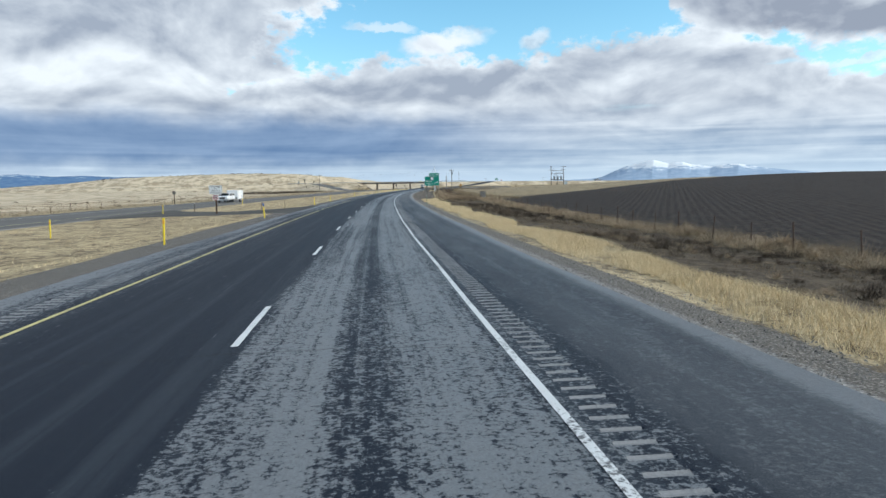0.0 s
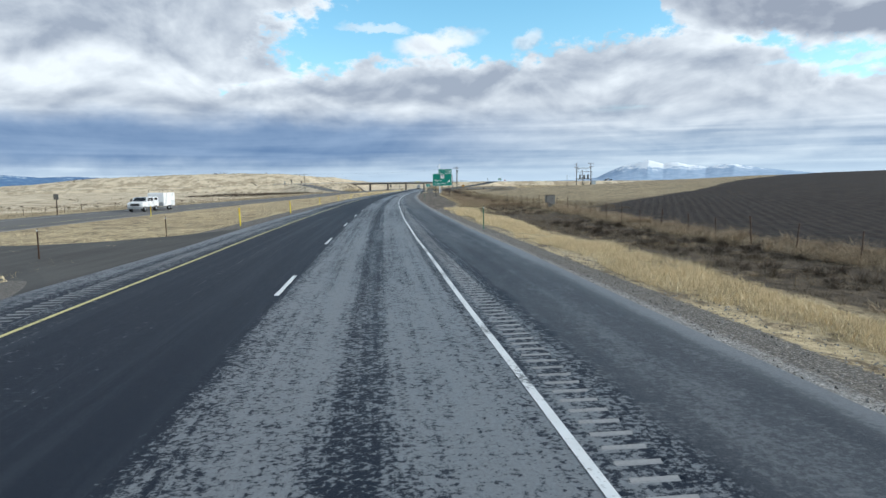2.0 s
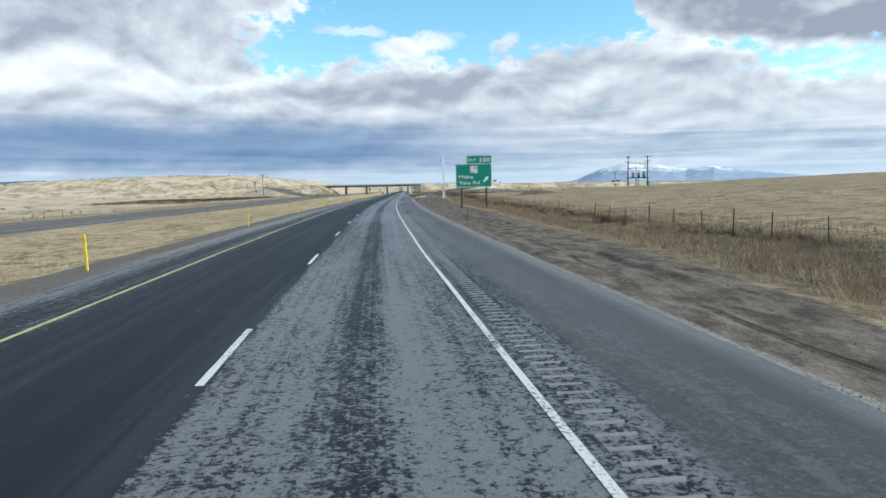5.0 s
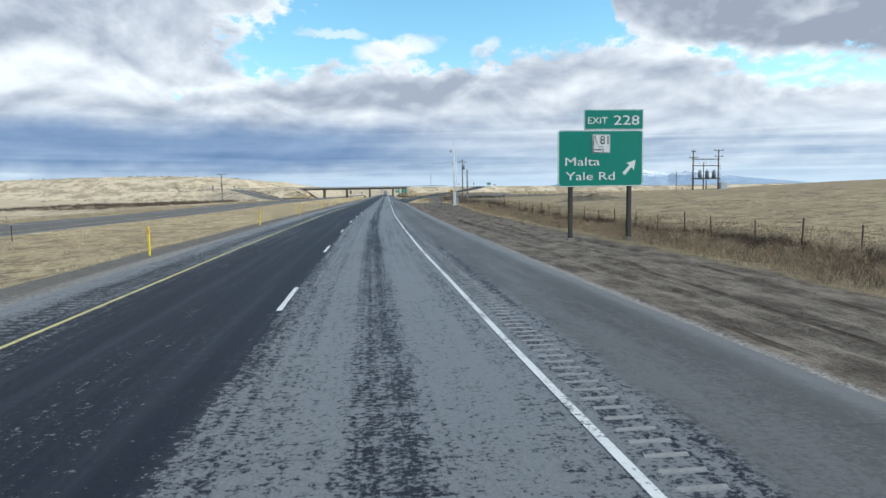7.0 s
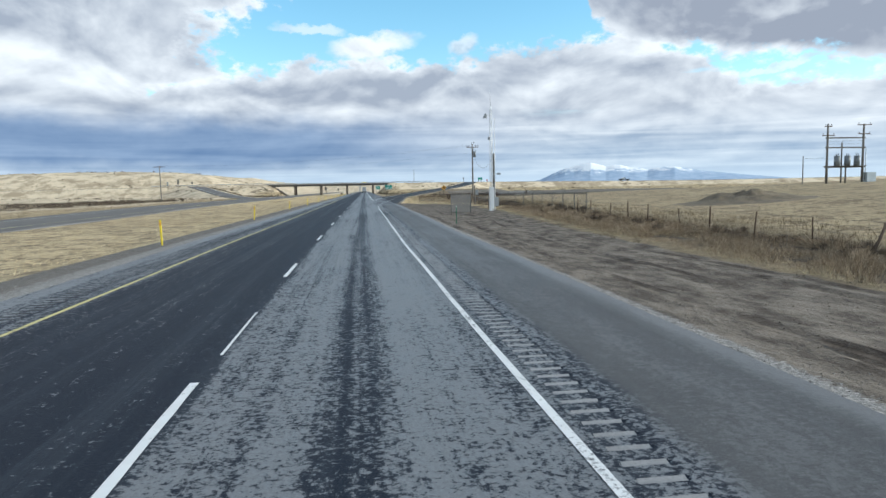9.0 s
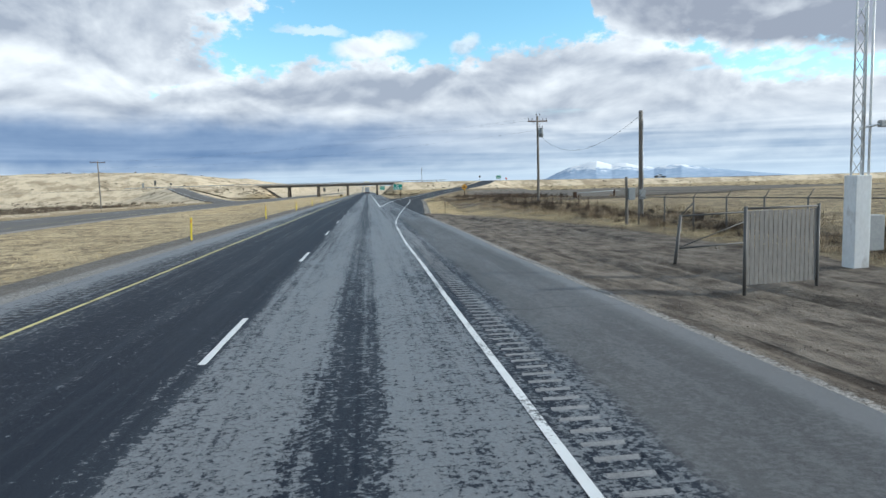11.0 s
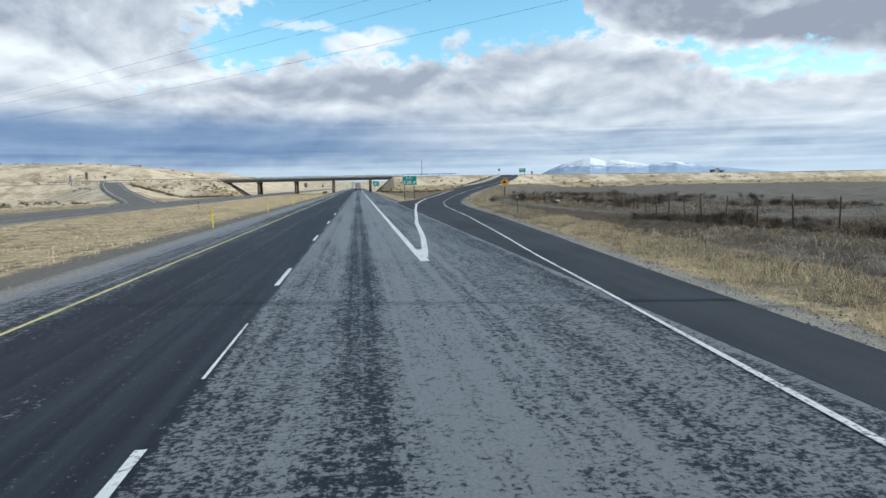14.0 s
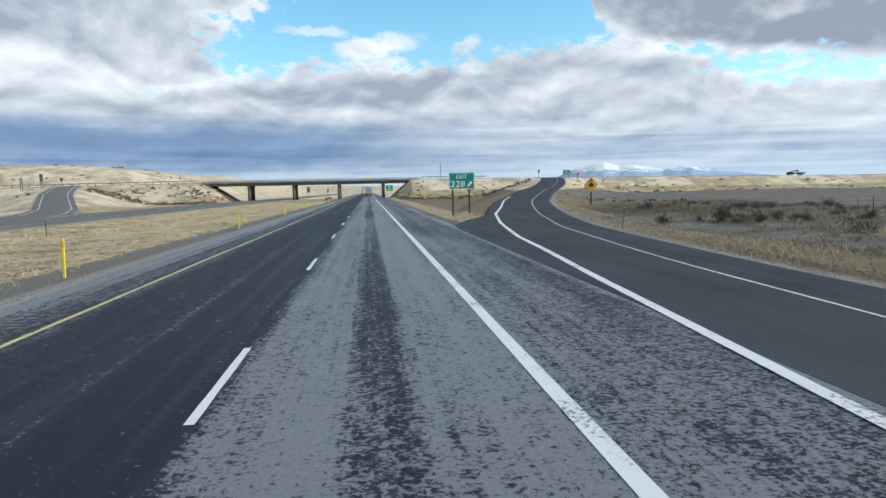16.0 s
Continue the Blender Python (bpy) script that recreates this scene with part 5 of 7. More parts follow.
def gate_leaf():
    """A tube gate left ajar on a post that leans."""
    g = thing("tube_gate", "bare steel tube gate ajar on a leaning post", "gate", 262.1, 10.7)
    post = part("gate_post", rod((0, 0, -0.3), (0.22, 0.05, 1.4), 0.05, 0.045, 10), CHAINLINK, g)
    part("barb_arm", rod((0.22, 0.05, 1.38), (0.5, -0.1, 1.72), 0.02, None, 6), CHAINLINK, post)
    for z in (0.45, 1.36):
        part("rail", rod((0.12 + 0.07 * z, 0.03, z), (3.5, 0.9, z + 0.04), 0.026, None, 8), CHAINLINK, g)
    part("stile", rod((3.5, 0.9, 0.2), (3.5, 0.9, 1.42), 0.03, None, 8), CHAINLINK, g)
    part("brace", rod((0.2, 0.04, 0.48), (3.45, 0.89, 1.36), 0.016, None, 6), CHAINLINK, g)


gate_leaf()
gp = thing("slatted_gate_panel", "grey slatted chain-link gate panel standing open", "gate", 257, 10.6, 0.0)
chain_panel(gp, (-0.9, 0), (0.9, 0.3), 1.6, True)


# ---- poles, mast and transformers ----
def pole_thing(label, s, u, h, r=0.15, z=None):
    p = thing("utility_pole", label, "utility pole", s, u, z)
    b = bmesh.new()
    rows = []
    for k in range(9):
        t = k / 8
        rr = r * (1.0 - 0.32 * t)
        c = Vector((0.025 * math.sin(t * 4), 0.02 * math.sin(t * 3 + 1), -0.5 + (h + 0.5) * t))
        rows.append([b.verts.new(c + Vector((rr * math.cos(j * math.tau / 14), rr * math.sin(j * math.tau / 14), 0))) for j in range(14)])
    for a, c in zip(rows, rows[1:]):
        for j in range(14):
            b.faces.new((a[j], a[(j + 1) % 14], c[(j + 1) % 14], c[j])).smooth = True
    b.faces.new(rows[-1])
    part("shaft", b, OLD_WOOD, p)
    return p


def insulator(parent, x, y, z, h=0.22):
    bm = rod((x, y, z), (x, y, z + h * 0.5), 0.02, None, 8)
    for k, r in ((0.45, 0.055), (0.65, 0.07), (0.85, 0.05)):
        rod((x, y, z + h * k), (x, y, z + h * (k + 0.17)), r, r * 0.75, 12, bm)
    return part("insulator", bm, PORCELAIN, parent)


def can(parent, x, y, z, h=0.95, r=0.27):
    b = bmesh.new()
    rod((x, y, z), (x, y, z + h), r, None, 18, b)
    rod((x, y, z + h), (x, y, z + h + 0.06), r * 1.06, r * 0.9, 18, b)
    for k in range(3):
        rod((x, y, z + h * (0.15 + 0.33 * k)), (x, y, z + h * (0.18 + 0.33 * k)), r * 1.04, None, 18, b)
    c = part("transformer_can", b, CAN_GREY, parent, "grey transformer can")
    for dx in (-0.12, 0.12):
        bm = rod((x + dx, y, z + h + 0.05), (x + dx * 1.3, y, z + h + 0.42), 0.035, 0.02, 8)
        for q in (0.12, 0.2, 0.28):
            rod((x + dx * 1.1, y, z + h + q), (x + dx * 1.12, y, z + h + q + 0.04), 0.06, 0.045, 10, bm)
        part("bushing", bm, PORCELAIN, c)
    return c


up = pole_thing("weathered wooden utility pole with a crossarm and a grey transformer", 319.5, 22.1, 9.7, 0.17, 0.55)
arm = part("crossarm", box(-1.15, 1.15, -0.06, 0.06, 9.05, 9.2, 0.01), FENCE_WOOD, up)
for x in (-1.05, -0.62, 0.62, 1.05):
    insulator(up, x, 0, 9.2, 0.28)
for x in (-0.12, 0.3):
    insulator(up, x, 0.05, 9.7, 0.3)
part("arm_brace", rod((-0.62, -0.08, 9.05), (0, -0.15, 8.6), 0.018, None, 6), STEEL, up)
part("arm_brace", rod((0.62, -0.08, 9.05), (0, -0.15, 8.6), 0.018, None, 6), STEEL, up)
can(up, 0.42, 0.0, 7.3, 1.0, 0.24)
part("can_bracket", box(0.1, 0.25, -0.06, 0.06, 7.5, 8.1), STEEL, up)

p2 = pole_thing("dark wooden pole with a service drop beside the compound", 283, 18.8, 6.55, 0.17, 0.0)
part("meter_box", box(-0.16, 0.16, -0.34, -0.16, 1.2, 1.8, 0.015), GREY_METAL, p2)
part("conduit", rod((0.05, -0.19, 0), (0.05, -0.19, 5.9), 0.03, None, 8), STEEL, p2)
cp = pole_thing("short square-topped wooden corner pole with a grey box", 276.2, 15.1, 2.5, 0.09, 0.0)
part("control_box", box(0.08, 0.42, -0.1, 0.12, 1.35, 1.95, 0.02), GREY_METAL, cp)


def wire_between(name, label, a, b, sag, parent=None, r=0.012):
    bm = bmesh.new()
    prev = None
    a, b = Vector(a), Vector(b)
    for k in range(25):
        t = k / 24
        c = a.lerp(b, t) - Vector((0, 0, sag * 4 * t * (1 - t)))
        row = [bm.verts.new(c + Vector((r * math.cos(q), 0, r * math.sin(q)))) for q in (0.5, 2.6, 4.7)]
        if prev:
            for j in range(3):
                bm.faces.new((prev[j], prev[(j + 1) % 3], row[(j + 1) % 3], row[j]))
        prev = row
    me = bpy.data.meshes.new(name)
    bm.to_mesh(me)
    bm.free()
    me.materials.append(BLACK_TRIM)
    return tagged(new(name, me), label, "cable")


wire_between("overhead_wire", "black sagging service cable between two wooden poles", pt(319.5, 22.4, 8.0), pt(283, 18.8, 6.3), 1.9)

tp = pole_thing("pale wooden pole with a single crossarm beyond the opposite road", 393, -55.4, 10.6, 0.16, -0.6)
part("crossarm", box(-1.5, 1.5, -0.06, 0.06, 10.2, 10.34, 0.01), FENCE_WOOD, tp)
for x in (-1.4, -0.7, 0.7, 1.4):
    insulator(tp, x, 0, 10.34, 0.25)
for dx, dz in ((-1.4, 0.25), (1.4, 0.25), (0.1, -1.15)):
    a, b = pt(393, -55.4 + dx, 9.74 + dz), pt(319.5, 22.1 + dx * 0.76, 9.78 + dz)
    wire_between("overhead_wire", "thin black power line strung over the freeway between two poles", a, b, 1.2, None, 0.005)
pole_thing("slim wooden pole far beyond the crossing road", 700, 40, 16, 0.2, 1.0)


def weather_mast():
    m = thing("weather_mast", "slender white lattice weather mast on a white cabinet base", "mast", 259, 13.75, -0.08)
    part("base_cabinet", box(-0.2, 0.2, -0.2, 0.2, 0, 2.3, 0.02), WHITE_METAL, m)
    part("base_cabinet", box(0.22, 0.62, -0.14, 0.14, 0.5, 1.35, 0.02), GREY_METAL, m, "grey side cabinet")
    legs = [(0.15 * math.cos(a), 0.15 * math.sin(a)) for a in (0.5, 2.6, 4.7)]
    for x, y in legs:
        part("leg", rod((x, y, 2.2), (x * 0.75, y * 0.75, 9.6), 0.025, None, 8), WHITE_METAL, m)
    for k in range(18):
        z = 2.3 + k * 0.4
        f = 1 - 0.25 * (z - 2.2) / 7.4
        bm = None
        for j in range(3):
            (ax, ay), (bx, by) = legs[j], legs[(j + 1) % 3]
            bm = rod((ax * f, ay * f, z), (bx * f, by * f, z + 0.4), 0.011, None, 5, bm)
        part("lattice", bm, WHITE_METAL, m)
    part("whip", rod((0, 0, 9.5), (-0.12, 0, 11.6), 0.018, 0.006, 6), WHITE_METAL, m)
    part("sensor_arm", rod((0, 0, 8.9), (-0.55, 0, 8.7), 0.022, None, 6), WHITE_METAL, m)
    part("radar_sensor", prism([(-0.75, 8.55), (-0.4, 8.55), (-0.4, 8.85), (-0.55, 9.0)], -0.1, 0.1, 0.01), GREY_METAL, m)
    part("camera_arm", rod((0, 0, 3.4), (0.62, 0, 3.5), 0.025, None, 6), WHITE_METAL, m)
    part("camera_body", box(0.5, 0.85, -0.07, 0.07, 3.42, 3.58, 0.02), GREY_METAL, m)
    part("small_sensor", box(-0.3, -0.12, -0.06, 0.06, 6.6, 6.85, 0.015), GREY_METAL, m)
    part("guy_pole", rod((0.35, 0.1, 0), (0.35, 0.1, 8.6), 0.03, None, 8), WHITE_METAL, m)


weather_mast()


def transformer_bank():
    t = thing("transformer_platform", "wooden two-pole platform carrying three grey transformers in the field", "transformer station", 281, 66.6, 2.2)
    for x in (-2.65, 2.6):
        p = part("pole", rod((x, 0, -0.5), (x, 0, 7.6), 0.17, 0.12, 12), OLD_WOOD, t)
    for x, y, h in ((-0.45, 0.1, 5.1), (0.05, -0.1, 2.0)):
        part("support_post", rod((x, y, -0.5), (x, y, h), 0.11, 0.09, 10), OLD_WOOD, t)
    for z, w in ((5.75, 2.9), (4.45, 2.9), (1.85, 2.95)):
        part("beam", box(-w, w, -0.09, 0.09, z - 0.09, z + 0.09, 0.012), OLD_WOOD, t)
    part("deck", box(-2.8, 2.8, -0.5, 0.5, 1.94, 2.02), OLD_WOOD, t)
    for x, z, w in ((-2.65, 6.0, 0.9), (2.6, 7.4, 1.0), (2.6, 6.2, 0.9), (-2.65, 7.2, 0.5)):
        part("crossarm", box(x - w, x + w, -0.17, -0.07, z, z + 0.12, 0.01), FENCE_WOOD, t)
        for dx in (-0.85, 0.85):
            insulator(t, x + dx * w, -0.12, z + 0.12, 0.22)
    for x in (-1.35, 0.15, 1.55):
        can(t, x, -0.25, 2.03, 1.25, 0.38)
    for z in (4.9, 5.3):
        part("jumper_wire", rod((-2.6, 0, z), (2.6, 0, z + 0.05), 0.012, None, 5), BLACK_TRIM, t)
    part("switch_cabinet", box(2.95, 4.3, -0.5, 0.5, -0.2, 1.1, 0.04), PALE_BOX, t)
    part("riser", rod((2.95, -0.1, 0), (2.95, -0.1, 4.4), 0.05, None, 8), STEEL, t)


transformer_bank()
pole_thing("short grey stub pole in the dry field", 281, 60.5, 3.3, 0.08, 2.3)
wire_between("overhead_wire", "thin cable from the stub pole to the transformer platform", pt(281, 60.5, 5.3), pt(281, 63.9, 5.35), 0.1)


def equipment_cabinet():
    c = thing("equipment_cabinet", "dull grey-brown roadside equipment cabinet on a short pedestal by the fence", "cabinet", 106.3, 18.05)
    part("pedestal", box(-0.16, 0.22, -0.15, 0.15, -0.2, 0.66), SLATS, c)
    body = part("body", prism([(-0.42, 0.62), (0.30, 0.42), (0.42, 0.42), (0.42, 1.28), (-0.42, 1.32)], -0.3, 0.3, 0.015), SLATS, c)
    part("door", box(-0.36, 0.2, -0.315, -0.302, 0.7, 1.24), SLATS, body)
    part("handle", box(0.12, 0.16, -0.335, -0.316, 0.9, 1.02), BLACK_TRIM, body)
    part("roof", box(-0.46, 0.46, -0.34, 0.34, 1.30, 1.34, 0.008), BROWN_POST, c)


equipment_cabinet()
pp = thing("irrigation_pipe", "grey irrigation pipe propped on a dark stand in the field", "pipe", 321, 28.2)
part("pipe", rod((-1.6, -1.5, 0.55), (6.8, 6.0, 0.70), 0.045, None, 10), GREY_METAL, pp)
part("stand", box(-1.9, -1.5, -1.75, -1.35, -0.2, 0.7, 0.03), BROWN_POST, pp)
part("stand", box(5.6, 5.8, 4.9, 5.1, -0.3, 0.8, 0.02), BROWN_POST, pp)


def mound(s, u, r, h, label):
    """A heap of soil that runs out flush with the ground."""
    bm = bmesh.new()
    p = pt(s, u)
    z0 = level(s, u)
    rows = []
    for k in range(15):
        row = []
        for j in range(44):
            a = j * math.tau / 44
            d = r * 1.5 * k / 14
            x, y = p.x + d * math.cos(a), p.y + 0.75 * d * math.sin(a)
            g = float(ground_z(np.array([x]), np.array([y]))[0])
            rag = 1 + 0.6 * noise.noise(Vector((x * 0.6, y * 0.6, 2.0))) + 0.45 * noise.noise(Vector((x * 1.9, y * 1.9, 5.0)))
            row.append(bm.verts.new((x - p.x, y - p.y, g - z0 - 0.05 + h * rag * math.exp(-(1.9 * k / 14) ** 2 * 1.0))))
        rows.append(row)
    for q, w in zip(rows, rows[1:]):
        for j in range(44):
            bm.faces.new((q[j], q[(j + 1) % 44], w[(j + 1) % 44], w[j])).smooth = True
    bmesh.ops.remove_doubles(bm, verts=bm.verts, dist=0.001)
    bmesh.ops.recalc_face_normals(bm, faces=bm.faces)
    me = bpy.data.meshes.new("soil_mound")
    bm.to_mesh(me)
    bm.free()
    me.materials.append(MOUND_SOIL)
    o = new("soil_mound", me)
    o.matrix_world = pose(p.x, p.y, z0)
    tagged(o, label, "mound")


mound(250, 33.2, 4.4, 0.85, "low brushy brown soil mound in the dry field")


# ---- overpass ----
def overpass():
    b = thing("overpass_bridge", "four-pier concrete road bridge with a steel rail across the freeway", "bridge", CROSS_Y, -16, 0.0)
    y0, y1 = -5.3, 5.3
    x0, x1 = -35.5, 32.5           # about the thing's own middle at offset -16
    part("deck", box(x0, x1, y0, y1, 5.62, 5.88, 0.02), CONCRETE, b)
    for y in (y0 + 0.55, y0 + 3.0, y1 - 3.0, y1 - 0.55):
        part("girder", box(x0 + 0.3, x1 - 0.3, y - 0.28, y + 0.28, 4.75, 5.62, 0.03), SHADED_GIRDER, b)
    for px_ in (-37.3, -22.8, -8.0, 6.9):
        x = px_ + 16
        pr = part("pier_cap", box(x - 0.5, x + 0.5, -4.9, 4.9, 4.1, 4.75, 0.05), SHADED_PIER, b)
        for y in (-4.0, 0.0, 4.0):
            part("column", rod((x, y, -1.2), (x, y, 4.1), 0.48, None, 16), SHADED_PIER, pr)
    for sx, xa, xb in ((1, x0 + 1.6, x0 + 9.8), (-1, x1 - 1.4, x1 - 7.6)):
        ab = part("abutment", prism([(xa, 5.0), (xb, -0.4), (xb - sx * 0.9, -0.6), (xa - sx * 3.5, -0.6), (xa - sx * 3.5, 4.7)], y0 - 0.4, y1 + 0.4), SHADED_PIER, b, "sloped concrete abutment face")
        part("end_wall", box(min(xa, xa - sx * 1.8), max(xa, xa - sx * 1.8), y0 - 0.2, y1 + 0.2, 4.2, 5.6, 0.03), SHADED_PIER, ab)
    for y in (y0 + 0.18, y1 - 0.18):
        cb = part("kerb", box(x0 - 3, x1 + 3, y - 0.17, y + 0.17, 5.88, 6.1, 0.02), CONCRETE, b)
        for z in (6.32, 6.62):
            part("rail", box(x0 - 3, x1 + 3, y - 0.04, y + 0.04, z - 0.045, z + 0.045), STEEL, cb)
        x = x0 - 2.8
        while x < x1 + 3:
            part("rail_post", box(x - 0.06, x + 0.06, y - 0.07, y + 0.07, 6.1, 6.68), STEEL, cb)
            x += 2.4
    part("marker_plate", box(19.0 - 2.4, 19.0, y0 - 0.06, y0 - 0.01, 6.32, 6.62), MARKER_YELLOW, b, "yellow clearance plate")


overpass()


def cross_road():
    bm = bmesh.new()
    xs = [-900, -600, -400, -300, -220, -160, -110, -80, -60, -51.5]
    for span in (xs, [16.5, 25, 40, 60, 90, 130, 180, 240, 330, 420, 600, 900]):
        prev = None
        for x in span:
            z = float(cross_z(x))
            row = [bm.verts.new((x, CROSS_Y + dy, z + dz)) for dy, dz in ((-5.6, -0.35), (-5.3, 0.0), (5.3, 0.0), (5.6, -0.35))]
            if prev:
                for j in range(3):
                    bm.faces.new((prev[j], row[j], row[j + 1], prev[j + 1]))
            prev = row
    me = bpy.data.meshes.new("crossing_road")
    bm.to_mesh(me)
    bm.free()
    me.materials.append(WB_TOP)
    bmesh_ob = new("crossing_road", me)
    tagged(bmesh_ob, "grey asphalt road that crosses over the freeway on banks", "road", "", "structure")
    top = box(-51.6, 16.6, CROSS_Y - 4.9, CROSS_Y + 4.9, 5.882, 5.90)
    child(part("bridge_surfacing", top, WB_TOP, bmesh_ob), bmesh_ob)


cross_road()


def guard_rail(label, pts, h=0.72):
    g = new("guard_rail")
    tagged(g, label, "guard rail")
    bm = bmesh.new()
    prev = None
    prof = ((0, -0.16), (0.04, -0.12), (0.0, -0.04), (0.0, 0.04), (0.04, 0.12), (0, 0.16))
    for x, y, z in pts:
        row = [bm.verts.new((x, y - d, z + h + dz)) for d, dz in prof]
        if prev:
            for j in range(5):
                bm.faces.new((prev[j], row[j], row[j + 1], prev[j + 1]))
        prev = row
    part("beam", bm, STEEL, g)
    for (x, y, z), (x2, y2, z2) in zip(pts, pts[1:]):
        n = max(1, int(math.hypot(x2 - x, y2 - y) / 2.4))
        for k in range(n):
            t = k / n
            px_, py_, pz = x + (x2 - x) * t, y + (y2 - y) * t, z + (z2 - z) * t
            part("post", box(px_ - 0.08, px_ + 0.08, py_ + 0.01, py_ + 0.17, pz - 0.4, pz + h + 0.18), FENCE_WOOD, g)
    return g


guard_rail("galvanised guard rail along the overpass approach", [(x, CROSS_Y - 5.0, float(cross_z(x))) for x in (-115, -95, -75, -55)])
guard_rail("galvanised guard rail along the overpass approach", [(x, CROSS_Y - 5.0, float(cross_z(x))) for x in (20, 30, 42)])
guard_rail("galvanised guard rail shielding the median pier", [(-10.5, y, -0.2) for y in (545, 556, 568, 577)])


# ---- vehicles ----
def wheel(parent, x, y, r, w=0.26):
    b = rod((x - w / 2, y, r), (x + w / 2, y, r), r, None, 20)
    o = part("wheel", b, TYRE, parent)
    part("rim", rod((x - w / 2 - 0.01, y, r), (x + w / 2 + 0.01, y, r), r * 0.55, None, 14), STEEL, o)


def semi_trailer():
    t = thing("semi_trailer_truck", "silver semi-trailer truck with closed rear doors", "truck", 620, 1.85, 0.0)
    body = part("trailer_body", box(-1.28, 1.28, 0, 15.5, 1.15, 4.05, 0.04), SILVER_PAINT, t)
    for sx in (-1, 1):
        d = part("rear_door", box(min(0.02 * sx, 1.2 * sx), max(0.02 * sx, 1.2 * sx), -0.03, 0.0, 1.3, 3.95, 0.01), SILVER_PAINT, body)
        part("lock_rod", rod((0.35 * sx, -0.05, 1.3), (0.35 * sx, -0.05, 3.95), 0.02, None, 6), STEEL, d)
        part("tail_lamp", box(sx * 1.0 - 0.12, sx * 1.0 + 0.12, -0.06, -0.02, 1.02, 1.14), RED_LENS, t)
        for y in (1.6, 2.9, 17.0, 18.3):
            wheel(t, sx * 0.98, y, 0.5, 0.55)
    part("underride_bar", box(-1.2, 1.2, -0.05, 0.05, 0.55, 0.67), STEEL, t)
    part("rear_frame", box(-1.28, 1.28, -0.02, 0.3, 0.98, 1.15), BLACK_TRIM, t)
    part("mud_flap", box(-1.2, -0.6, 0.5, 0.52, 0.35, 1.0), BLACK_TRIM, t)
    part("mud_flap", box(0.6, 1.2, 0.5, 0.52, 0.35, 1.0), BLACK_TRIM, t)
    part("tractor_cab", side_prism([(16.2, 1.0), (21.6, 1.0), (21.6, 2.1), (20.0, 2.3), (19.4, 3.6), (16.2, 3.9)], -1.2, 1.2, 0.06), WHITE_PAINT, t)
    part("chassis", box(-0.5, 0.5, 12, 19, 0.7, 1.1), BLACK_TRIM, t)


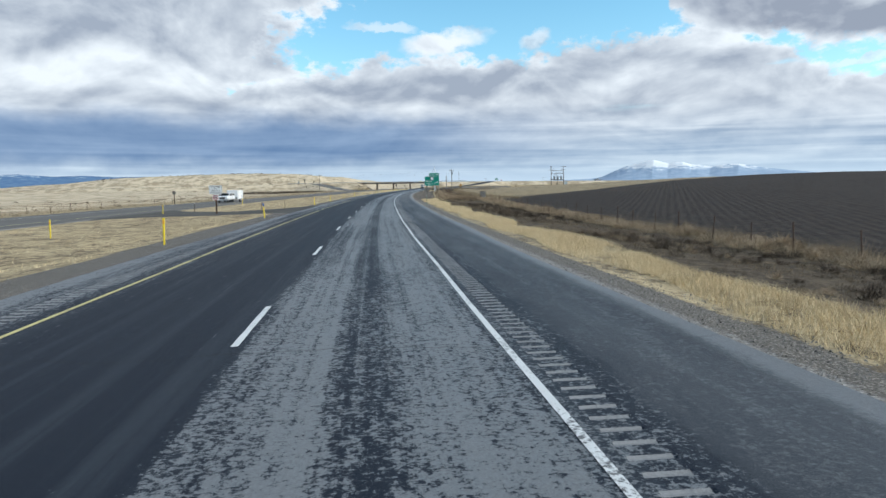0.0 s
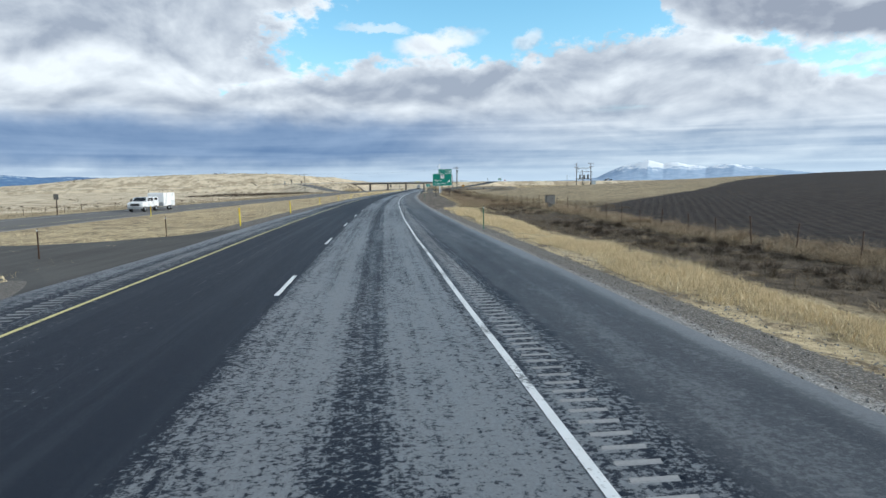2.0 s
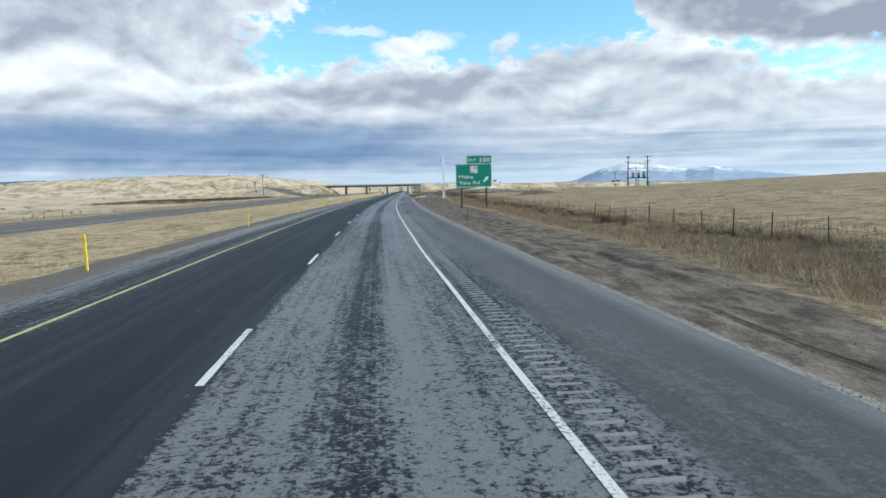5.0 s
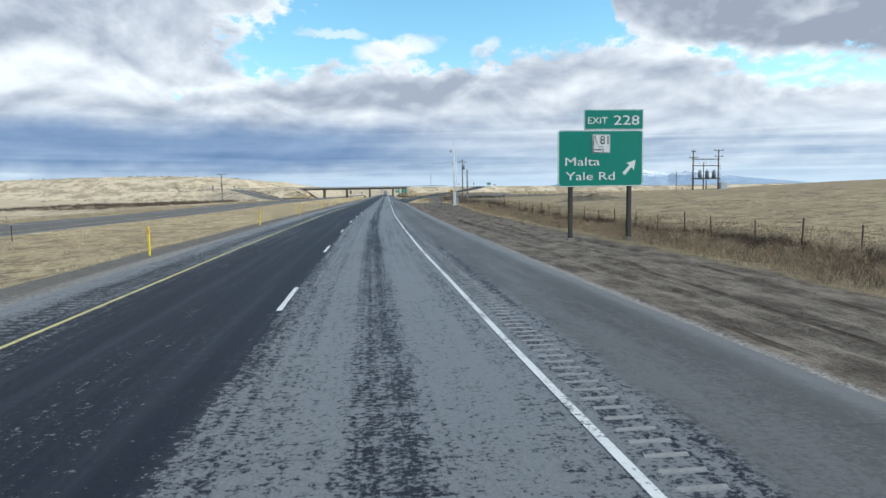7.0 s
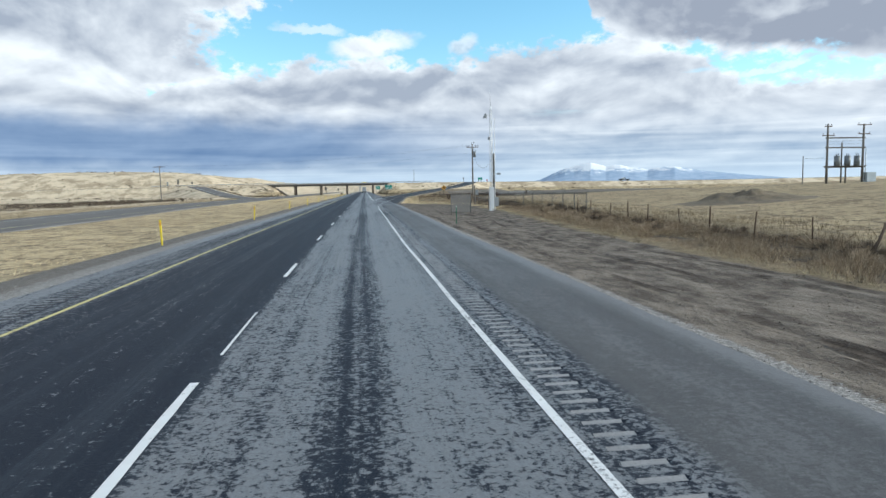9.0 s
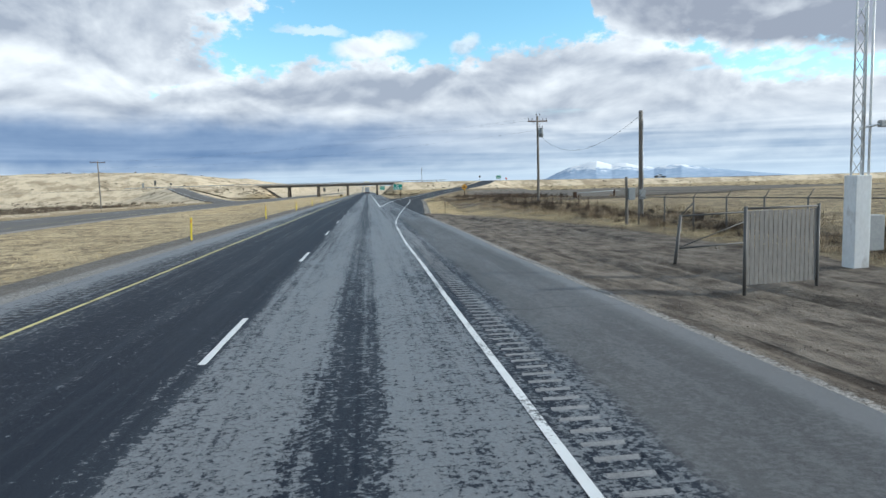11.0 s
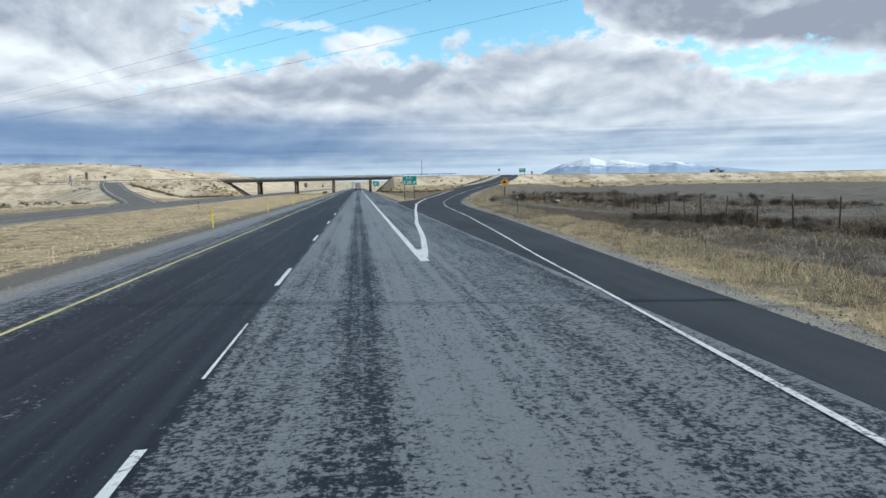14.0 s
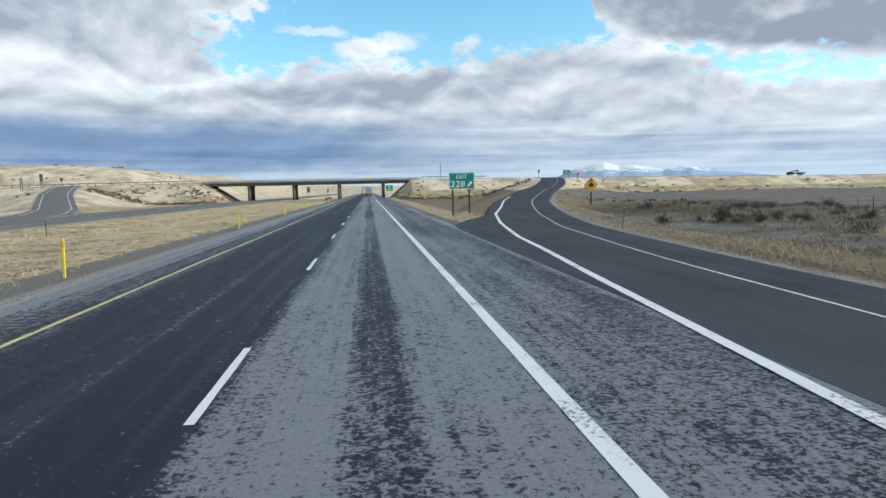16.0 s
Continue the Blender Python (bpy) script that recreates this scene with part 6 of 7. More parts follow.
def white_truck():
    z = float(wb_z(136)) + 0.02
    t = thing("pickup_with_canopy", "white double-cab pickup with a bed canopy on the opposite road", "truck", 136, -31.2, z, "", 180)
    part("chassis", box(-0.85, 0.85, -3.0, 2.6, 0.42, 0.72), BLACK_TRIM, t)
    part("hood", side_prism([(1.25, 0.62), (2.72, 0.62), (2.76, 1.12), (2.6, 1.26), (1.2, 1.34)], -0.99, 0.99, 0.06), WHITE_PAINT, t)
    cab = part("cab", side_prism([(-1.35, 0.60), (1.3, 0.60), (1.3, 1.34), (0.62, 1.92), (-1.2, 1.96), (-1.35, 1.4)], -0.97, 0.97, 0.06), WHITE_PAINT, t)
    b = bmesh.new()
    b.faces.new([b.verts.new(v) for v in ((-0.84, 1.30, 1.40), (0.84, 1.30, 1.40), (0.74, 0.70, 1.90), (-0.74, 0.70, 1.90))])
    part("windscreen", b, DARK_GLASS, cab)
    part("bed", side_prism([(-3.15, 0.62), (-1.38, 0.62), (-1.38, 1.36), (-3.15, 1.34)], -0.97, 0.97, 0.04), WHITE_PAINT, t)
    canopy = part("canopy", side_prism([(-3.15, 1.37), (-1.40, 1.39), (-1.46, 1.95), (-2.95, 1.92)], -0.93, 0.93, 0.05), WHITE_PAINT, t, "white canopy over the bed")
    for sx in (-1, 1):
        part("side_window", box(sx * 0.975 - 0.006, sx * 0.975 + 0.006, -0.1, 0.75, 1.40, 1.84), DARK_GLASS, cab)
        part("side_window", box(sx * 0.975 - 0.006, sx * 0.975 + 0.006, -1.05, -0.2, 1.40, 1.84), DARK_GLASS, cab)
        part("canopy_window", box(sx * 0.935 - 0.006, sx * 0.935 + 0.006, -2.7, -1.65, 1.48, 1.82), DARK_GLASS, canopy)
        part("headlamp", box(sx * 0.78 - 0.17, sx * 0.78 + 0.17, 2.74, 2.79, 0.92, 1.10, 0.02), SIGN_WHITE, t)
        part("mirror", box(sx * 1.14 - 0.11, sx * 1.14 + 0.11, 0.95, 1.05, 1.38, 1.66, 0.02), BLACK_TRIM, cab)
        for y in (1.85, -2.1):
            wheel(t, sx * 0.86, y, 0.40)
    part("grille", box(-0.58, 0.58, 2.74, 2.80, 0.78, 1.10, 0.01), BLACK_TRIM, t)
    part("bumper", box(-0.98, 0.98, 2.70, 2.90, 0.42, 0.66, 0.03), GREY_METAL, t)
    e = thing("enclosed_trailer", "white enclosed cargo trailer with a ladder rack, hitched to the pickup", "trailer", 140.6, -31.2, z, "", 180)
    part("trailer_body", side_prism([(-4.6, 0.55), (0.0, 0.55), (0.0, 2.35), (-0.12, 2.48), (-4.6, 2.48)], -1.12, 1.12, 0.05), WHITE_PAINT, e)
    part("stone_guard", box(-1.05, 1.05, 0.0, 0.02, 0.58, 1.1), GREY_METAL, e, "grey metal stone guard")
    part("drawbar", rod((0, 0, 0.5), (0, 1.5, 0.5), 0.06, None, 8), BLACK_TRIM, e)
    for x in (-1.0, 1.0):
        part("rack_rail", rod((x, -4.5, 2.86), (x, -0.1, 2.86), 0.03, None, 8), DARK_STEEL, e)
        for y in (-4.4, -2.3, -0.2):
            part("rack_post", rod((x, y, 2.46), (x, y, 2.86), 0.025, None, 6), DARK_STEEL, e)
        for y in (-2.0, -2.9):
            wheel(e, x * 1.02, y, 0.36, 0.22)
    for y in (-4.4, -2.3, -0.2):
        part("rack_bar", rod((-1.0, y, 2.87), (1.0, y, 2.87), 0.025, None, 6), DARK_STEEL, e)


def pickup():
    t = thing("pickup_truck", "dark flatbed pickup with a white cab on the crossing road", "truck", CROSS_Y + 2, 160, float(cross_z(160)) + 0.02, "", 90)
    part("frame", box(-0.9, 0.9, -3.4, 2.6, 0.5, 0.85), BLACK_TRIM, t)
    cab = part("cab", side_prism([(-0.6, 0.8), (1.2, 0.8), (1.2, 1.4), (0.6, 1.95), (-0.6, 1.98)], -0.95, 0.95, 0.04), WHITE_PAINT, t)
    part("hood", side_prism([(1.2, 0.7), (2.7, 0.7), (2.7, 1.2), (1.2, 1.4)], -0.95, 0.95, 0.05), BLACK_TRIM, t)
    part("flat_bed", box(-1.15, 1.15, -3.9, -0.7, 0.95, 1.1), BLACK_TRIM, t)
    part("headache_rack", box(-1.1, 1.1, -0.8, -0.7, 1.1, 1.9), BLACK_TRIM, t)
    for sx in (-1, 1):
        part("side_window", box(sx * 0.955 - 0.006, sx * 0.955 + 0.006, -0.4, 0.8, 1.42, 1.85), DARK_GLASS, cab)
        for y in (1.9, -2.2):
            wheel(t, sx * 0.86, y, 0.42)


semi_trailer()
white_truck()
pickup()


# ---- median crossover ----
CROSS_TOP = asphalt_plain("crossover_gravel", (0.060, 0.058, 0.054), (0.125, 0.12, 0.112))


def crossover():
    bm = bmesh.new()
    us = np.linspace(-25.6, -5.4, 22)
    prev = None
    for u in us:
        t = (u + 25.6) / 20.2
        flare = 7.0 * abs(2 * t - 1) ** 3
        mid = 71.5 + (1 - t) * 6.0
        z = np.interp(u, [-25.6, -16, -7, -5.4], [float(wb_z(75)) + 0.022, -0.50, -0.10, -0.02]) + 0.02
        row = [bm.verts.new(pt(mid + k * (4.6 + flare), u, z - 0.12 * (abs(k) > 1))) for k in (-1.25, -1, 0, 1, 1.25)]
        if prev:
            for j in range(4):
                bm.faces.new((prev[j], row[j], row[j + 1], prev[j + 1]))
        prev = row
    bmesh.ops.recalc_face_normals(bm, faces=bm.faces)
    me = bpy.data.meshes.new("median_crossover")
    bm.to_mesh(me)
    bm.free()
    me.materials.append(CROSS_TOP)
    tagged(new("median_crossover", me), "grey gravelled crossover linking both carriageways", "road", "", "structure")


crossover()


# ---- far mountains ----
# the blue of the distance haze is mixed into the base colours
def mountain_mat(name, hazed, hazed2, snow, line):
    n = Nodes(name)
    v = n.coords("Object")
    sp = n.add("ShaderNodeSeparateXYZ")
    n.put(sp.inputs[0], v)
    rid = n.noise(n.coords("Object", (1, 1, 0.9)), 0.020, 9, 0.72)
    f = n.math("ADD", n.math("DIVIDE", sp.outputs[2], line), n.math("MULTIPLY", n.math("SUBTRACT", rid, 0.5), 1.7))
    col = n.mix(n.ramp(n.noise(v, 0.02, 6, 0.6), 0.35, 0.65), hazed, hazed2)
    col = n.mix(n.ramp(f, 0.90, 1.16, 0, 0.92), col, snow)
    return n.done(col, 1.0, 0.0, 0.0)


def ridge(name, label, profile, az0, az1, dist, mat, seed, cols=220):
    """A mountain range about the middle of the route, its crest given as bearing and height in degrees."""
    bm = bmesh.new()
    grid = []
    for i in range(cols + 1):
        az = az0 + (az1 - az0) * i / cols
        el = float(np.interp(az, [p[0] for p in profile], [p[1] for p in profile]))
        col = []
        for k in range(15):
            t = k / 10.0
            d = dist - 500 + 500 * t
            a = radians(az)
            q = Vector((math.sin(a) * d, 178 + math.cos(a) * d, 0))
            h = math.tan(radians(el)) * dist * (t ** 1.25 if t <= 1 else 1 - (t - 1) * 1.2)
            spur = noise.fractal(Vector((az * 0.9, t * 1.3, seed)), 0.9, 2.2, 5)
            h *= 1 + 0.07 * spur * math.sin(math.pi * min(t, 1)) + 0.008 * noise.noise(Vector((az * 3, 0, seed)))
            q.z = 2.2 + h
            col.append(bm.verts.new(q))
        grid.append(col)
    for a, b in zip(grid, grid[1:]):
        for k in range(14):
            f = bm.faces.new((a[k], b[k], b[k + 1], a[k + 1]))
            f.smooth = True
    bmesh.ops.recalc_face_normals(bm, faces=bm.faces)
    me = bpy.data.meshes.new(name)
    bm.to_mesh(me)
    bm.free()
    me.materials.append(mat)
    return tagged(new(name, me), label, "mountain", "", "structure")


# pale blue slopes: haze put into the colour, there is no air volume
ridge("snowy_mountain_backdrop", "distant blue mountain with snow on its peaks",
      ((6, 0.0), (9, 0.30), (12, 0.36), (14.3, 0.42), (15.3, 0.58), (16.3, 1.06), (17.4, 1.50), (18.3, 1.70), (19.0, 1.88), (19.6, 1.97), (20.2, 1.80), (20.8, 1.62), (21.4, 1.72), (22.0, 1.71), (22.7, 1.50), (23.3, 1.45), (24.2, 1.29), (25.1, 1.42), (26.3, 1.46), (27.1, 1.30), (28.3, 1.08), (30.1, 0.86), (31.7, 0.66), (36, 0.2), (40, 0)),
      6, 40, 4250, mountain_mat("far_snowy_hazed_rock", (0.34, 0.44, 0.58), (0.42, 0.52, 0.65), (0.86, 0.89, 0.92), 92), 3.0, 420)
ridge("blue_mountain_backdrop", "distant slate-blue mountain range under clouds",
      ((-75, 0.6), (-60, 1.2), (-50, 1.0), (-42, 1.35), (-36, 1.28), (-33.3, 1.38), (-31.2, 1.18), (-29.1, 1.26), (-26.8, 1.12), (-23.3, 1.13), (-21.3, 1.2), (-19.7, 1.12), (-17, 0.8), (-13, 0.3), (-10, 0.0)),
      -75, -10, 4250, mountain_mat("far_hazed_rock", (0.11, 0.19, 0.33), (0.15, 0.24, 0.38), (0.5, 0.58, 0.68), 96), 9.0)


# ---- dry grass and brush ----
def leaf_mat(name, a, b, rough=0.9):
    n = Nodes(name)
    g = n.add("ShaderNodeNewGeometry")
    v = n.coords("Object")
    f = n.math("ADD", n.math("MULTIPLY", g.outputs["Random Per Island"], 0.6), n.math("MULTIPLY", n.noise(v, 0.3, 3), 0.4))
    m = n.done(n.mix(n.ramp(f, 0.15, 0.85), a, b), rough, 0.0, 0.15)
    n.bsdf.inputs["Transmission Weight"].default_value = 0.0
    return m


STRAW = leaf_mat("straw_blades", (0.46, 0.365, 0.215), (0.82, 0.69, 0.45))
# dull straw, its colour darkened for the cloud shade over the right fields
STRAW_DULL = leaf_mat("dull_straw_blades", (0.12, 0.092, 0.056), (0.33, 0.26, 0.165))
BROWN_WEED = leaf_mat("brown_weed_stalks", (0.07, 0.052, 0.036), (0.25, 0.18, 0.115))
SAGE = leaf_mat("sage_twigs", (0.060, 0.050, 0.040), (0.20, 0.165, 0.115))
DARK_BRUSH = leaf_mat("dark_brush_twigs", (0.030, 0.024, 0.021), (0.105, 0.082, 0.062))


def triangles(name, tri, mat, label, category):
    """One mesh of loose triangles, tri: (n, 3, 3)."""
    n = len(tri)
    me = bpy.data.meshes.new(name)
    me.vertices.add(n * 3)
    me.vertices.foreach_set("co", tri.reshape(-1).astype(np.float32))
    me.loops.add(n * 3)
    me.loops.foreach_set("vertex_index", np.arange(n * 3, dtype=np.int32))
    me.polygons.add(n)
    me.polygons.foreach_set("loop_start", np.arange(0, n * 3, 3, dtype=np.int32))
    me.update(calc_edges=True)
    me.materials.append(mat)
    return tagged(new(name, me), label, category, "", "stuff")


rng = np.random.default_rng(11)


LATTICE = np.random.default_rng(5).random((256, 256))


def lattice_noise(x, y):
    ix, iy = np.floor(x).astype(int), np.floor(y).astype(int)
    fx, fy = x - ix, y - iy
    fx, fy = fx * fx * (3 - 2 * fx), fy * fy * (3 - 2 * fy)
    g = lambda i, j: LATTICE[(ix + i) & 255, (iy + j) & 255]
    return (g(0, 0) * (1 - fx) + g(1, 0) * fx) * (1 - fy) + (g(0, 1) * (1 - fx) + g(1, 1) * fx) * fy


def clump_noise(x, y, f):
    """Uneven clumps, about 3 / f metres across, between 0 and 1."""
    n = 0.6 * lattice_noise(x * f / 2.2, y * f / 2.2) + 0.4 * lattice_noise(y * f + 17.3, x * f + 5.1)
    return np.clip(0.5 + (n - 0.5) * 1.7, 0, 1)


def world_xy(s, u):
    d = np.maximum(TANGENT - s, 0)
    a = CURVE * d
    cx, cy = CURVE * d * d / 2, np.where(d > 0, TANGENT - (d - CURVE ** 2 * d ** 3 / 6), s)
    return cx + u * np.cos(a), cy + u * np.sin(a)


def blades(n, s0, s1, lo, hi, h0, h1, w, gap=0.0, power=1.0, limp=0.7):
    """Blades between the offsets lo(s) and hi(s); gap thins them out in clumps."""
    s = rng.uniform(s0, s1, n)
    u = lo(s) + (hi(s) - lo(s)) * rng.random(n) ** power
    x, y = world_xy(s, u)
    keep = clump_noise(x, y, 1.9) + 0.35 * rng.random(n) > gap
    x, y, s, u = x[keep], y[keep], s[keep], u[keep]
    n = len(x)
    z = ground_z(x, y) - 0.03
    h = rng.uniform(h0, h1, n) * (0.55 + 0.8 * clump_noise(x, y, 0.8))
    a = rng.uniform(0, math.tau, n)
    lean = rng.uniform(0.1, 1.0, n) * h * limp
    la = rng.uniform(0, math.tau, n)
    dx, dy = np.cos(a) * w * rng.uniform(0.6, 1.4, n), np.sin(a) * w * rng.uniform(0.6, 1.4, n)
    p0 = np.stack([x - dx, y - dy, z], 1)
    p1 = np.stack([x + dx, y + dy, z], 1)
    p2 = np.stack([x + np.cos(la) * lean, y + np.sin(la) * lean, z + h], 1)
    return np.stack([p0, p1, p2], 1)


C = lambda v: (lambda s: np.full_like(s, v))
dirt_edge = lambda s: np.interp(s, [95, 112, 130, 180, 230, 262, 276, 290, 302, 312, 345], [7.9, 9.2, 11.4, 12.9, 13.1, 14.6, 14.2, 12.2, 9.4, 8.9, 11.6])
ramp_verge = lambda s: along(EDGE, s, 1) + 2.9
triangles("tall_straw_grass", np.concatenate([
    blades(170000, -6, 112, lambda s: 8.4 + 0.3 * np.sin(s * 0.5), lambda s: 10.6 + 0.4 * np.sin(s * 0.31), 0.10, 0.28, 0.007, 0.36, 0.9, 1.0),
    blades(30000, 264, 335, lambda s: dirt_edge(s) + 0.4, C(16.8), 0.06, 0.26, 0.005, 0.5, 1.0, 1.2),
    blades(50000, 100, 312, dirt_edge, lambda s: dirt_edge(s) + 3.5, 0.08, 0.28, 0.005, 0.5, 1.0, 1.2),
    blades(26000, 303, 350, ramp_verge, lambda s: ramp_verge(s) + 2.8, 0.08, 0.26, 0.006, 0.45, 1.2, 1.2), blades(9000, 350, 440, ramp_verge, lambda s: ramp_verge(s) + 3.0, 0.08, 0.25, 0.010, 0.6, 1.2, 1.2)]), STRAW, "tall pale straw grass along the verge", "grass")
triangles("median_grass", np.concatenate([
    blades(130000, -6, 330, C(-24.5), C(-8.0), 0.04, 0.15, 0.011, 0.55),
    blades(70000, 330, 520, C(-24.5), C(-7.4), 0.05, 0.16, 0.018, 0.5)]), STRAW, "short dry yellow grass on the median", "grass")
triangles("field_grass", np.concatenate([
    blades(60000, 100, 330, lambda s: np.maximum(dirt_edge(s) + 2, 14), C(24), 0.10, 0.28, 0.010, 0.42),
    blades(30000, 112, 330, C(18), C(26), 0.08, 0.22, 0.008, 0.4, 1.4), blades(30000, 100, 330, C(20), C(62), 0.05, 0.15, 0.009, 0.3, 1.3, 1.2),
    blades(60000, -5, 110, C(10.2), C(18.2), 0.05, 0.16, 0.006, 0.66),
    blades(26000, -5, 112, C(17.8), C(20.2), 0.15, 0.5, 0.005, 0.6),
    blades(30000, 330, 440, lambda s: ramp_verge(s) + 0.8, lambda s: ramp_verge(s) + 24, 0.08, 0.25, 0.012, 0.5, 1.3, 1.2),
    blades(40000, 60, 460, C(-75), C(-39), 0.1, 0.35, 0.025, 0.45)]), STRAW_DULL, "dull dry grass tufts over the fields", "grass")


def shrub_template(n, seed):
    """Loose twigs and small leaves in an uneven half dome about a metre wide."""
    r = np.random.default_rng(seed)
    out = []
    lobes = r.normal(0, 0.28, (6, 3)) * (1, 1, 0.25) + (0, 0, 0.25)
    for _ in range(n):
        c = lobes[r.integers(6)] + r.normal(0, 0.13, 3)
        c[2] = abs(c[2])
        root = np.array([c[0] * 0.2, c[1] * 0.2, 0.0])
        tip = root + (c - root) * r.uniform(0.8, 1.15)
        base = root + (c - root) * r.uniform(0.45, 0.8)
        w = np.cross(tip - base, r.normal(0, 1, 3))
        w = w / (np.linalg.norm(w) + 1e-6) * r.uniform(0.003, 0.011)
        out.append((base - w, base + w, tip))
    return np.array(out)


TEMPLATES = [shrub_template(520, 20 + k) for k in range(6)]
SMALL = [shrub_template(150, 40 + k) for k in range(6)]


def off_road(x, y, r):
    """Clear of every carriageway and slip road by the plant's own radius."""
    s, u = chain(np.array([x]), np.array([y]))
    s, u = float(s[0]), float(u[0])
    for rows, half in ((OFF_RAMP, 6.0), (ON_RAMP, 5.6)):
        if rows[0][0] < s < rows[-1][0] + 8 and abs(u - float(along(rows, s, 1))) < half + r:
            return False
    return abs(y - CROSS_Y) > 6.5 and not (-6.8 - r < u < 7.2 + r or -39 - r < u < -25 + r)


def shrubs(places, temps=TEMPLATES):
    out = []
    places = [q for q in places if off_road(q[0], q[1], 0.5 * q[2])]
    for x, y, size in places:
        t = temps[rng.integers(len(temps))]
        a = rng.uniform(0, math.tau)
        R = np.array(((math.cos(a), -math.sin(a), 0), (math.sin(a), math.cos(a), 0), (0, 0, 1)))
        z = float(ground_z(np.array([x]), np.array([y]))[0])
        out.append(t @ R.T * np.array((size, size, size * rng.uniform(0.7, 1.1))) + (x, y, z - 0.05))
    return np.concatenate(out)


def scatter(n, s0, s1, u0, u1, a, b, gap=0.35):
    s, u = rng.uniform(s0, s1, n), rng.uniform(u0, u1, n)
    x, y = world_xy(s, u)
    k = clump_noise(x, y, 0.33) > gap
    return list(zip(x[k], y[k], rng.uniform(a, b, n)[k]))


def at_xy(n, x0, x1, y0, y1, a, b, gap=0.3):
    x, y = rng.uniform(x0, x1, n), rng.uniform(y0, y1, n)
    k = clump_noise(x, y, 0.12) > gap
    return list(zip(x[k], y[k], rng.uniform(a, b, n)[k]))


triangles("tall_brown_weeds", np.concatenate([
    blades(95000, 112, 262, lambda s: dirt_edge(s) + 0.6, C(19.0), 0.18, 0.5, 0.004, 0.5, 1.0, 1.2),
    blades(26000, 262, 345, lambda s: dirt_edge(s) + 1.5, C(19.0), 0.15, 0.45, 0.004, 0.6, 1.0, 1.2),
    blades(26000, 4, 112, C(12.5), C(17.8), 0.10, 0.30, 0.004, 0.72),
    blades(40000, 345, 440, lambda s: ramp_verge(s) + 6, lambda s: ramp_verge(s) + 26, 0.15, 0.45, 0.008, 0.5, 1.0, 1.6)]), BROWN_WEED, "tall dry brown weeds along the fence", "weeds")
triangles("dark_brush", np.concatenate([shrubs(
    scatter(420, 130, 252, 15.8, 19.2, 0.35, 0.95, 0.42) + scatter(160, 252, 300, 15.5, 21, 0.5, 1.0, 0.25) + scatter(260, 296, 345, 16, 20.5, 0.35, 0.95, 0.42)
    + scatter(330, 296, 425, -86, -57, 0.6, 1.3, 0.3)
    + scatter(150, 345, 400, 22, 36, 0.4, 1.5, 0.45) + scatter(90, 330, 420, 19, 44, 0.8, 2.0, 0.62) + scatter(420, -5, 112, 12.0, 18.0, 0.3, 0.85, 0.42) + scatter(70, 400, 470, 32, 46, 0.6, 1.1, 0.45)), blades(30000, 150, 345, C(16.2), C(18.9), 0.2, 0.7, 0.005, 0.75, 1.0, 1.3), blades(40000, 296, 425, C(-86), C(-57), 0.3, 0.8, 0.012, 0.6)]), DARK_BRUSH, "dark bare brush along the fence and ditch", "shrubs")
triangles("sagebrush", shrubs(
    scatter(260, 300, 480, -92, -57, 0.8, 1.7, 0.4) + at_xy(330, 10, 58, 515, 574, 0.7, 1.6, 0.2) + at_xy(420, -88, -44, 535, 574, 0.7, 1.6, 0.2)
    + at_xy(170, 60, 260, 545, 574, 0.8, 1.8, 0.4) + at_xy(420, -420, -60, 592, 700, 0.9, 2.4, 0.5) + at_xy(130, -170, -60, 480, 570, 0.9, 1.7, 0.45)
    + scatter(300, 60, 300, -120, -48, 0.4, 1.1, 0.55), TEMPLATES)
    , SAGE, "grey-brown sagebrush scattered over banks and flats", "shrubs")
PALE_WEED = leaf_mat("pale_dead_weed", (0.20, 0.15, 0.10), (0.52, 0.42, 0.29))
triangles("pale_tumbleweed", np.concatenate([shrubs(
    scatter(420, -5, 112, 17.2, 19.6, 0.6, 1.25, 0.3) + scatter(260, -5, 112, 11.0, 17.0, 0.25, 0.55, 0.5) + scatter(420, 122, 262, 14.2, 18.6, 0.5, 1.15, 0.38) + scatter(110, 262, 330, 15.0, 19.5, 0.5, 1.1, 0.4)
    + scatter(160, 318, 410, 18, 34, 0.4, 1.0, 0.5)),
    blades(60000, 118, 264, lambda s: dirt_edge(s) + 0.3, lambda s: dirt_edge(s) + 4.0, 0.15, 0.55, 0.006, 0.55, 1.0, 1.3),
    blades(22000, -5, 114, C(17.0), C(19.6), 0.25, 0.65, 0.006, 0.5, 1.0, 1.3)]), PALE_WEED, "pale dead tumbleweed and tall weeds along the wire fence", "weeds")
triangles("low_weeds", shrubs(
    scatter(1500, -5, 112, 10.6, 18.3, 0.25, 0.7, 0.25) + scatter(300, 110, 330, 12.5, 19, 0.3, 0.7, 0.3) + scatter(250, 330, 440, 14, 34, 0.25, 0.6, 0.3)
    + scatter(700, 0, 420, -22, -8.5, 0.15, 0.45, 0.55), SMALL), SAGE, "low brown weeds on the verge and median", "weeds")


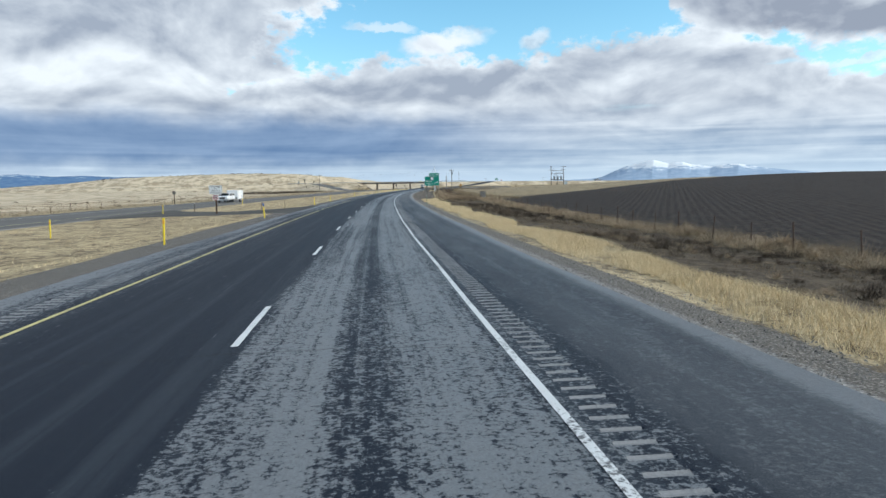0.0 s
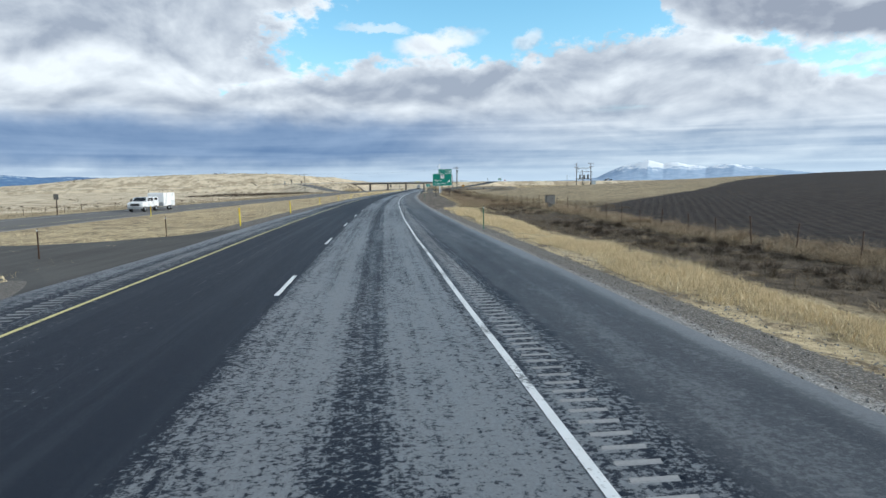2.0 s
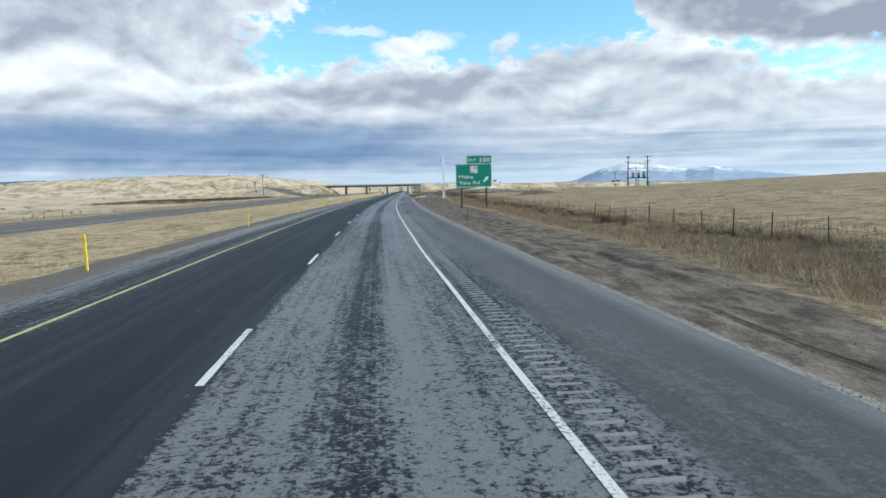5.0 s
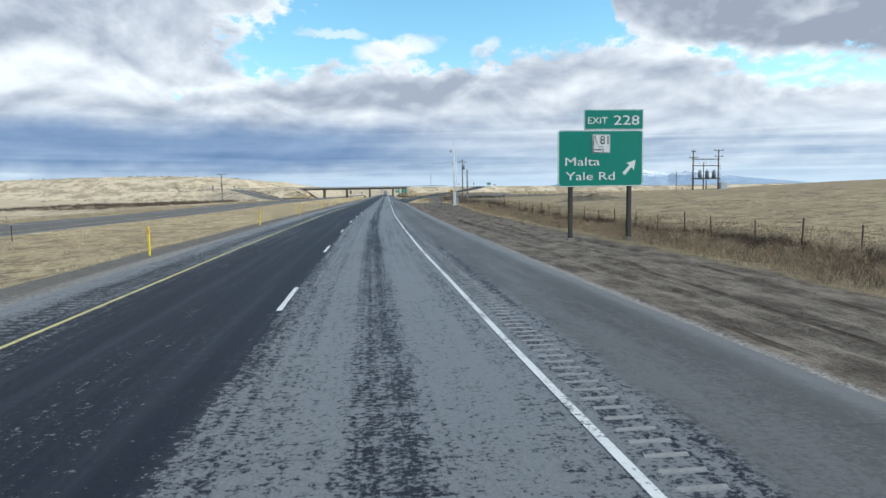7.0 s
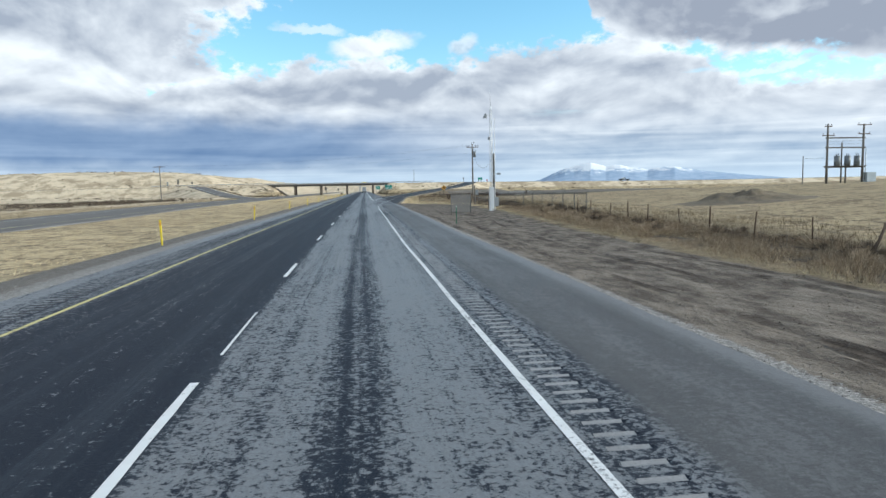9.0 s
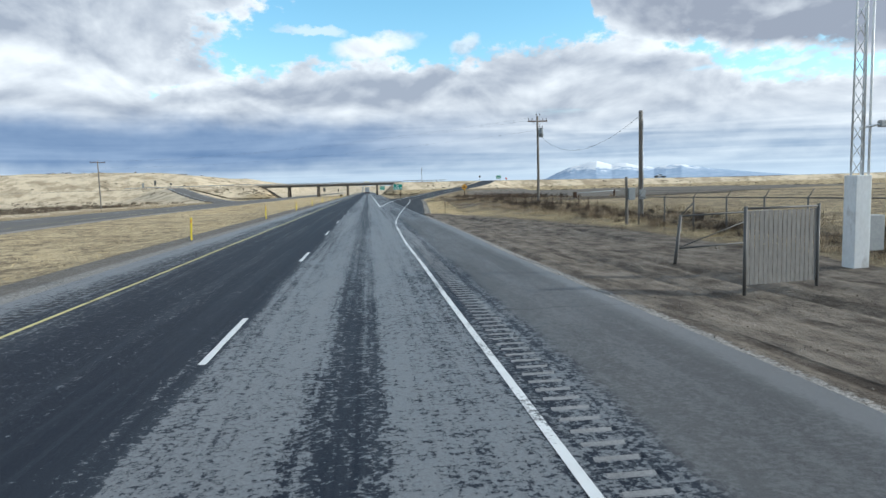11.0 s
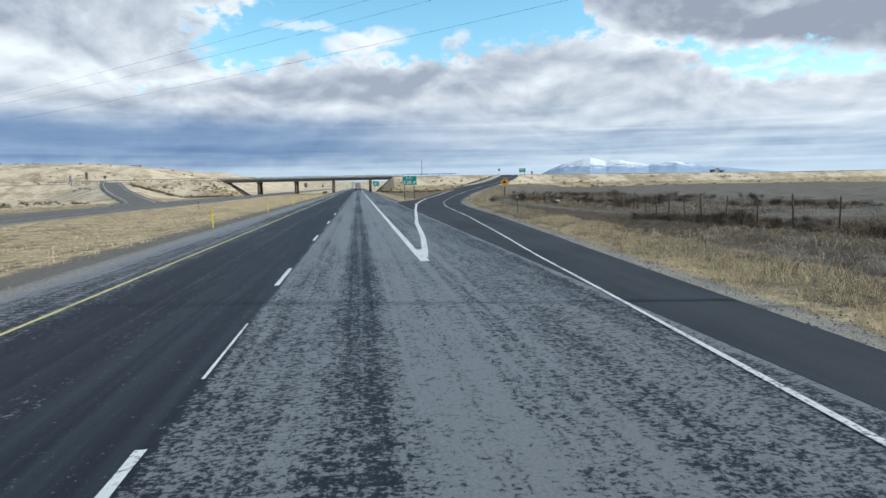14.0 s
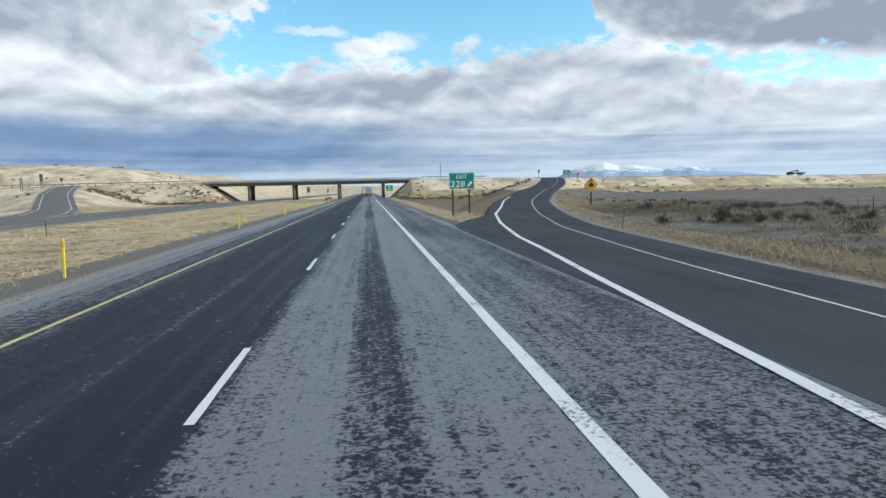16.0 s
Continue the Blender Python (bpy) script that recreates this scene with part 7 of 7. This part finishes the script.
# ---- loose stones on the shoulders and the dirt ----
def stones(n, s0, s1, lo, hi, a, b, gap=0.3):
    s = rng.uniform(s0, s1, n)
    u = lo(s) + (hi(s) - lo(s)) * rng.random(n)
    x, y = world_xy(s, u)
    k = clump_noise(x, y, 2.3) + 0.4 * rng.random(n) > gap
    x, y = x[k], y[k]
    n = len(x)
    z = ground_z(x, y)
    r = a + (b - a) * rng.random(n) ** 3
    t = rng.uniform(0, math.tau, n)
    base = [np.stack([x + r * np.cos(t + q) * rng.uniform(0.7, 1.3, n), y + r * np.sin(t + q) * rng.uniform(0.7, 1.3, n), z - 0.004], 1) for q in (0, 2.1, 4.2)]
    top = np.stack([x + r * 0.3 * np.cos(t * 3), y + r * 0.3 * np.sin(t * 3), z + r * rng.uniform(0.6, 1.2, n)], 1)
    return np.concatenate([np.stack([base[i], base[(i + 1) % 3], top], 1) for i in range(3)])


STONE = leaf_mat("loose_stone", (0.09, 0.085, 0.078), (0.36, 0.345, 0.32))
CLOD = leaf_mat("dirt_clod", (0.10, 0.085, 0.07), (0.24, 0.21, 0.175))
triangles("loose_gravel", np.concatenate([
    stones(24000, -5, 112, C(6.7), C(8.6), 0.008, 0.032), stones(12000, 112, 330, C(6.6), C(8.0), 0.007, 0.022, 0.55), stones(16000, -5, 400, C(-8.2), C(-5.6), 0.008, 0.026),
    stones(16000, 305, 420, lambda s: ramp_verge(s) - 1.0, lambda s: ramp_verge(s) + 0.8, 0.010, 0.034)]), STONE, "loose grey stones along the road edges", "gravel")
triangles("dirt_clods", stones(14000, 100, 312, C(7.6), lambda s: dirt_edge(s) + 1.0, 0.008, 0.030, 0.6), CLOD, "small clods of dry dirt on the pull-off", "soil")


def pale_stone(s, u, size):
    b = bmesh.new()
    bmesh.ops.create_icosphere(b, subdivisions=3, radius=1.0)
    for v in b.verts:
        k = 1 + 0.28 * noise.noise(v.co * 1.3 + Vector((s, u, 0))) + 0.10 * noise.noise(v.co * 3.7)
        v.co = Vector((v.co.x * 1.3, v.co.y * 0.9, max(v.co.z, -0.5) * 0.62)) * size * k
    for f in b.faces:
        f.smooth = True
    me = bpy.data.meshes.new("boulder")
    b.to_mesh(me)
    b.free()
    me.materials.append(plain("pale_rock", (0.52, 0.50, 0.46), 0.9, 0, 0.3, 5, (1, 1, 1), 0.4))
    o = new("boulder", me)
    p = pt(s, u)
    o.matrix_world = pose(p.x, p.y, level(s, u) + 0.18 * size, 0, 0, 30)
    tagged(o, "pale rounded stone lying in dark weeds", "stone")


pale_stone(381.0, 23.6, 0.30)
